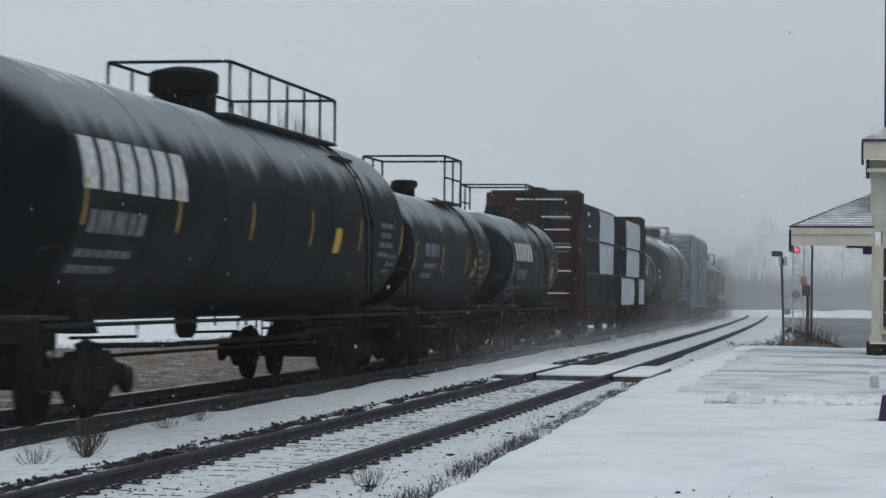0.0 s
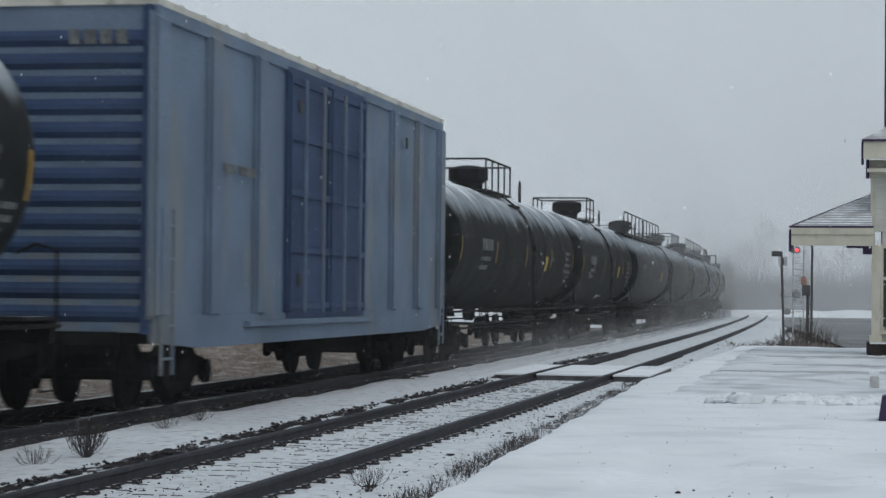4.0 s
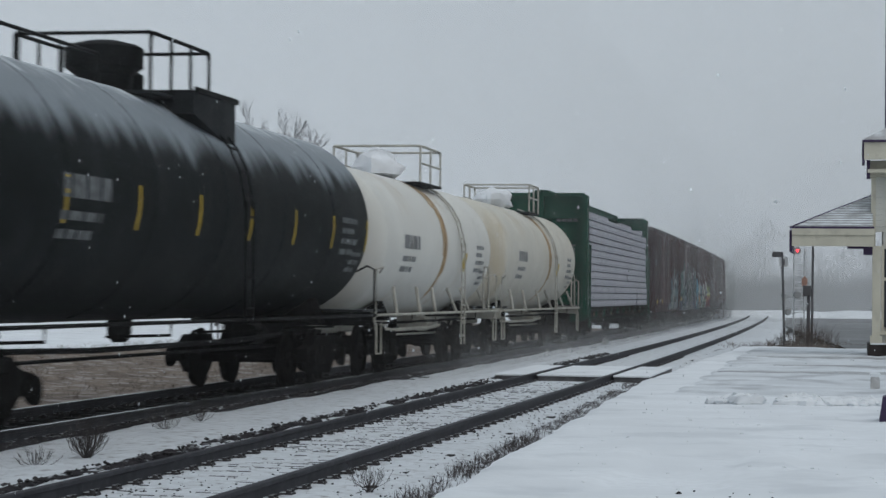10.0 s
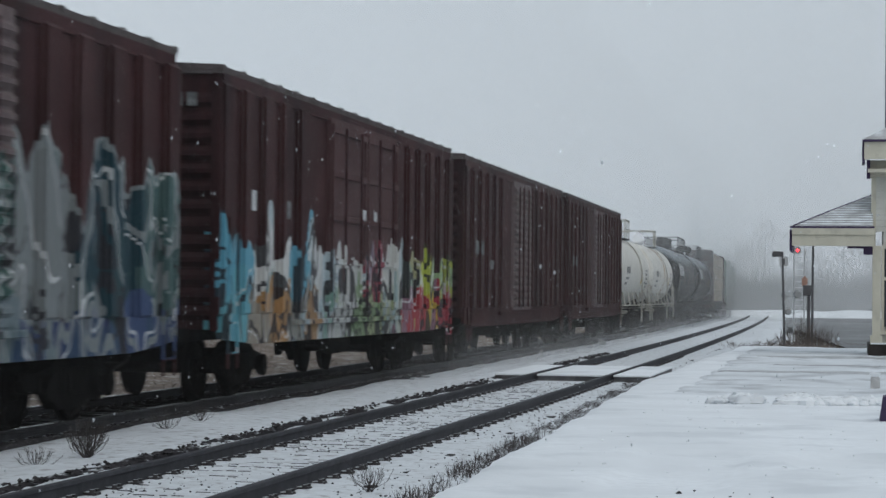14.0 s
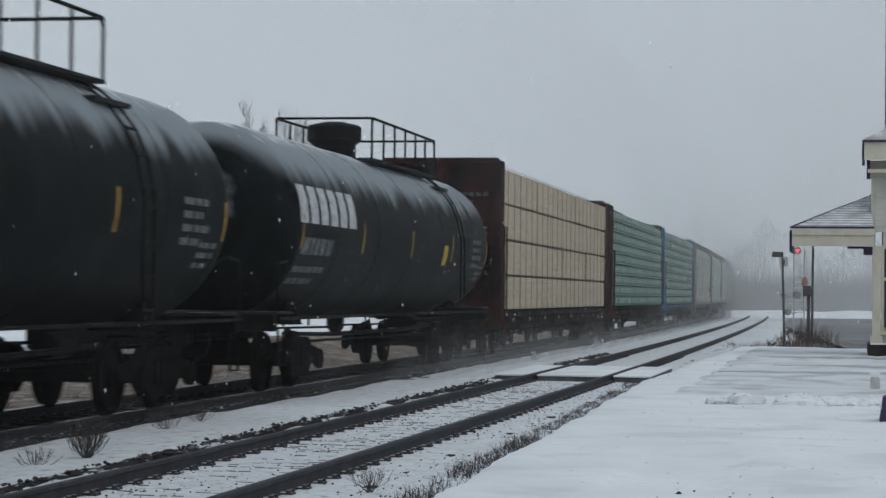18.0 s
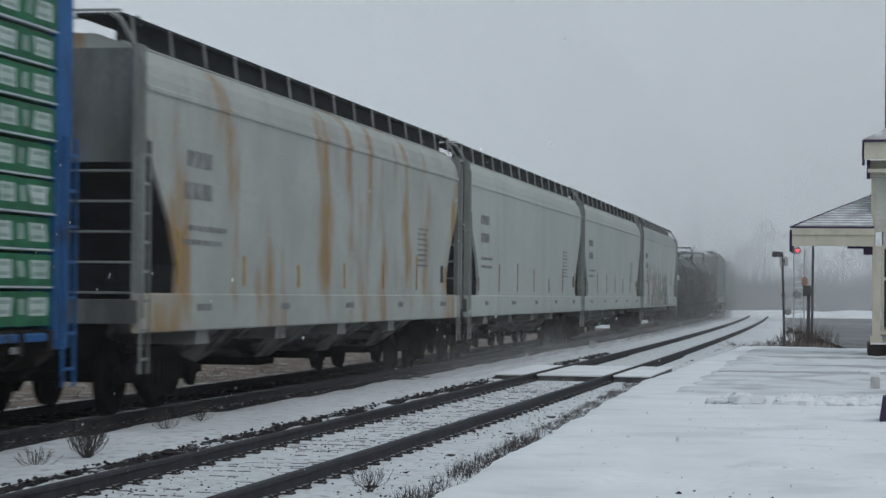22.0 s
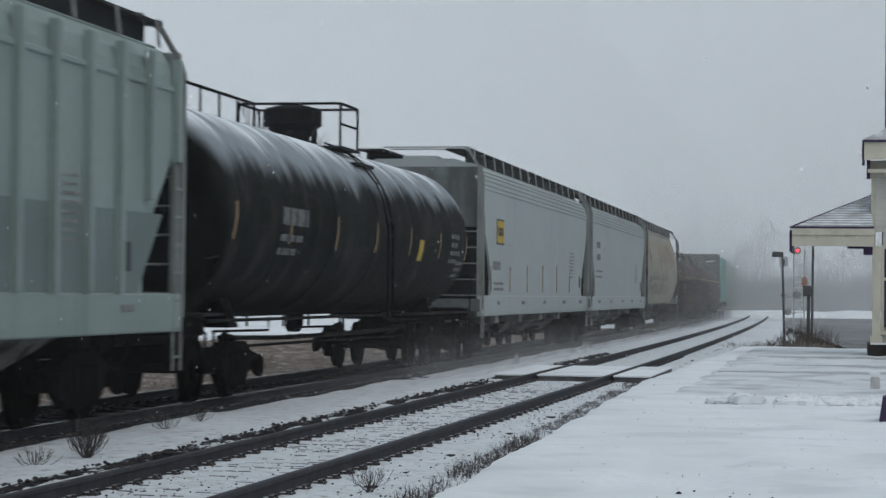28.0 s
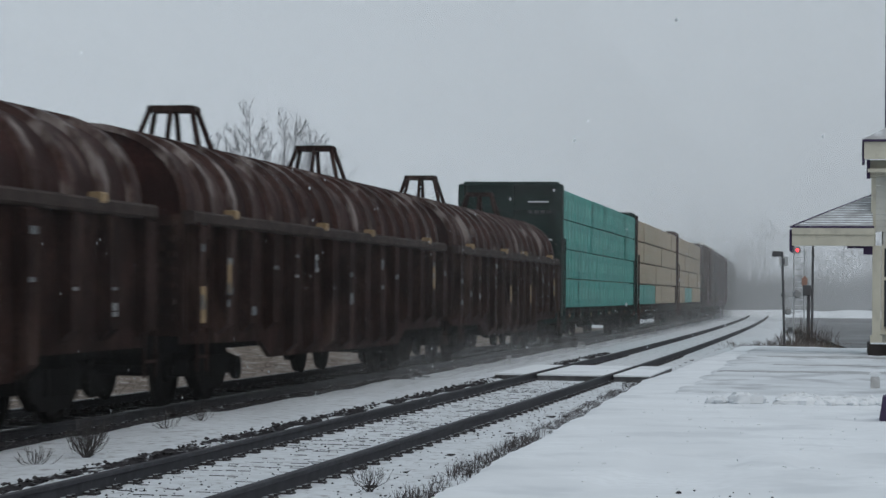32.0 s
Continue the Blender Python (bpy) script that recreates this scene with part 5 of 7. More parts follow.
def add_truck(car, x):
    t = new("truck", TM["bolster"])
    t.parent, t.matrix_basis = car, pose(x, 0, 0)
    for turned in (False, True):
        f = new("side_frame", TM["side"])
        f.parent = t
        if turned:
            f.matrix_basis = TURN
    for dx in (-.9, .9):
        w = new("wheelset", TM["wheels"])
        w.parent, w.matrix_parent_inverse = t, pose(dx, 0, .457)
        WHEELSETS.append(w)


def couplers(car, half):
    for sgn in (-1, 1):
        g = G().box(min(sgn * (half - 1.2), sgn * (half + .35)), max(sgn * (half - 1.2), sgn * (half + .35)), -.12, .12, .74, .98, .03)
        g.box(sgn * (half + .3) - .16, sgn * (half + .3) + .16, -.2, .2, .7, 1.02, .05)
        part("coupler", g, TRUCK, car)
        part("air_hose", G().tube([(sgn * (half - .1), -.4, .85), (sgn * (half + .25), -.42, .6), (sgn * (half + .42), -.3, .5)], .03, 6), TRUCK, car)


def new_car(kind, label, category, u0, u1, over, inset, group):
    """An empty at the car's middle, on the rails, with trucks and couplers."""
    half = (u1 - u0) / 2
    car = thing(kind, label, category, group)
    TRAIN.append((car, (u0 + u1) / 2))
    couplers(car, half + over)
    for sgn in (-1, 1):
        add_truck(car, sgn * (half - inset))
    return car, half


def arc(x, y, z, material, name, car, r, a0, a1, cz, w, label=""):
    """A thin plate laid on the tank's flank, from angle a0 to a1 below the horizontal (degrees)."""
    g = G()
    n = max(2, int(abs(a1 - a0) / 8) + 1)
    vs = []
    for i in range(n + 1):
        a = radians(a0 + (a1 - a0) * i / n)
        for xx in (x, x + w):
            vs.append((xx, -(r + .006) * math.cos(a), cz - (r + .006) * math.sin(a)))
    g.add(vs, [(2 * i, 2 * i + 1, 2 * i + 3, 2 * i + 2) for i in range(n)])
    return part(name, g, material, car, label)


def flank(car, name, r, cz, x0, x1, z0, z1, material, label=""):
    """A patch on the near flank between two heights."""
    a0 = math.degrees(math.asin(max(-1, min(1, (cz - z0) / r))))
    a1 = math.degrees(math.asin(max(-1, min(1, (cz - z1) / r))))
    return arc(x0, 0, 0, material, name, car, r, a0, a1, cz, x1 - x0, label)


def bars(car, r, cz, x0, z0, rows, material, h=.1, gap=.09, seed=0):
    """Rows of unreadable stencil lettering as plain bars; rows: widths."""
    rnd = random.Random(seed)
    z = z0
    for wd in rows:
        x = x0
        while x < x0 + wd:
            k = rnd.uniform(.18, .5)
            flank(car, "stencil_bar", r, cz, x, min(x + k, x0 + wd), z - h, z, material)
            x += k + .07
        z -= h + gap


def emblem(car, r, cz, x0, z0, w, h, n, material):
    """A company name as a row of plain blocks."""
    pitch = w / n
    for k in range(n):
        flank(car, "emblem_block", r, cz, x0 + k * pitch, x0 + k * pitch + pitch * .74, z0, z0 + h, material)


def railing(car, x0, x1, z, y0, y1, h, material, posts=1.0, mid=True, r=.022):
    """A railed platform round the dome: deck, posts, top and middle rails."""
    deck = part("walkway", G().box(x0, x1, y0, y1, z - .05, z, .01), GRATING_SHADE, car)
    for y in (y0 + .03, y1 - .03):
        n = max(1, round((x1 - x0) / posts))
        for k in range(n + 1):
            x = x0 + .03 + (x1 - x0 - .06) * k / n
            part("post", G().tube([(x, y, z - .04), (x, y, z + h)], r, 6), material, deck)
        part("rail", G().tube([(x0 + .03, y, z + h - .1), (x0 + .1, y, z + h), (x1 - .1, y, z + h), (x1 - .03, y, z + h - .1)], r * 1.2, 6), material, deck)
        if mid:
            part("rail", G().tube([(x0 + .03, y, z + h * .52), (x1 - .03, y, z + h * .52)], r, 6), material, deck)
    for x in (x0 + .03, x1 - .03):
        part("rail", G().tube([(x, y0 + .03, z + h), (x, y1 - .03, z + h)], r * 1.2, 6), material, deck)
    return deck


def long_walkway(car, x0, x1, z, material):
    """A narrow board along the whole tank with two looped handrails on its outer edge, and low rails across on both sides of the dome."""
    deck = part("walkway", G().box(x0 - .3, x1 + .1, -1.0, -.42, z - .04, z, .01), GRATING_SHADE, car)
    part("deck_angle", G().box(x0 - .3, x1 + .1, -1.025, -1.0, z - .09, z + .01), material, deck)
    mid = (x0 + x1) / 2
    for a, b in ((x0, mid - .1), (mid + .35, x1)):
        h = .84
        pts = [(a, -.97, z - .1), (a, -.97, z + h - .22), (a + .06, -.97, z + h - .07), (a + .22, -.97, z + h), (b - .22, -.97, z + h), (b - .06, -.97, z + h - .07), (b, -.97, z + h - .22), (b, -.97, z - .1)]
        part("rail", G().tube(pts, .027, 6), material, deck)
        n = max(2, round((b - a) / 1.75))
        for k in range(1, n):
            x = a + (b - a) * k / n
            part("post", G().tube([(x, -.97, z - .1), (x, -.97, z + h)], .022, 6), material, deck)
    for x in (-2.2, 1.6):
        part("rail", G().tube([(x, -.5, z - .02), (x, -.5, z + .4), (x, -.38, z + .5), (x, .9, z + .5), (x, 1.0, z + .4), (x, 1.0, z - .12)], .022, 6), material, deck)
    part("rail", G().tube([(-2.2, 1.0, z + .36), (1.6, 1.0, z + .36)], .022, 6), material, deck)
    for k in range(8):
        x = x0 + (x1 - x0) * (k + .5) / 8
        part("deck_bracket", G().prism_x([(-1.0, z - .06), (-.42, z - .06), (-.42, z + .02), (-.98, z - .32)], x - .02, x + .02), material, deck)
    return deck


def ladder_on(car, x, path, material, w=.42, r=.016, step=.34):
    """One ladder in one piece, stiles and rungs, bent along a path of (y, z) points."""
    pts = [Vector((0, y, z)) for y, z in path]
    run = [0.0]
    for a, b in zip(pts, pts[1:]):
        run.append(run[-1] + (b - a).length)
    n = max(2, int(run[-1] / step))
    levels = [0.0]
    for k in range(n):
        c = run[-1] * (k + .5) / n
        levels += [c - r, c + r]
    levels.append(run[-1])
    g = G()
    cols = (-w / 2 - r, -w / 2 + r, w / 2 - r, w / 2 + r)
    vs = []
    for d in levels:
        k = min(len(pts) - 2, max(i for i in range(len(run)) if run[i] <= d + 1e-9))
        way = (pts[k + 1] - pts[k]).normalized()
        p = pts[k] + way * (d - run[k])
        out = Vector((1, 0, 0)).cross(way) * r
        for q in (p - out, p + out):
            vs += [(x + c, q.y, q.z) for c in cols]
    fs = []
    for k in range(len(levels) - 1):
        a, b = 8 * k, 8 * k + 8
        for c in (0, 2):
            fs += [(a + c, a + c + 1, b + c + 1, b + c), (a + c + 5, a + c + 4, b + c + 4, b + c + 5), (a + c + 4, a + c, b + c, b + c + 4)]
            if k % 2 == 0:
                fs.append((a + c + 1, a + c + 5, b + c + 5, b + c + 1))
        if k % 2:
            fs += [(a + 1, a + 2, b + 2, b + 1), (a + 6, a + 5, b + 5, b + 6), (a + 1, a + 5, a + 6, a + 2), (b + 2, b + 6, b + 5, b + 1)]
    part("ladder", g.add(vs, fs), material, car)


def ladder(car, x, y, z0, z1, material, w=.42, r=.016, lean=0.0):
    ladder_on(car, x, [(y, z0), (y + lean, z1)], material, w, r)


def tank_car(u0, u1, dia, top, paint, label, rail_span=(-2.0, 1.8), rail_h=1.0, steel=None, logo=None, logo_pos=.12, marks=LETTER_DIM, strips=AMBER, n_strips=5, placard=.68,
             wrapped=False, white=False, over=.55, inset=2.0, seed=0, stain=None, crash=None, snow_cap=False, tall_end=False, dome_x=-.15, low_rail=None, small=False, side_box=None):
    car, half = new_car("tank_car", label, "tank car", u0, u1, over, inset, "cars of the freight train")
    r, cz = dia / 2, top - dia / 2
    steel = steel or FITTINGS
    rnd = random.Random(seed)
    # dished heads: a shallow crown and a tight knuckle at the rim
    dome = .36 * r
    head = [(dome * (1 - math.cos(math.pi / 2 * k / 12)), max(.02, r * math.sin(math.pi / 2 * k / 12) ** .62)) for k in range(13)]
    prof = [(-half + a, q) for a, q in head]
    prof += [(-half + dome + .02 + (2 * half - 2 * dome - .04) * k / 6, r) for k in range(7)]
    prof += [(half - a, q) for a, q in reversed(head)]
    g = G().lathe(prof, "x", (0, 0, cz), 48)
    g.smooth = True
    shell = part("tank_shell", g, paint, car)
    # weld bands round the shell
    for k in (range(1, 6) if not white else ()):
        x = -half + 2 * half * k / 6
        band = G()
        n = 40
        vs = []
        for j in range(n + 1):
            a = 2 * math.pi * j / n
            for xx, rr in ((x - .02, r - .01), (x - .01, r + .006), (x + .01, r + .006), (x + .02, r - .01)):
                vs.append((xx, rr * math.cos(a), cz + rr * math.sin(a)))
        band.add(vs, [(4 * j + q, 4 * j + q + 1, 4 * j + q + 5, 4 * j + q + 4) for j in range(n) for q in range(3)])
        part("weld_band", band, paint, shell)
    # stub sills, saddles and bolsters
    for sgn in (-1, 1):
        a, b = sorted((sgn * (half - 3.2), sgn * (half + over)))
        part("stub_sill", G().box(a, b, -.22, .22, .78, 1.2, .04), steel, car)
        x = sgn * (half - inset)
        part("saddle", G().prism_x([(-1.1, 1.02), (1.1, 1.02), (.95, cz - r * .8), (.5, cz - r + .02), (-.5, cz - r + .02), (-.95, cz - r * .8)], x - .25, x + .25), TRUCK, car)
        a, b = sorted((sgn * (half + over), sgn * (half + over - .14)))
        part("end_sill", G().box(a, b, -1.4, 1.4, .95, 1.2, .03), steel, car)
        part("end_platform", G().box(min(sgn * (half - .4), sgn * (half + over)), max(sgn * (half - .4), sgn * (half + over)), -1.42, 1.42, 1.2, 1.24), GRATING_SHADE, car)
        part("grab_iron", G().tube([(sgn * (half + over - .05), -1.42, 1.1), (sgn * (half + over - .05), -1.42, 1.95), (sgn * (half - .1), -1.42, 2.0), (sgn * (half - .35), -1.3, 1.9)], .018, 6), steel, car)
        for y in (-1.42, 1.42):
            part("sill_step", G().tube([(sgn * (half + over - .1), y, 1.0), (sgn * (half + over - .1), y, .45), (sgn * (half + over - .5), y, .45), (sgn * (half + over - .5), y, 1.0)], .02, 5), steel, car)
    if small:
        part("centre_sill", G().box(-half + 3, half - 3, -.5, .5, .74, 1.22, .04), TRUCK, car)
    # running rails along both sides
    for y in (-1.45, 1.45):
        part("side_rail", G().tube([(-half - over + .05, y, 1.14), (half + over - .05, y, 1.14)], .028, 6), steel, car)
    for k in range(4):
        x = -half + 2.6 + (2 * half - 5.2) * k / 3
        part("side_bracket", G().tube([(x, -1.45, 1.12), (x, -1.45, .98), (x, -.6, .95)], .02, 5), TRUCK, car)
    if white:
        for sgn in (-1, 1):
            for x in (sgn * (half - 1.2), sgn * (half - 3.4), sgn * 1.2):
                part("side_brace", G().tube([(x, -1.45, 1.14), (x - sgn * .35, -1.3, cz - r * .62)], .035, 6), steel, car)
        part("side_hoop", G().tube([(half - .9, -1.46, 1.1), (half - .9, -1.46, 2.0), (half - 1.05, -1.46, 2.15), (half - 1.5, -1.46, 2.15), (half - 1.65, -1.46, 2.0), (half - 1.65, -1.46, 1.1)], .022, 6), steel, car)
        ladder(car, rail_span[1] - .3, -1.5, .45, 1.2, steel, .4, .016)
    # train-line pipe slung under the tank
    part("brake_pipe", G().tube([(-half + 2.6, -.7, .86), (-half / 3, -.74, .8), (half / 3, -.74, .8), (half - 2.6, -.7, .86)], .04, 6), steel, car)
    part("brake_rod", G().tube([(-half + 2.4, -.5, .7), (half - 2.4, -.5, .66)], .025, 5), steel, car)
    cyl = part("brake_cylinder", G().lathe([(-.35, .02), (-.33, .16), (.33, .16), (.35, .02)], "x", (half - 4.2, -.55, .88), 12), steel, car)
    part("valve_nozzle", G().lathe([(cz - r + .05, .18), (cz - r - .22, .16), (cz - r - .3, .1)], "z", (.1, 0, 0), 14), steel, car)
    # dome housing and railed platform
    x0, x1 = rail_span
    deck_z = top - .1
    if x1 - x0 > 12:
        long_walkway(car, x0, x1, deck_z - .05, steel)
    else:
        railing(car, x0, x1, deck_z, -.95, .95, .98 if dia < 2.6 else .74, steel, 1.0, x1 - x0 < 2.5)
    hx = dome_x
    if wrapped:
        g = G()
        rr = random.Random(seed + 5)
        clod(g, hx, 0, top + .2, .46, rr)
        clod(g, hx + .45, .1, top + .14, .34, rr)
        g.smooth = True
        part("wrapped_valve", g, WRAP_WHITE, car, "valve housing wrapped in crumpled white plastic")
    elif small:
        g = G().lathe([(0, .24), (.22, .24), (.25, .3), (.36, .3), (.4, .22)], "z", (hx - .5, 0, top - .05), 16)
        g.smooth = True
        part("valve_housing", g, steel, car, "small round manway with a bolted lid")
        for dx, h, q in ((-1.3, .2, .1), (-1.0, .26, .07), (-.05, .3, .06), (.15, .2, .1)):
            part("valve_small", G().lathe([(0, q), (h, q), (h + .05, q * .5)], "z", (hx + dx, .1, top - .06), 10), steel, car)
    else:
        g = G().lathe([(0, .36), (.2, .38), (.3, .52), (.56, .52), (.6, .46), (.66, .2)], "z", (hx, 0, top - .03), 20)
        g.smooth = True
        part("valve_housing", g, steel, car, "round dome housing with a hinged lid")
        part("valve_small", G().lathe([(0, .16), (.34, .16), (.38, .1)], "z", (hx + 1.15, 0, top - .06), 12), steel, car)
        part("walkway_step", G().box(x1 - .9, x1 + .35, -1.15, -.6, top - .42, top - .36, .01), GRATING_SHADE, car)
    for sgn in (-1, 1):
        ladder(car, x1 - .3 if sgn < 0 else x0 + .3, sgn * (r + .08), 1.1, cz + .1, steel, .4, .014)
        xx = x1 - .3 if sgn < 0 else x0 + .3
        ladder_on(car, xx, [(sgn * (r + .07) * math.cos(radians(a)), cz + (r + .07) * math.sin(radians(a))) for a in range(0, 76, 15)], steel, .4, .014)
    # markings
    if logo:
        x = -half + 2 * half * logo_pos
        emblem(car, r, cz, x, cz - .02, logo[0], logo[1], 6, LETTER)
        bars(car, r, cz, x + .3, cz - .24, (1.9,), LETTER_DIM, .26, .12, seed)
        bars(car, r, cz, x + .2, cz - .68, (1.9, 1.6), LETTER_DIM, .09, .09, seed + 3)
    else:
        bars(car, r, cz, -half + 2 * half * .16, cz + .12, (1.5,), marks, .26, .1, seed)
        bars(car, r, cz, -half + 2 * half * .16, cz - .28, (1.3, 1.1), LETTER_DIM if not white else marks, .1, .1, seed)
    bars(car, r, cz, half - 2.4, cz + .1, (1.0, .8, 1.1, .9), marks if white else LETTER_DIM, .09, .08, seed + 1)
    bars(car, r, cz, half - 1.5, cz - .45, (.7, .7, .6), marks if white else LETTER_DIM, .07, .06, seed + 2)
    if placard:
        x = -half + 2 * half * placard
        flank(car, "placard", r, cz, x, x + .42, cz - .5, cz - .1, YELLOW, "yellow warning placard")
    if strips:
        for k in range(n_strips):
            x = -half + .55 + (2 * half - 1.2) * k / (n_strips - 1)
            flank(car, "reflector_strip", r, cz, x, x + .09, cz - .42, cz + .1, strips)
    if side_box:
        a, b = side_box
        box = part("step_box", G().prism_y([(a, top - .02), (b, top - .02), (b, top - .62), (b - .5, top - .62), (a, top - .34)], -1.24, -.62), GRATING_SHADE, car, "black sheet-steel step box beside the platform")
        part("step_lip", G().box(a - .03, b + .03, -1.28, -1.24, top - .06, top + .02, .01), FITTINGS, box)
    if stain is not None:
        x = stain
        for a, b, low in ((-.3, -.12, .55), (-.12, .02, -.15), (.02, .16, -.72), (.16, .3, -.82), (.3, .42, -.4)):
            flank(car, "rust_stain", r, cz, x + a, x + b, cz + r * low, cz + r * .93, RUST_STAIN, "rust-brown spill down the flank")
    if snow_cap:
        g = G()
        def cap(i, j):
            x = -half + .7 + (2 * half - 1.4) * j / 60
            a = radians(90 + (i - 6) * 7.4 + 7 * noise.noise((x * 1.4, i * .6, seed)))
            rr = r + .01 + .11 * max(0, 1 - ((i - 6) / 6) ** 2) * (.7 + .6 * noise.noise((x, i, 2)))
            return x, rr * math.cos(a), cz + rr * math.sin(a)
        g.grid(12, 60, cap)
        g.smooth = True
        part("snow_cap", g, SNOW, car, "crust of snow along the top of the tank")
    if low_rail:
        g = G()
        a, b = low_rail
        g.tube([(a, -.55, top - .12), (a, -.55, top + .22), (a + .06, -.55, top + .26), (b - .06, -.55, top + .26), (b, -.55, top + .22), (b, -.55, top - .12)], .024, 6)
        for k in range(1, 4):
            x = a + (b - a) * k / 4
            g.tube([(x, -.55, top - .12), (x, -.55, top + .26)], .02, 5)
        part("low_handrail", g, steel, car)
    # frost plastered on the leading head
    g = G()
    vs = [(-half - .012, 0, cz + .1)]
    for k in range(1, 5):
        for j in range(16):
            a = 2 * math.pi * j / 16
            rad = r * .52 * k / 4 * (1 + .18 * noise.noise((math.cos(a) * 1.5, math.sin(a) * 1.5, seed)))
            x = -half + dome - dome * math.sqrt(max(0, 1 - (rad / r) ** 3.22)) - .012
            vs.append((x, rad * math.cos(a), cz + .1 + rad * math.sin(a)))
    g.add(vs, [(0, 1 + j, 1 + (j + 1) % 16) for j in range(16)] + [(1 + 16 * k + j, 17 + 16 * k + j, 17 + 16 * k + (j + 1) % 16, 1 + 16 * k + (j + 1) % 16) for k in range(3) for j in range(16)])
    g.smooth = True
    if not white:
        part("frost_patch", g, FROST if paint in (BLACK, BLACK_OLD, BLACK_DULL) else FROST_GREY, car, "patch of blown snow frozen on the tank's head")
    if tall_end:
        for x in (-half + .7, half - .7):
            part("grab_hoop", G().tube([(x - .14, .1, top - .1), (x - .14, .1, top + .62), (x - .08, .1, top + .72), (x + .08, .1, top + .72), (x + .14, .1, top + .62), (x + .14, .1, top - .1)], .025, 6), steel, car)
    return car


def boxcar(u0, u1, height, paint, label, side_paint=None, door=None, door_mat=None, door_style="corrugated", roof=None, rib=.98, ends=None, sill=None, seed=0, tags=()):
    car, half = new_car("boxcar", label, "boxcar", u0, u1, .3, 2.3, "cars of the freight train")
    side_paint = side_paint or paint
    zb, w = 1.02, 1.5
    body = part("body", G().box(-half, half, -w, w, zb, height - .12), side_paint, car)
    roof_g = G().prism_x([(-w - .05, height - .16), (w + .05, height - .16), (w + .05, height - .07), (.0, height), (-w - .05, height - .07)], -half - .04, half + .04)
    roof_ob = part("roof", roof_g, roof or BROWN_ROOF, car)
    n = int(2 * half / .95)
    for k in range(n + 1):
        x = -half + 2 * half * k / n
        part("roof_rib", G().prism_x([(-w - .06, height - .12), (0, height - .02), (w + .06, height - .12), (w + .06, height - .045), (0, height + .03), (-w - .06, height - .045)], x - .05, x + .05), roof or BROWN_ROOF, roof_ob)
    d0, d1 = door or (-1.6, 1.6)
    n = int(2 * half / rib)
    far = G()
    for sgn in (-1, 1):
        for k in range(n + 1):
            x = -half + .14 + (2 * half - .28) * k / n
            if d0 - .3 < x * -sgn * -1 < d1 + .3 and sgn < 0:
                continue
            # shaped in place, so that paint follows the car
            g = G()
            if sgn < 0:
                for i, (d, hw) in enumerate(((.05, .27), (.1, .21))):
                    g.prism_x([(-w - d, zb + .22), (-w - d, height - .32), (-w + .01, height - .24 + .02 * i), (-w + .01, zb + .16 - .01 * i)], x - hw, x + hw)
            else:
                far.prism_x([(w + .075, zb + .25), (w - .01, zb + .15), (w - .01, height - .2), (w + .075, height - .3)], x - .09, x + .09)
            if sgn < 0:
                part("side_rib", g, side_paint, body)
    part("far_side_ribs", far, side_paint, body)
    # side sill and top chord
    for sgn in (-1, 1):
        y0, y1 = sorted((sgn * (w - .02), sgn * (w + .05)))
        part("side_sill", G().prism_y([(-half, zb + .2), (half, zb + .2), (half, zb - .12), (half * .8, zb - .22), (-half * .8, zb - .22), (-half, zb - .12)], y0, y1), sill or side_paint, car)
        part("top_chord", G().box(-half, half, y0, y1, height - .32, height - .14, .01), side_paint, car)
    # doors on both sides, near one detailed
    dm = door_mat or paint
    for k in range(2):
        a = d0 + (d1 - d0) * k / 2 + .02
        b = d0 + (d1 - d0) * (k + 1) / 2 - .02
        dr = part("door", G().box(a, b, -w - .07, -w + .01, zb + .12, height - .26, .01), dm, car)
        if door_style == "corrugated":
            m = 17
            for j in range(m):
                z = zb + .22 + (height - zb - .6) * j / m
                part("door_corrugation", G().prism_x([(-w - .07, z), (-w - .13, z + .05), (-w - .13, z + .1), (-w - .07, z + .15)], a + .06, b - .06), dm, dr)
        else:
            for j in range(5):
                z = zb + .3 + (height - zb - .75) * j / 4
                part("door_frame", G().box(a + .03, b - .03, -w - .115, -w - .06, z - .05, z + .05, .01), dm, dr)
            for x in (a + .05, b - .13):
                part("door_frame", G().box(x, x + .08, -w - .11, -w - .06, zb + .2, height - .35, .01), dm, dr)
        for dx in (.3, .75):
            part("lock_rod", G().tube([(a + dx * (b - a), -w - .15, zb + .2), (a + dx * (b - a), -w - .15, height - .4)], .022, 6), side_paint, dr)
    part("door_track", G().box(d0 - 2.2, d1 + .3, -w - .13, -w - .02, zb + .02, zb + .1, .01), side_paint, car)
    # corrugated ends
    for sgn in (-1, 1):
        a, b = sorted((sgn * (half - .02), sgn * (half + .02)))
        endm = ends or paint
        m = 13
        for j in range(m):
            z = zb + .12 + (height - zb - .5) * j / m
            x0, x1 = sgn * half, sgn * (half + .07)
            if j == m - 1 and sgn < 0:
                for q in range(4):
                    part("stencil_bar", G().box(-half - .085, -half - .075, -1.2 + .2 * q, -1.06 + .2 * q, z + .02, z + .2), LETTER_DIM, body)
            part("end_corrugation", G().prism_y([(x0, z), (x1, z + .07), (x1, z + .13), (x0, z + .2)] if sgn > 0 else [(x0, z + .2), (x1, z + .13), (x1, z + .07), (x0, z)], -w + .08, w - .08), endm, body)
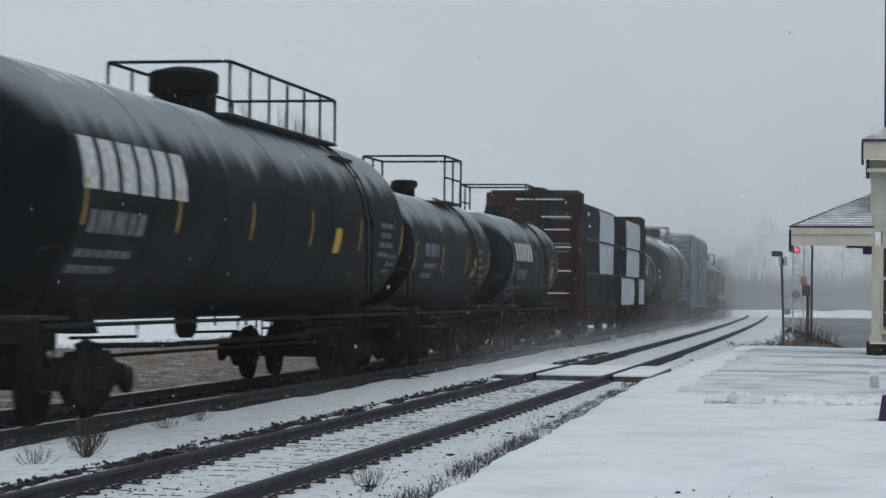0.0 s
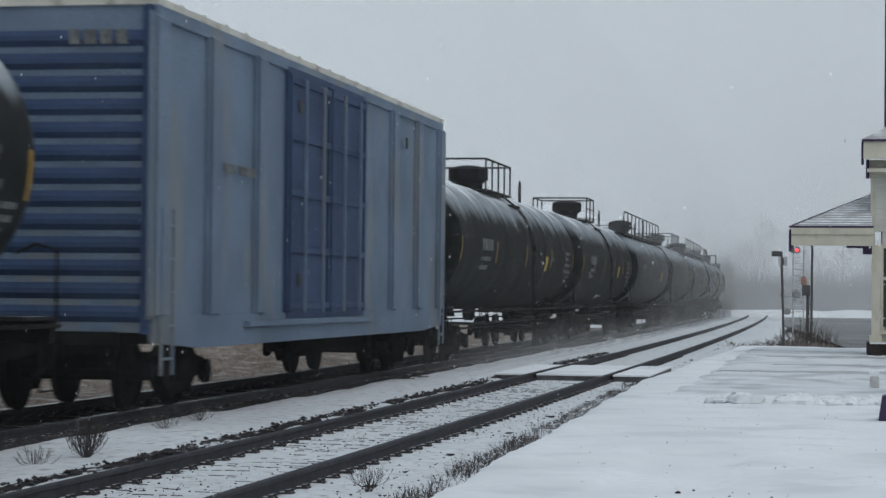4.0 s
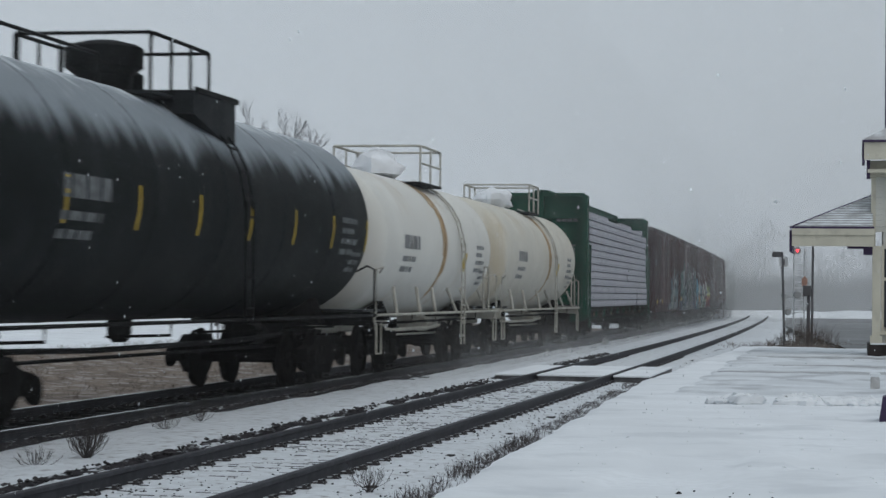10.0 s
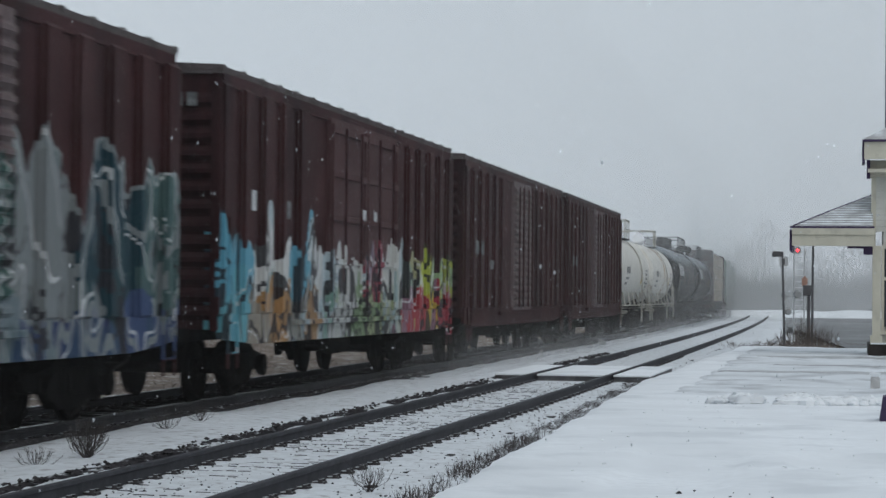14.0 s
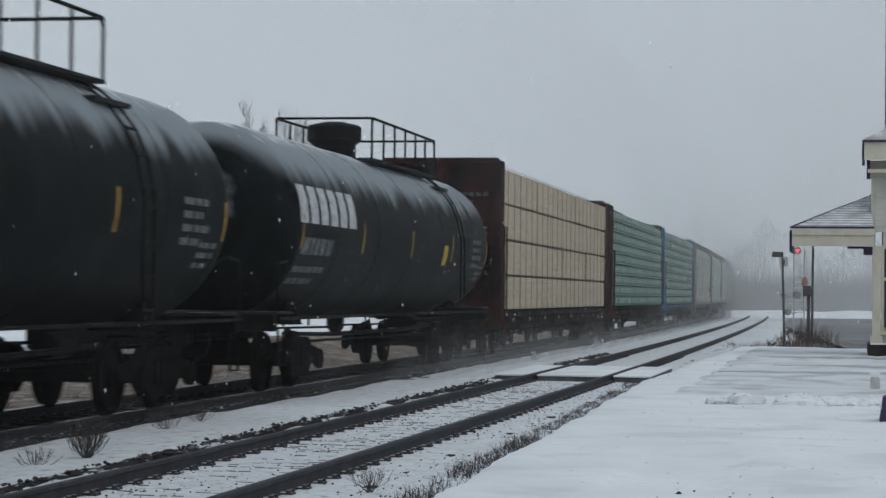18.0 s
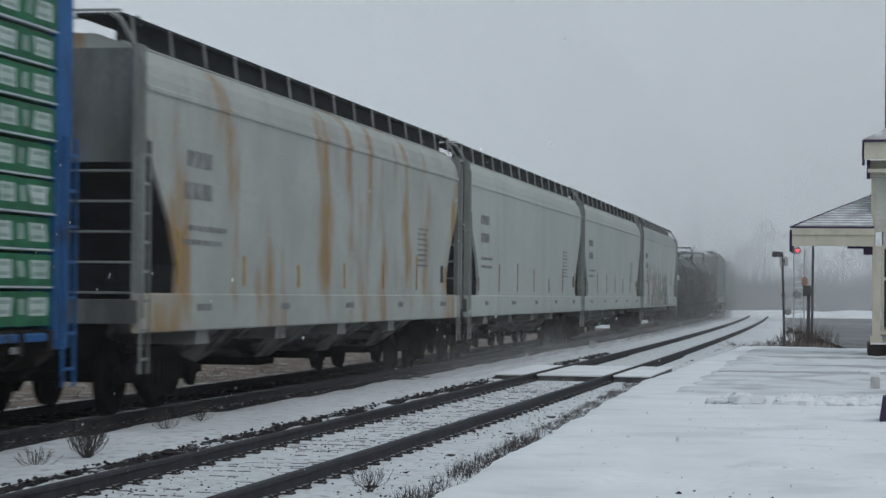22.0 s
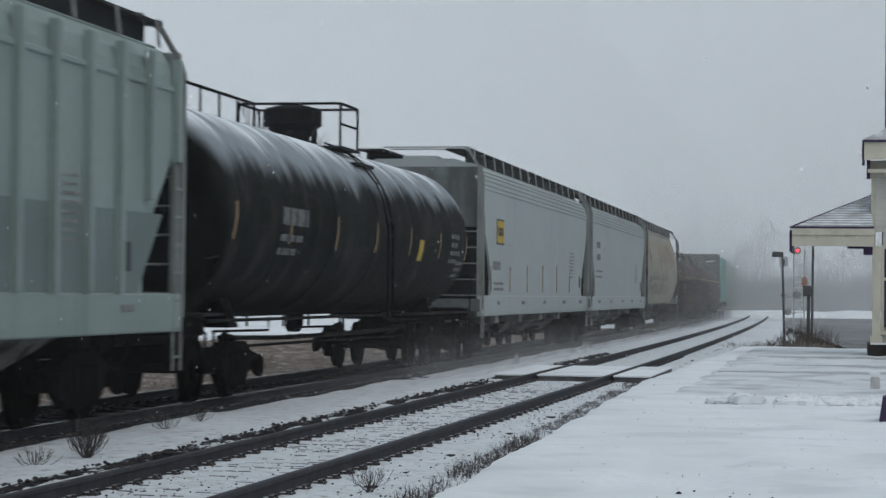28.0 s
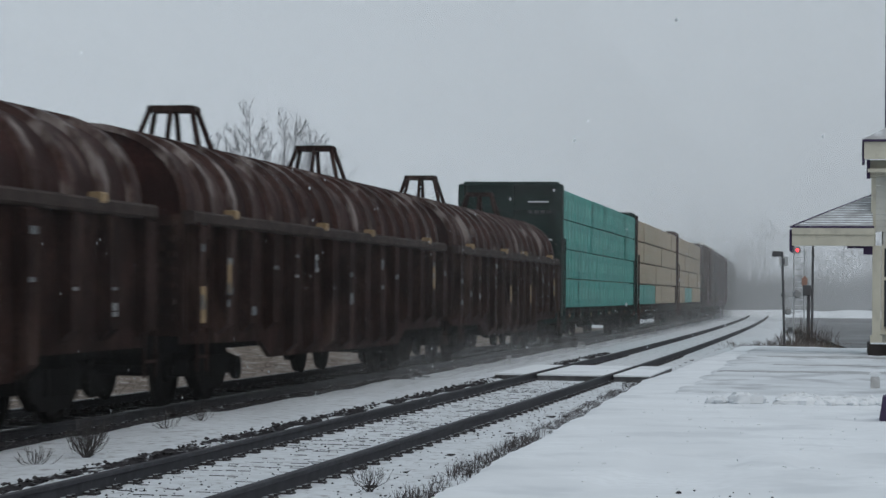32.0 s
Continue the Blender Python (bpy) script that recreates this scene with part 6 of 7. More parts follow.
        for y in (-w, w - .1):
            part("corner_post", G().box(min(sgn * (half - .06), sgn * (half + .09)), max(sgn * (half - .06), sgn * (half + .09)), y, y + .1, zb - .02, height - .16, .02), endm, car)
        ladder(car, sgn * (half - .32), -w - .11, .5, zb + 1.5, side_paint, .44)
        part("centre_sill", G().box(min(sgn * half, sgn * (half - 3)), max(sgn * half, sgn * (half - 3)), -.3, .3, .7, 1.03, .03), TRUCK, car)
    part("underframe", G().box(-half, half, -1.1, 1.1, .86, 1.03), TRUCK, car)
    part("brake_reservoir", G().lathe([(-.45, .02), (-.42, .2), (.42, .2), (.45, .02)], "x", (1.2, -.8, .66), 12), TRUCK, car)
    for x, z, bw, bh, mt in tags:
        part("stencil_bar", G().box(x, x + bw, -w - .115, -w - .103, z, z + bh), mt, car)
    return car


def lumber_car(u0, u1, steel, label, tiers, cols, pack_of, cuts=None, zb=1.15, zt=4.6, seed=0, strap=None, gap=.05, ragged=0.0, seam=None, sill=None, stagger=0.0, ledges=(), cap=None, load_top=None, folds=0.0, chord=.12):
    """A centre-beam flatcar with bulkhead ends, loaded with wrapped or bare lumber packs. pack_of(tier, col) gives a material or None."""
    car, half = new_car("centerbeam_flatcar", label, "flatcar", u0, u1, .35, 2.4, "cars of the freight train")
    rnd = random.Random(seed)
    w = 1.5
    part("deck", G().prism_y([(-half, zb - .04), (half, zb - .04), (half, zb - .22), (half - 3.4, zb - .3), (half - 4.8, zb - .55), (-half + 4.8, zb - .55), (-half + 3.4, zb - .3), (-half, zb - .22)], -.9, .9), DECK_GRIME, car)
    part("floor", G().box(-half, half, -w, w, zb - .12, zb - .04, .01), DECK_GRIME, car)
    n = int(2 * half / .8)
    for k in range(n + 1):
        x = -half + .3 + (2 * half - .6) * k / n
        part("side_stake", G().prism_x([(-w - .04, zb - .05), (-w - .04, zb - .3), (-w + .12, zb - .42), (-.9, zb - .5), (-.9, zb - .05)], x - .07, x + .07), DECK_GRIME if k % 3 else steel, car)
    part("side_sill", G().box(-half, half, -w - .03, -w + .06, zb - .16, zb - .07, .02), sill or DECK_GRIME, car)
    for k in range(7):
        x = -half + 3.6 + (2 * half - 7.2) * k / 6
        part("strap_winch", G().lathe([(-.09, .02), (-.08, .09), (.08, .09), (.09, .02)], "x", (x, -w - .02, zb - .3), 10), DECK_GRIME, car)
    for k in range(8):
        x = -half + 1.4 + (2 * half - 2.8) * k / 7
        part("reflector_strip", G().box(x, x + .2, -w - .05, -w - .042, zb - .27, zb - .2), LETTER_GREY if k % 2 else ORANGE_DULL, car)
    part("brake_pipe", G().tube([(-half + 3.2, -.95, .66), (-half / 3, -1.0, .6), (half / 3, -1.0, .6), (half - 3.2, -.95, .66)], .035, 6), TRUCK, car)
    part("brake_rod", G().tube([(-half + 3.0, -.6, .52), (0, -.62, .46), (half - 3.0, -.6, .52)], .025, 5), TRUCK, car)
    part("brake_cylinder", G().lathe([(-.4, .02), (-.38, .18), (.38, .18), (.4, .02)], "x", (-1.6, -1.0, .62), 12), TRUCK, car)
    part("centre_beam", G().box(-half, half, -.1, .1, zb, zt + .03), steel, car)
    part("top_chord", G().box(-half, half, -.24, .24, zt + .02, zt + chord, .03), steel, car)
    for sgn in (-1, 1):
        x0, x1 = sorted((sgn * (half - .05), sgn * (half + .28)))
        bh = part("bulkhead", G().box(sgn * half - .06, sgn * half + .06, -w + .05, w - .05, .95, zt + .1), steel, car)
        part("bulkhead_post", G().box(min(sgn * (half + .05), sgn * (half + .22)), max(sgn * (half + .05), sgn * (half + .22)), -.08, .08, .95, zt + .1, .02), steel, bh)
        part("bulkhead_horn", G().prism_x([(.3, zt + .1), (.9, zt + .1), (.3, zt + .22)], sgn * half - .05, sgn * half + .05), steel, bh)
        part("bulkhead_horn", G().prism_x([(-.7, zt + .1), (-.1, zt + .1), (-.7, zt + .22)], sgn * half - .05, sgn * half + .05), steel, bh)
        for y in (-w - .02, w - .16):
            part("bulkhead_post", G().box(x0 - .12, x1, y, y + .18, .9, zt + .12, .03), steel, bh)
        for j in range(6):
            z = zb + .1 + (zt - zb + .05) * j / 5
            part("bulkhead_rib", G().box(min(sgn * (half + .05), sgn * (half + .2)), max(sgn * (half + .05), sgn * (half + .2)), -w + .1, w - .1, z - .07, z + .05, .02), steel, bh)
        if sgn < 0:
            for z, a, b in ledges:
                part("snow_ledge", G().box(-half - .22, -half - .06, a, b, z, z + .035, .01), SNOW, bh, "snow caught on a bulkhead rib")
            for z, a, b, m in ((zt - .72, -1.15, -.45, LETTER_DIM), (zt - 1.5, -1.1, -.55, LETTER_GREY), (zt - 1.62, -1.1, -.5, LETTER_GREY), (zt - 1.74, -1.1, -.6, LETTER_GREY)):
                for k in range(4):
                    y = a + (b - a) * k / 4
                    part("stencil_bar", G().box(-half - .066, -half - .061, y, y + (b - a) * .2, z, z + (.13 if m is LETTER_DIM else .05)), m, bh)
        ladder(bh, sgn * (half + .1), -w - .08, .5, zb + 2.0, steel, .34)
    th = ((load_top or zt) - zb) / tiers
    L = 2 * half - .36
    far, wood = G(), G()
    for i in range(tiers):
        edges = list(cuts[i]) if cuts else [-L / 2 + L * c / cols for c in range(cols + 1)]
        if stagger:
            # joints wander from tier to tier, and the upper tiers stop short
            shift = (0, .9, 1.6)[i * 3 // tiers]
            edges = [edges[0]] + [e + shift + rnd.uniform(-.06, .06) for e in edges[1:-1]] + [edges[-1] - stagger * (0, .25, .5)[i * 3 // tiers] - (1.9 if i == tiers - 1 else 0) - rnd.uniform(0, .1)]
        for c in range(len(edges) - 1):
            a, b = edges[c], edges[c + 1]
            z0, z1 = zb + th * i + .004, zb + th * (i + 1) - gap
            if ragged and i == tiers - 1:
                z1 += rnd.uniform(-ragged, ragged * .4)
            far.box(a + .015, b - .015, .12, w - .02, z0, z1, .025)
            m = pack_of(i, c)
            j = rnd.uniform(-.02, .02)
            y0 = -w + .02 + rnd.uniform(-.025, .025)
            sag = rnd.uniform(0, .012)
            pk = G().box(a + .015 + j, b - .02 + j, y0, -.12, z0 + sag, z1, .02)
            if folds:
                # the wrap hangs loose over the face, creased and uneven at its hem
                nx, nz = max(6, int((b - a) / .16)), 5

                def sheet(p, q):
                    x, f = a + .02 + j + (b - a - .045) * p / nx, q / nz
                    crease = noise.noise((x * 3.1, seed + i * 2.3, f * .8)) + .6 * noise.noise((x * 8.0, seed, f * 3 + i))
                    edge = 1 if q in (0, nz) else 0
                    return x, y0 - .012 - folds * (.9 + crease) * (.35 if edge and q else 1), z0 + (z1 - z0 + .004) * f + edge * folds * .6 * noise.noise((x * 4, i, q))

                pk.grid(nx, nz, sheet)
                pk.smooth = True
            part("lumber_pack", pk, m, car)
            n = max(2, int((b - a) / 1.2))
            if i < tiers - 1:
                for q in range(n):
                    x = a + (b - a) * (q + .5) / n
                    wood.box(x - .05, x + .05, y0 + .08, -.12, z1, z1 + gap)
            if cap and i:
                part("wrap_hem", G().box(a + .02, b - .02, y0 - .014 - folds * 1.9, y0 + .03, z0 + sag + .002, z0 + sag + .022), cap, car)
            if seam and i < tiers - 1:
                part("seam_strap", G().box(a + .02, b - .02, y0 - .02 - folds * 1.6, y0 + .1, z1 - .02 + rnd.uniform(-.02, .01), z1 + .035, .01), seam, car)
    part("far_side_load", far, pack_of(0, 0), car)
    tagged(part("dunnage", wood, DECK_GRIME if tiers > 5 else PINE_OLD, car), kind="stuff")
    if strap:
        ns = int(L / strap[0])
        for k in range(ns):
            x = -L / 2 + (k + .5) * L / ns
            part("load_strap", G().tube([(x, -.15, zt + .14), (x, -w + .0, zt + .01), (x, -w - .012, zt - .1), (x, -w - .012, zb - .1)], strap[1], 4), strap[2], car)
    return car


def hopper_car(u0, u1, top, paint, label, ribs=False, sill_paint=None, lower=None, bays=3, marks=LETTER_GREY, marks_z=((3.1, 3), (2.7, 3), (2.3, 4), (2.12, 4)), seed=0, end_paint=None, stripes=AMBER, emblem_at=None, curved=False, beaded=True, tags=()):
    car, half = new_car("covered_hopper", label, "hopper car", u0, u1, .3, 2.0, "cars of the freight train")
    w = 1.55
    sp = sill_paint or paint
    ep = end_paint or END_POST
    zs = 1.3
    cut = 1.35
    roof_prof = [(-w, top - .6), (-w + .015, top - .44), (-w + .06, top - .28), (-w + .19, top - .1), (-.9, top + .06), (.9, top + .06), (w - .19, top - .1), (w - .06, top - .28), (w - .015, top - .44), (w, top - .6)]
    if curved:
        # barrel-sided body: one bulging cross-section from end to end
        n = 12
        flank_y = [1.06 + .51 * math.sin(math.pi * (.12 + .8 * k / n)) for k in range(n + 1)]
        zz = [zs - .12 + (top - .12 - zs + .12) * k / n for k in range(n + 1)]
        ring = [(-y, z) for y, z in zip(flank_y, zz)] + [(y, z) for y, z in reversed(list(zip(flank_y, zz)))]
        g = G().prism_x(ring[::-1], -half + .4, half - .4)
        g.smooth = True
        body = part("body", g, paint, car, "barrel-sided beige body")
        for sgn in (-1, 1):
            part("end_sheet", G().prism_x([(y * .97, .03 + z * .985) for y, z in ring[::-1]], *sorted((sgn * (half - .4), sgn * (half - .36)))), END_BEIGE, body, "beige end sheet with its shade painted in")
        roof_prof = [(-1.24, top - .14), (-1.1, top - .02), (-.8, top + .06), (.8, top + .06), (1.1, top - .02), (1.24, top - .14)]
    else:
        side = [(-half, top - .58), (-half, 3.4), (-half + .3, 3.0), (-half + .95, 2.35), (-half + 1.25, 1.85), (-half + 1.2, zs + .2), (half - 1.2, zs + .2), (half - 1.25, 1.85), (half - .95, 2.35), (half - .3, 3.0), (half, 3.4), (half, top - .58)]
        # recess shade put into the colour: inner body near-black behind the end cutouts
        body = part("body", G().prism_y(side, -w + .05, w - .05), GRATING_SHADE, car, "inner slope sheets coloured dark for the recess's shade")
    for sgn in (-1, 1) if not curved else ():
        y0, y1 = sorted((sgn * (w - .06), sgn * w))
        n = 10
        part("side_sheet", G().prism_y(side, y0, y1), paint, body)
        if lower:
            cutp = [(-half + .5, 2.45), (-half + cut + .05, zs + .2), (half - cut - .05, zs + .2), (half - .5, 2.45)]
            part("lower_band", G().prism_y(cutp, *sorted((sgn * (w - .02), sgn * (w + .004)))), lower, body)
        part("side_sill", G().box(-half - .25, half + .25, *sorted((sgn * (w - .08), sgn * (w + .03))), zs - .27, zs + .2, .02), sp, car)
        part("top_rail", G().box(-half, half, *sorted((sgn * (w - .05), sgn * (w + .03))), top - .63, top - .55, .02), paint, car)
        for y, z in ((w - .01, top - .6), (w - .3, top - .05)) if not beaded else ((w - .008, top - .5), (w - .025, top - .39), (w - .055, top - .28), (w - .12, top - .18), (w - .3, top - .05)):
            part("roof_bead", G().prism_x([(sgn * (y - .03), z - .035), (sgn * (y + .022), z - .022), (sgn * (y + .03), z), (sgn * (y + .01), z + .02), (sgn * (y - .04), z + .03)], -half, half), paint, car)
        if ribs:
            nr = int(2 * half / 1.02)
            for k in range(nr + 1):
                x = -half + .1 + (2 * half - .2) * k / nr
                zl = zs + .2 if -half + cut < x < half - cut else (2.6 if abs(x) < half - .4 else 3.1)
                part("side_rib", G().box(x - .06, x + .06, *sorted((sgn * (w - .01), sgn * (w + .1))), zl, top - .22, .015), paint, body)
    roof = part("roof", G().prism_x(roof_prof, -half - .02, half + .02), paint, car)
    # running boards on brackets, and the hatch coaming between them
    part("hatch_coaming", G().box(-half + .5, half - .5, -.4, .4, top + .05, top + .16, .02), paint, roof)
    for sgn in (-1, 1):
        part("running_board", G().box(-half - .2, half + .2, *sorted((sgn * .72, sgn * 1.3)), top + .24, top + .28), GRATING_SHADE, roof)
        nb = int(2 * half / 1.4)
        for k in range(nb + 1):
            x = -half + .1 + (2 * half - .2) * k / nb
            part("board_bracket", G().prism_x([(sgn * 1.3, top + .26), (sgn * 1.335, top + .26), (sgn * 1.375, top - .06), (sgn * 1.34, top - .06)], x - .014, x + .014), PALE_STEEL, roof)
        # dark strip added to paint the shaded gap under the running board
        part("board_gap_backing", G().box(-half + .1, half - .1, *sorted((sgn * 1.12, sgn * 1.16)), top - .02, top + .24), GRATING_SHADE, roof)
    for sgn in (-1, 1):
        # slope sheet with recess shade in its colour, end frames, ladders and end platform
        xs = [sgn * (half - 3.0), sgn * (half - .1)]
        part("slope_sheet", G().prism_y([(xs[0], zs - .1), (xs[1], 3.2), (xs[1], 3.32), (xs[0], zs + .05)], -1.0 if curved else -w + .1, 1.0 if curved else w - .1), GRATING_SHADE, car)
        for y in (-w - .01, w - .11):
            part("end_post", G().box(min(sgn * (half + .05), sgn * (half + .24)), max(sgn * (half + .05), sgn * (half + .16)), y, y + .1, zs - .1, top - .1, .02), ep, car)
        if not curved:
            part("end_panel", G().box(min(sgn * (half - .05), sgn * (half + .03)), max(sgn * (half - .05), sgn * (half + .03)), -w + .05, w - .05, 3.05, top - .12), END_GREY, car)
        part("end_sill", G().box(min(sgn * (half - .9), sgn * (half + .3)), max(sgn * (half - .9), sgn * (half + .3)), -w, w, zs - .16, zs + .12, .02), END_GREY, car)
        ladder(car, sgn * (half + .06), -w - .02, .55, 3.3, ep, .3)
        for k in range(5):
            part("end_rung", G().tube([(sgn * (half + .1), -w + .05, 1.5 + k * .36), (sgn * (half + .1), w - .05, 1.5 + k * .36)], .016, 5), ep, car)
        gx = sgn * (half + .2)
        part("roof_grab", G().tube([(gx, -w - .03, zs - .1), (gx, -w - .03, top - .36), (gx, -w + .02, top - .22), (gx, -1.28, top + .2), (gx, -1.16, top + .27)], .036, 6), ep, car)
        for x, z in ((half + .2, top + .31), (half - .5, top + .31)):
            part("roof_grab", G().tube([(sgn * x, -1.28, top + .2), (sgn * x, -1.28, z), (sgn * x, .7, z), (sgn * x, .7, top + .2)], .016, 5), ep, car)
        part("centre_sill", G().box(min(sgn * (half + .3), sgn * (half - 3)), max(sgn * (half + .3), sgn * (half - 3)), -.3, .3, .7, 1.12, .03), TRUCK, car)
    bw = (2 * half - 5.0) / bays
    for b in range(bays):
        xc = -half + 2.5 + bw * (b + .5)
        yb = 1.15 if curved else 1.4
        ch = part("hopper_bay", G().add([(xc - bw / 2, -yb, zs - .1), (xc + bw / 2, -yb, zs - .1), (xc + bw / 2, yb, zs - .1), (xc - bw / 2, yb, zs - .1), (xc - .4, -.65, .5), (xc + .4, -.65, .5), (xc + .4, .65, .5), (xc - .4, .65, .5)],
                                        [(0, 1, 5, 4), (1, 2, 6, 5), (2, 3, 7, 6), (3, 0, 4, 7), (4, 5, 6, 7), (3, 2, 1, 0)]), CHUTE, car, "sloping discharge bay")
        part("gate", G().box(xc - .5, xc + .5, -.75, .75, .4, .52, .02), TRUCK, ch)
        part("partition", G().prism_y([(xc - bw / 2 - .16, zs), (xc - bw / 2 + .16, zs), (xc - bw / 2 + .3, .85), (xc - bw / 2 - .3, .85)], -1.05 if curved else -w + .05, 1.05 if curved else w - .05), GRATING_SHADE if curved else CHUTE_PALE, car)
    # markings
    def tag(x, z, bwid, bh, m):
        part("stencil_bar", G().box(x, x + bwid, -w - .012, -w - .002, z, z + bh), m, car)
    rnd = random.Random(seed)
    for z, n in marks_z:
        x = -half + 1.5 + rnd.uniform(0, .2)
        for k in range(n):
            bwid = rnd.uniform(.25, .4)
            tag(x, z, bwid, .2 if n == 3 else .06, marks)
            x += bwid + .08
    for k in range(8 if not curved else 0):
        tag(half - 4.2 + rnd.uniform(-.05, .05), 2.75 - k * .1, rnd.uniform(.75, 1.0), .035, LETTER_GREY)
    tag(half - 1.9, 1.75, .26, .34, LETTER_DARK)
    if stripes:
        for k in range(7):
            x = -half + 1.2 + (2 * half - 2.6) * k / 6
            tag(x, zs + .3, .08, rnd.uniform(.3, .75), stripes)
    for k in range(5 if not curved else 0):
        x = -half + 2 + (2 * half - 4) * k / 4
        part("stencil_bar", G().box(x, x + rnd.uniform(.3, .7), -w - .042, -w - .031, zs - .02, zs + .07), marks, car)
    for x, z, tw, h_, m in tags:
        tag(x, z, tw, h_, m)
    if emblem_at:
        x, z, s, m = emblem_at
        tag(x - .04, z - .04, s + .08, .6, LETTER_DARK)
        part("emblem_block", G().box(x, x + s, -w - .018, -w - .013, z, z + .52), m, car)
        for k in range(4):
            part("emblem_block", G().box(x + .12 + .2 * k, x + .26 + .2 * k, -w - .023, -w - .019, z + .16, z + .36), LETTER_DARK, car)
    return car


def coil_car(u0, u1, label, paint=None, cover=None, seed=0):
    """A ribbed gondola with arched covers, hoops and lifting frames on top."""
    car, half = new_car("coil_gondola", label, "gondola", u0, u1, .35, 2.2, "cars of the freight train")
    paint, cover = paint or COIL_BROWN, cover or COIL_COVER
    w, zb, zt = 1.42, .95, 2.5
    rnd = random.Random(seed)
    body = part("body", G().box(-half, half, -w, w, zb, zt), paint, car)
    for sgn in (-1, 1):
        n = 14
        for k in range(n + 1):
            x = -half + .3 + (2 * half - .6) * k / n
            low = zb - .02 if abs(x) > half - 3.9 else .6
            part("side_rib", G().prism_x([(sgn * (w - .01), low), (sgn * (w + .17), low + .16), (sgn * (w + .17), zt - .16), (sgn * (w - .01), zt - .06)], x - .15, x + .15), paint, body)
        y0, y1 = sorted((sgn * (w - .05), sgn * (w + .14)))
        part("top_chord", G().box(-half, half, y0, y1, zt - .12, zt + .05, .03), EDGE_RUST, car)
        part("side_sill", G().prism_y([(-half, zb + .1), (half, zb + .1), (half, zb - .1), (half - 3.6, zb - .12), (half - 4.2, .58), (-half + 4.2, .58), (-half + 3.6, zb - .12), (-half, zb - .1)], *sorted((sgn * (w - .06), sgn * (w + .02)))), paint, car)
    n = 2
    lc = (2 * half - .3) / n
    for c in range(n):
        x0, x1 = -half + .15 + lc * c, -half + .15 + lc * (c + 1) - .08
        def prof(k, grow=0.0):
            a = math.pi * k / 16
            return (-math.cos(a) * (w - .08 + grow), zt - .02 + math.sin(a) ** .85 * (1.12 + grow))
        g = G().prism_x([prof(k) for k in range(17)][::-1], x0, x1)
        g.smooth = True
        cv = part("cover", g, cover, car, "arched sheet-steel coil cover streaked with rust")
        m = 8
        for k in range(m + 1):
            x = x0 + .1 + (x1 - x0 - .2) * k / m
            hoop = G()
            vs = []
            for q in range(17):
                y, z = prof(q)
                y2, z2 = prof(q, .085)
                vs += [(x - .17, y, z), (x - .12, y2, z2), (x + .12, y2, z2), (x + .17, y, z)]
            hoop.add(vs, [(4 * q + i, 4 * q + i + 1, 4 * q + i + 5, 4 * q + i + 4) for q in range(16) for i in range(3)])
            part("hoop", hoop, HOOP_RUST_LIT, cv)
        xm = (x0 + x1) / 2 - .45
        top = zt + 1.12
        fr = part("lifting_frame", G().box(xm - .16, xm + .16, -.36, .36, top + .5, top + .6, .03), paint, car)
        for sx in (-1, 1):
            for sy in (-1, 0, 1):
                part("frame_leg", G().tube([(xm + sx * .34, sy * .5, top - .08), (xm + sx * .13, sy * .32, top + .54)], .042, 5), paint, fr)
        for k in range(2):
            xx = x0 + lc * (.2 + .6 * k)
            part("lift_bracket", G().box(xx - .1, xx + .1, -w - .16, -w - .0, zt + .0, zt + .12, .02), ORANGE_DULL, cv)
    for sgn in (-1, 1):
        for k in range(7):
            z = zb + .2 + k * .2
            part("end_rib", G().box(min(sgn * half, sgn * (half + .1)), max(sgn * half, sgn * (half + .1)), -w + .1, w - .1, z, z + .08, .02), paint, body)
        ladder(car, sgn * (half - .3), -w - .16, .5, zt - .1, paint, .42)
    part("underframe", G().box(-half, half, -1.0, 1.0, .72, .96), TRUCK, car)
    for k in range(30):
        x = -half + .3 + (2 * half - .6) * rnd.randrange(15) / 14 - .12
        z = rnd.uniform(1.2, 2.15)
        tall = k % 10 == 0
        part("stencil_bar", G().box(x, x + rnd.uniform(.12, .24), -w - .178, -w - .171, z - (.35 if tall else 0), z + rnd.uniform(.03, .12)), ORANGE_DULL if tall else LETTER_GREY if k % 6 == 1 else LETTER_DIM, car)
    return car
# ---------------------------------------------------------------- the cars in order, front of the train first (places in metres along the train)
tank_car(22.0, 40.0, 3.07, 4.2, BLACK, "long black tank car with white block lettering and railed top platform", (-0.9, 5.6), 1.05, logo=(3.9, .58), logo_pos=.028, seed=1, n_strips=6)
tank_car(41.6, 51.7, 2.5, 3.67, BLACK, "short black tank car with yellow placard", (0.3, 2.4), 1.0, seed=2, small=True, dome_x=.9, placard=.74, n_strips=4)
tank_car(54.6, 64.5, 2.5, 3.67, BLACK, "short black tank car with white block lettering", (-0.2, 1.5), 1.0, logo=(3.1, .46), logo_pos=.1, seed=3, small=True, dome_x=.9, n_strips=3, placard=.8)


C3_CUTS = [[-11.1, -8.4, -4.6, -1.6, 1.2, 6.55, 8.7, 11.1], [-11.1, -6.65, -1.4, 3.1, 8.75, 11.1], [-11.1, -6.65, -1.4, 3.1, 8.75, 11.1]]
C3_WHITE = [(4, 6), (1, 3), (1, 3)]
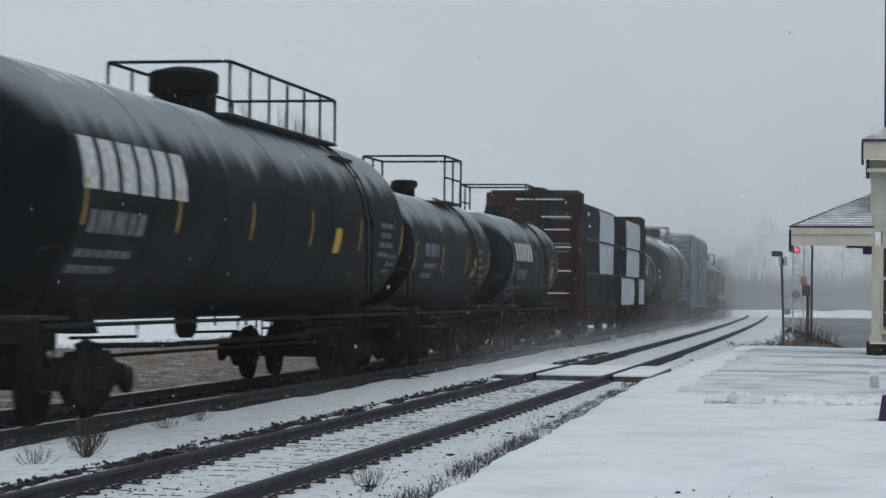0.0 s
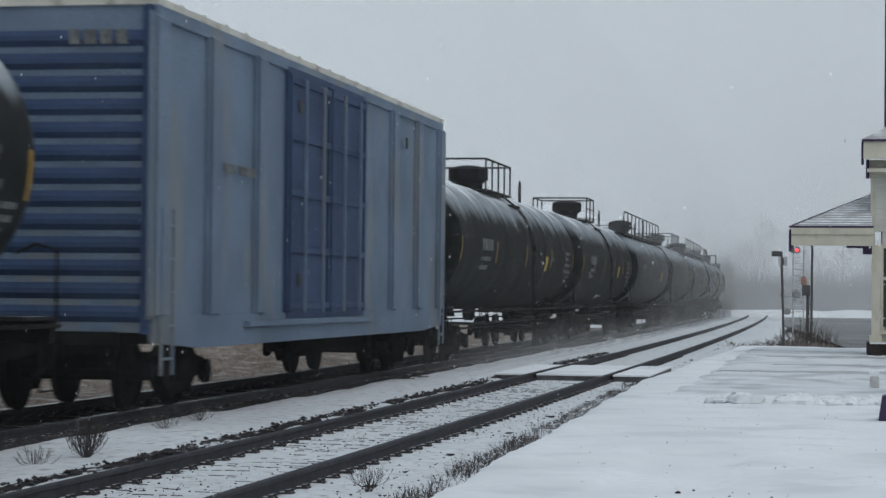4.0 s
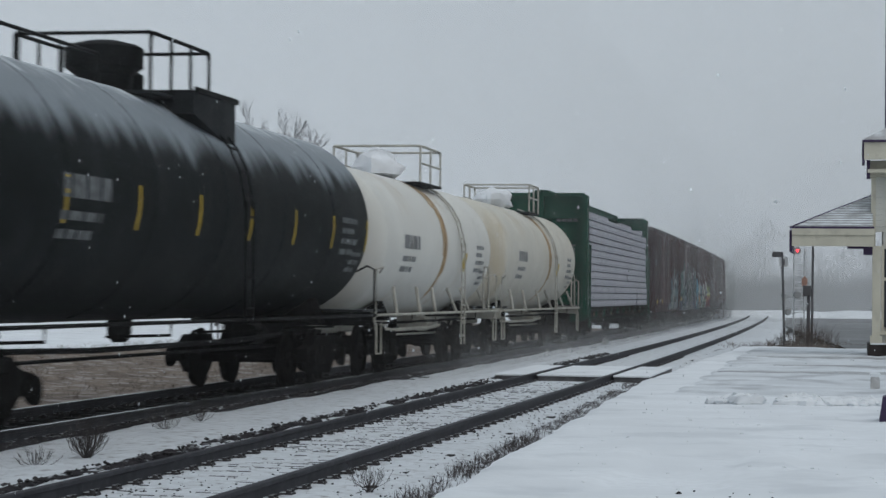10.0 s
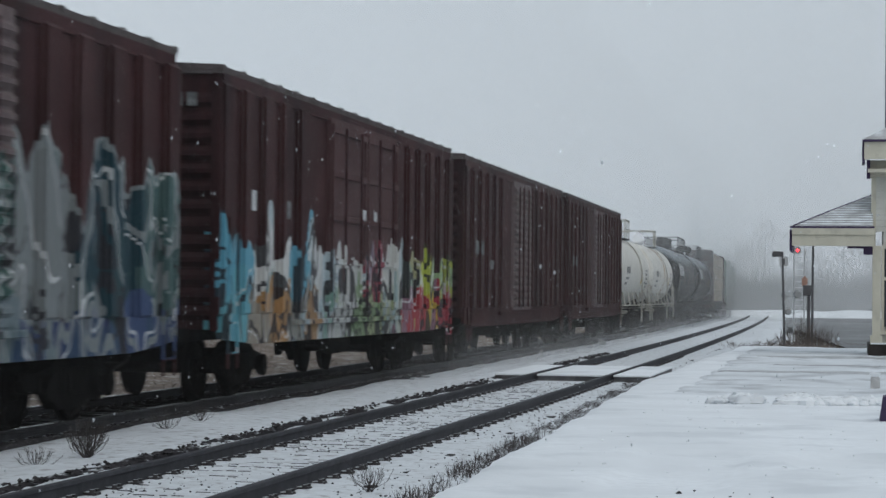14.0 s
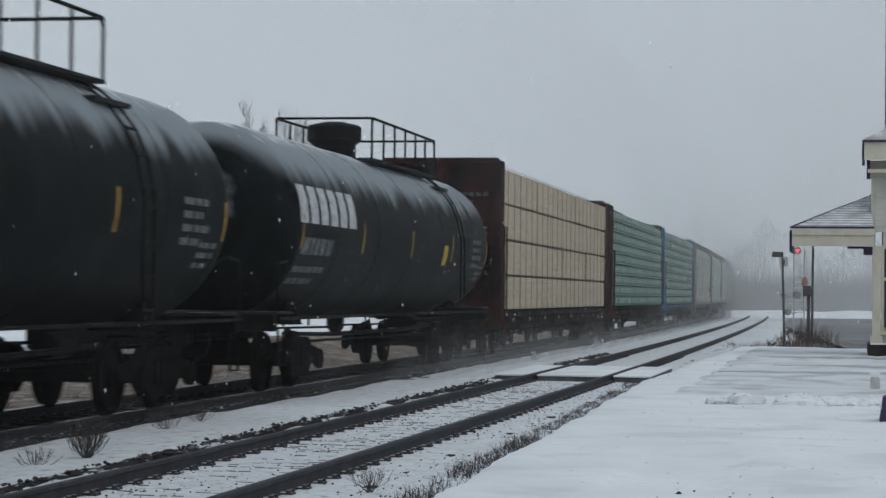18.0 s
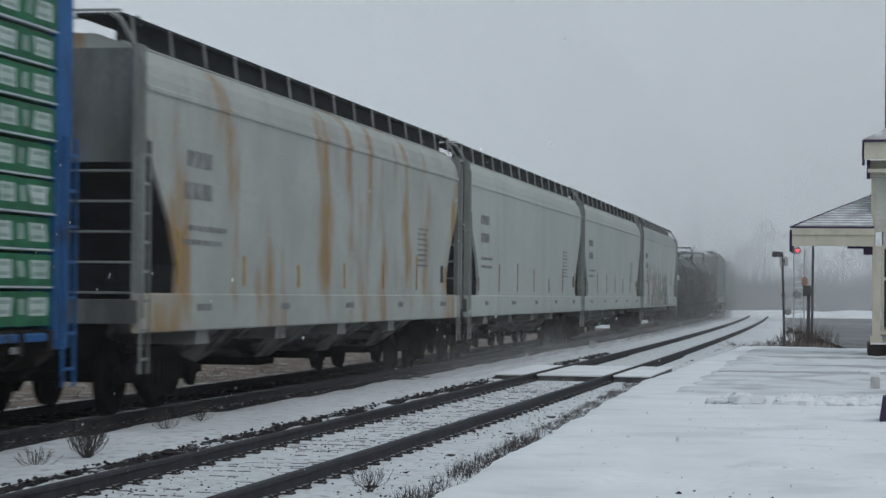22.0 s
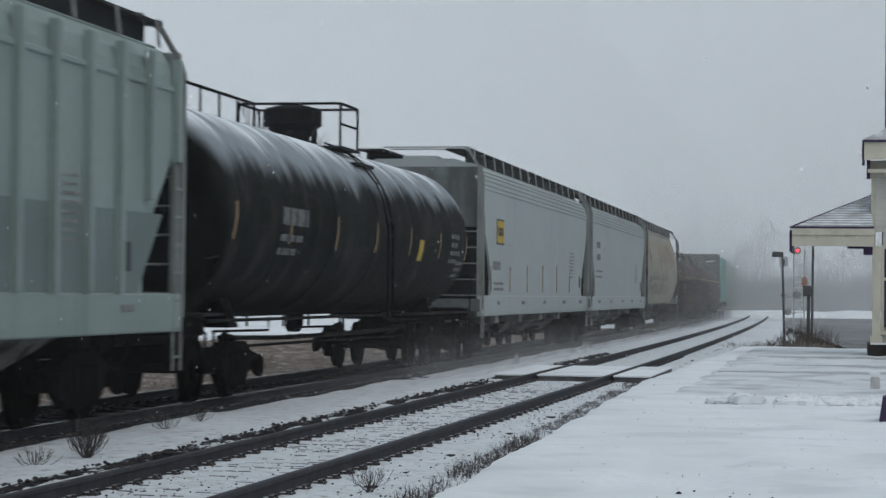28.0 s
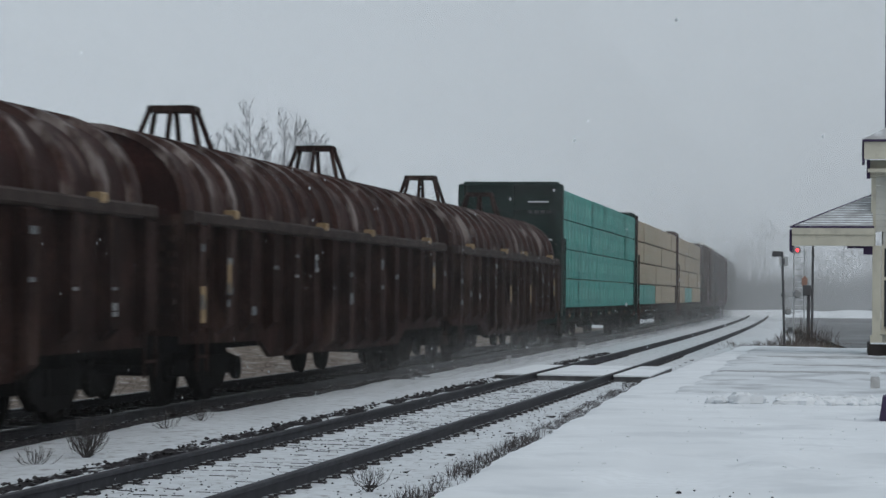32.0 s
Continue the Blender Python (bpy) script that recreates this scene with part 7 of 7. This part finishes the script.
lumber_car(68.0, 90.6, RED_BROWN, "red-brown centre-beam flatcar loaded with black and white wrapped lumber", 3, 5, lambda i, c: PALE_WRAP if c in C3_WHITE[i] else BLACK_WRAP, C3_CUTS, seed=4, seam=NAVY_STRAP, gap=.03, folds=.045, load_top=4.42, ragged=.06, chord=.3, ledges=[(1.55, -1.1, -.35), (2.25, -1.15, -.3), (3.0, -1.15, -.25), (3.55, -1.1, -.3), (3.95, -1.1, -.2), (4.5, -.9, .6)])
tank_car(92.4, 101.9, 2.5, 3.7, BLACK, "short black tank car with white block lettering and yellow placard", (-0.2, 1.6), 1.0, logo=(3.0, .46), logo_pos=.1, seed=5, small=True, dome_x=.9, n_strips=4, placard=.78)
tank_car(106.0, 122.0, 3.1, 4.4, SNOWY_BLACK, "large black tank car with a crust of snow on top", (-2.0, 0.4), .95, seed=6, snow_cap=True, placard=.86)
boxcar(125.4, 143.8, 5.12, BLUE_BOX, "tall faded blue boxcar with off-white roof ends", BLUE_BOX, (-3.1, 2.0), BLUE_DARK, "plain", OLD_WHITE, 2.1, BLUE_DARK, seed=7,
       tags=((-6.5, 3.1, .5, .12, LETTER_DIM), (-5.8, 3.1, .8, .12, LETTER_DIM), (-2.6, 4.2, .2, .2, LETTER_DARK), (5.2, 4.2, .2, .2, LETTER_DARK), (-2.6, 1.6, .2, .2, LETTER_DARK)))
tank_car(145.7, 166.3, 3.07, 4.2, BLACK_OLD, "weathered black tank car dusted with snow", (-3.0, 1.0), 1.0, seed=8, tall_end=True)
tank_car(168.0, 185.6, 3.07, 4.2, BLACK_OLD, "grimy weathered black tank car with pale stencil marks", (-2.2, 0.1), 1.05, seed=9, n_strips=6)
tank_car(187.7, 206.0, 3.07, 4.2, BLUE_BLACK, "slate-black tank car with a long railed walkway", (-9.1, 9.5), 1.1, seed=10, strips=None, tall_end=True, placard=.74)
tank_car(208.6, 227.0, 3.07, 4.2, GREY_BLACK, "greyed black tank car with a railed top platform", (-0.85, 5.6), 1.05, seed=11, n_strips=6)
tank_car(229.2, 247.8, 3.07, 4.2, GREY_BLACK, "greenish-black tank car with a long railed walkway", (-9.2, 9.6), 1.1, seed=12, strips=None, tall_end=True, placard=.7)
tank_car(249.4, 269.1, 3.07, 4.2, BLACK, "black tank car with amber reflector strips and railed platform", (-4.5, 1.4), 1.05, seed=13, low_rail=(3.2, 8.6), n_strips=5, placard=.86)
tank_car(271.6, 289.6, 3.07, 4.2, BLACK, "black tank car with bright amber reflector strips", (-1.5, 1.1), 1.0, seed=14, low_rail=(-7.6, -2.4), n_strips=8, strips=YELLOW, placard=None, dome_x=-.65, side_box=(-.6, 1.3))
tank_car(290.8, 303.2, 2.85, 3.95, WHITE_TANK, "white tank car with wrapped valve housing and pale railings", (-0.3, 2.0), 1.05, steel=CREAM_RAIL, seed=15, wrapped=True, white=True, marks=LETTER_GREY, strips=None, stain=-.2)
tank_car(305.0, 319.6, 2.85, 3.95, CREAM_TANK, "yellowed white tank car with wrapped valve housing", (0.2, 2.1), 1.05, steel=CREAM_RAIL, seed=16, wrapped=True, white=True, marks=LETTER_GREY, strips=None, stain=.9)
lumber_car(321.9, 344.5, GREEN_STEEL, "dark green centre-beam flatcar loaded with silver-white wrapped lumber", 13, 5, lambda i, c: GREY_WRAP, seed=17, ragged=.1, gap=.024, stagger=1.1, cap=PALE_WRAP, load_top=4.2, folds=.016, chord=.3)
PALE_TOPS = [(.02, .07, .075), (.06, .125, .12), (.01, .04, .055), (.11, .15, .15), (.02, .07, .06), (.17, .19, .195), (.012, .045, .06), (.05, .1, .1)]
BLUE_LOWS = [(.025, .055, .13), (.07, .14, .16), (.03, .06, .15), (.14, .18, .2), (.02, .04, .11), (.04, .07, .15)]
MANY_TOPS = [(.1, .3, .4), (.5, .51, .5), (.13, .33, .43), (.48, .5, .5), (.42, .43, .42), (.2, .05, .07), (.45, .46, .44), (.33, .34, .2), (.36, .42, .07), (.33, .38, .09)]
MANY_LOWS = [(.12, .34, .4), (.34, .2, .09), (.28, .18, .1), (.4, .42, .42), (.2, .28, .17), (.28, .33, .2), (.38, .42, .38), (.3, .05, .06), (.4, .3, .04), (.28, .04, .06)]
TEAL_TOPS = [(.16, .24, .26), (.1, .19, .24), (.25, .33, .34), (.14, .22, .25)]
TEAL_LOWS = [(.13, .2, .23), (.22, .28, .28), (.12, .16, .2)]
G1 = graffiti_mat("oxide brown paint with pale blue graffiti", BROWN, 1.2, 8.2, .9, 2.5, TEAL_TOPS, TEAL_LOWS, 2.0, strength=.7)
G2 = graffiti_mat("oxide brown paint with grey-green and blue graffiti", BROWN, -7.6, 8.4, .7, 2.9, PALE_TOPS, BLUE_LOWS, 9.0, mid=1.25, edge=(.22, .25, .26))
G3 = graffiti_mat("oxide brown paint with many-coloured graffiti", BROWN, -8.3, 8.3, .7, 2.3, MANY_TOPS, MANY_LOWS, 4.0, mid=1.6)
G3D = graffiti_mat("dull door paint with many-coloured graffiti", DOOR_BROWN, -8.3, 8.3, .7, 2.3, MANY_TOPS, MANY_LOWS, 4.0, mid=1.6)
G2D = graffiti_mat("greyed door paint with grey-green and blue graffiti", DOOR_GREY, -7.6, 8.4, .7, 2.6, PALE_TOPS, BLUE_LOWS, 9.0, mid=1.25)
boxcar(347.5, 363.3, 4.58, BROWN, "oxide brown boxcar with pale blue graffiti low on its side", G1, (-2.8, 2.8), DOOR_BROWN, "plain", seed=18,
       tags=((-7.3, 2.9, .22, .2, LETTER_DIM), (-6.9, 2.9, .22, .2, LETTER_DIM), (-7.2, 2.4, .5, .16, LETTER_DIM), (-.3, 3.2, .12, .5, LETTER_DIM), (.1, 3.3, .3, .3, LETTER_DIM), (-6.4, 1.2, .5, .16, YELLOW), (-3.2, 1.2, .4, .16, YELLOW)))
boxcar(365.1, 380.5, 4.58, BROWN, "oxide brown boxcar with blue-green graffiti and greyed doors", G2, (-2.4, 2.5), G2D, "corrugated", seed=19, tags=((-6.7, 1.3, .5, .2, YELLOW), (-.2, 1.25, .5, .18, YELLOW)))
boxcar(382.6, 399.0, 4.58, BROWN, "oxide brown boxcar with many-coloured graffiti", G3, (-2.3, 2.8), G3D, "plain", seed=20, tags=((-7.0, 2.65, .2, .28, LETTER), (-5.1, 2.6, .18, .26, LETTER_DIM), (-.1, 2.75, .2, .17, LETTER), (.75, 2.75, .2, .17, LETTER)))
boxcar(400.8, 417.0, 4.58, BROWN, "oxide brown boxcar with greyed corrugated door", None, (-1.2, 1.9), DOOR_GREY, "corrugated", seed=21, tags=((-7.0, 2.4, .4, .3, LETTER_DIM), (-6.2, 2.4, .3, .3, LETTER_DIM), (-5.0, 2.1, .5, .2, LETTER_DIM)))
boxcar(418.4, 434.3, 4.58, BROWN, "oxide brown boxcar with greyed corrugated door", None, (-.9, 2.2), DOOR_GREY, "corrugated", seed=22, tags=((-7.0, 2.4, .3, .3, LETTER_DIM), (-6.2, 2.4, .3, .3, LETTER_DIM)))
tank_car(436.4, 449.6, 2.85, 3.95, WHITE_TANK, "white tank car with wrapped valve housing and pale railings", (-0.2, 1.8), 1.05, steel=CREAM_RAIL, seed=23, wrapped=True, white=True, marks=LETTER_GREY, strips=None)
tank_car(451.2, 464.7, 2.85, 3.95, WHITE_TANK, "white tank car with a brown spill stain beside its ladder", (-0.05, 1.5), 1.05, steel=CREAM_RAIL, seed=24, wrapped=True, white=True, marks=LETTER_GREY, strips=LETTER_DIM, n_strips=4, stain=.5, placard=.77)
tank_car(468.2, 486.4, 3.07, 4.15, BLACK, "black tank car with white block lettering", (-1.0, 5.4), 1.05, logo=(3.9, .58), logo_pos=.02, seed=25, placard=None, n_strips=5)
tank_car(489.4, 507.4, 3.07, 4.15, BLACK, "black tank car with white block lettering and yellow placard", (-1.0, 5.2), 1.05, logo=(3.9, .58), logo_pos=.022, seed=26, n_strips=5)
lumber_car(509.4, 532.7, RED_BROWN, "red-brown centre-beam flatcar stacked with bare pale lumber", 4, 8, lambda i, c: PINE, seed=27, strap=(1.0, .006, LETTER_DARK), gap=.045)
lumber_car(535.0, 558.0, RED_BROWN, "red-brown centre-beam flatcar stacked with green wrapped lumber", 9, 6, lambda i, c: GREEN_WRAP, seed=28, gap=.028, cap=PALE_WRAP, ragged=.04, folds=.014)
lumber_car(560.2, 583.5, BLUE_STEEL, "blue centre-beam flatcar stacked with green wrapped lumber", 9, 6, lambda i, c: GREEN_WRAP, seed=29, gap=.028, cap=PALE_WRAP, ragged=.04, sill=BLUE_STEEL, folds=.014)
hopper_car(586.2, 606.7, 4.52, HOPPER_RUST, "grey covered hopper streaked with rust", seed=30, bays=4, beaded=False)
hopper_car(608.2, 628.4, 4.52, HOPPER_GREY, "pale grey covered hopper with ochre side stripes", seed=31, bays=4, beaded=False, stripes=ORANGE_DULL)
hopper_car(629.3, 649.5, 4.52, HOPPER_GREY, "pale grey covered hopper with small dark lettering", seed=32, bays=4, beaded=False, stripes=ORANGE_DULL)
HG = graffiti_mat("grey hopper paint with faded letter graffiti", HOPPER_GREY, -8.2, 4.2, 1.1, 2.5, [(.34, .25, .23), (.4, .4, .38), (.3, .27, .22), (.38, .32, .29), (.24, .34, .29), (.4, .4, .39), (.33, .25, .22), (.3, .28, .22)], [(.33, .33, .31), (.35, .26, .23), (.26, .34, .29), (.3, .27, .22)], 6.0, ink=(.035, .045, .055), strength=.9)
SCRIBBLE = graffiti_mat("rust-stained beige paint with red-brown scribbled graffiti", HOPPER_BEIGE, -8.0, 3.4, 1.6, 2.5, None, None, 3.0, ink=(.1, .055, .05), strength=.75)
hopper_car(650.8, 671.5, 4.52, HG, "pale grey covered hopper with faded graffiti", seed=33, bays=4, sill_paint=HG, stripes=None, tags=[(4.9, 1.42, .32, .1, ORANGE_DULL), (7.1, 1.42, .42, .1, ORANGE_DULL), (8.6, 1.42, .5, .1, ORANGE_DULL)])
tank_car(672.9, 687.5, 2.8, 3.9, BLACK_DULL, "grimy black tank car with patched stencil marks", (0.1, 1.9), .95, seed=34, small=True, dome_x=.0, strips=None, placard=None, marks=LETTER)
tank_car(689.8, 704.8, 2.8, 3.9, BLACK_DULL, "grimy black tank car with a small yellow placard", (-0.4, 1.8), .95, seed=35, small=True, dome_x=.0, strips=None, placard=None)
tank_car(706.3, 721.2, 2.8, 3.9, BLACK_DULL, "grimy black tank car with dull bands", (-0.4, 1.75), .95, seed=36, small=True, dome_x=.0, strips=None, placard=None)
hopper_car(723.7, 744.3, 4.58, HOPPER_BLUE, "ribbed blue-grey covered hopper, darker below", ribs=True, lower=HOPPER_BLUE_DK, seed=37, bays=4, beaded=False, stripes=None, tags=[(-8.2 + .96 * k, 3.22, .5, .34, LETTER_DARK) for k in range(6)])
tank_car(746.5, 765.5, 3.07, 4.2, BLACK_OLD, "glossy black tank car frosted with snow on top", (-0.4, 1.0), .95, seed=38, n_strips=7, strips=ORANGE_DULL, placard=.7, low_rail=(-8.4, -4.6))
hopper_car(766.9, 787.0, 4.52, HOPPER_COOL, "cool grey covered hopper with a yellow square emblem", seed=39, bays=4, emblem_at=(-8.0, 2.74, 1.0, YELLOW), marks_z=((2.1, 3), (1.75, 4), (1.62, 4)), stripes=ORANGE_DULL)
hopper_car(788.5, 808.5, 4.52, HOPPER_COOL, "cool grey covered hopper with small dark lettering", seed=40, bays=4, stripes=None)
hopper_car(810.0, 829.6, 4.5, SCRIBBLE, "beige covered hopper stained with rust", seed=41, bays=4, curved=True, end_paint=CHUTE, stripes=None)
coil_car(831.2, 849.2, "rusted brown coil gondola with arched covers", seed=42)
coil_car(850.7, 868.0, "rusted brown coil gondola with arched covers", seed=43)
coil_car(869.4, 886.0, "rusted brown coil gondola with arched covers", seed=44)
lumber_car(887.0, 910.0, DARK_GREEN, "dark centre-beam flatcar stacked with teal wrapped lumber", 4, 6, lambda i, c: TEAL_WRAP, seed=45, folds=.02, gap=.03, ledges=[(4.2, -1.1, -.5), (3.1, -1.2, -.8)])
lumber_car(911.4, 935.0, RED_BROWN, "brown centre-beam flatcar stacked with weathered lumber over teal wrap", 4, 7, lambda i, c: TEAL_WRAP if i == 0 and c in (0, 1, 2) else PINE_OLD, seed=46)
lumber_car(936.4, 960.0, RED_BROWN, "brown centre-beam flatcar stacked with weathered lumber", 4, 7, lambda i, c: TEAL_WRAP if i == 0 and c in (2, 3) else PINE_OLD, seed=47)
boxcar(962.0, 979.0, 4.9, BROWN, "brown boxcar with a snowy roof, greyed by the snowfall", None, (-2, 2), DOOR_GREY, "plain", OLD_WHITE, seed=48)
boxcar(981.0, 998.0, 4.8, BROWN, "brown boxcar greyed by the snowfall", None, (-2, 2), DOOR_BROWN, "plain", seed=49)
boxcar(1000.0, 1017.0, 4.8, BROWN, "brown boxcar greyed by the snowfall", None, (-2, 2), DOOR_BROWN, "plain", seed=50)
boxcar(1019.0, 1036.0, 4.8, BROWN, "brown boxcar greyed by the snowfall", None, (-2, 2), DOOR_BROWN, "plain", seed=51)
boxcar(1038.0, 1055.0, 4.8, BROWN, "brown boxcar greyed by the snowfall", None, (-2, 2), DOOR_BROWN, "plain", seed=52)
boxcar(1057.0, 1074.0, 4.8, BROWN, "brown boxcar greyed by the snowfall", None, (-2, 2), DOOR_BROWN, "plain", seed=53)


# ---------------------------------------------------------------- movement
def motions():
    times = [0, 2, 4, 6, 8, 10, 12, 14, 16, 18, 20, 22, 24, 26, 28, 30, 32]
    for car, u in TRAIN:
        walk(car, [(t, line_pose(u - travelled(t), -SPACING)) for t in times])
    for k, o in enumerate(FLAKES):
        fall, drift = 48 - 3 * k, -5 - 3 * k
        walk(o, [(t, pose(drift * t / 32 + .25 * math.sin(t * .7 + k), -2.5 * t / 32, -fall * t / 32)) for t in times])
    for o in DUST:
        walk(o, [(t, pose(-math.sin(.18) * 10 * t / 32, -math.cos(.18) * 10 * t / 32, 0)) for t in times])
    # all wheelsets turn alike: one spin, shared
    first = WHEELSETS[0]
    walk(first, [(i / FPS, pose(0, 0, 0, 0, -84 * i, 0)) for i in range(int(DUR * FPS) + 1)])
    act, slot = first.animation_data.action, first.animation_data.action_slot
    for w in WHEELSETS[1:]:
        w.rotation_mode = "QUATERNION"
        a = w.animation_data_create()
        a.action = act
        a.action_slot = slot


motions()
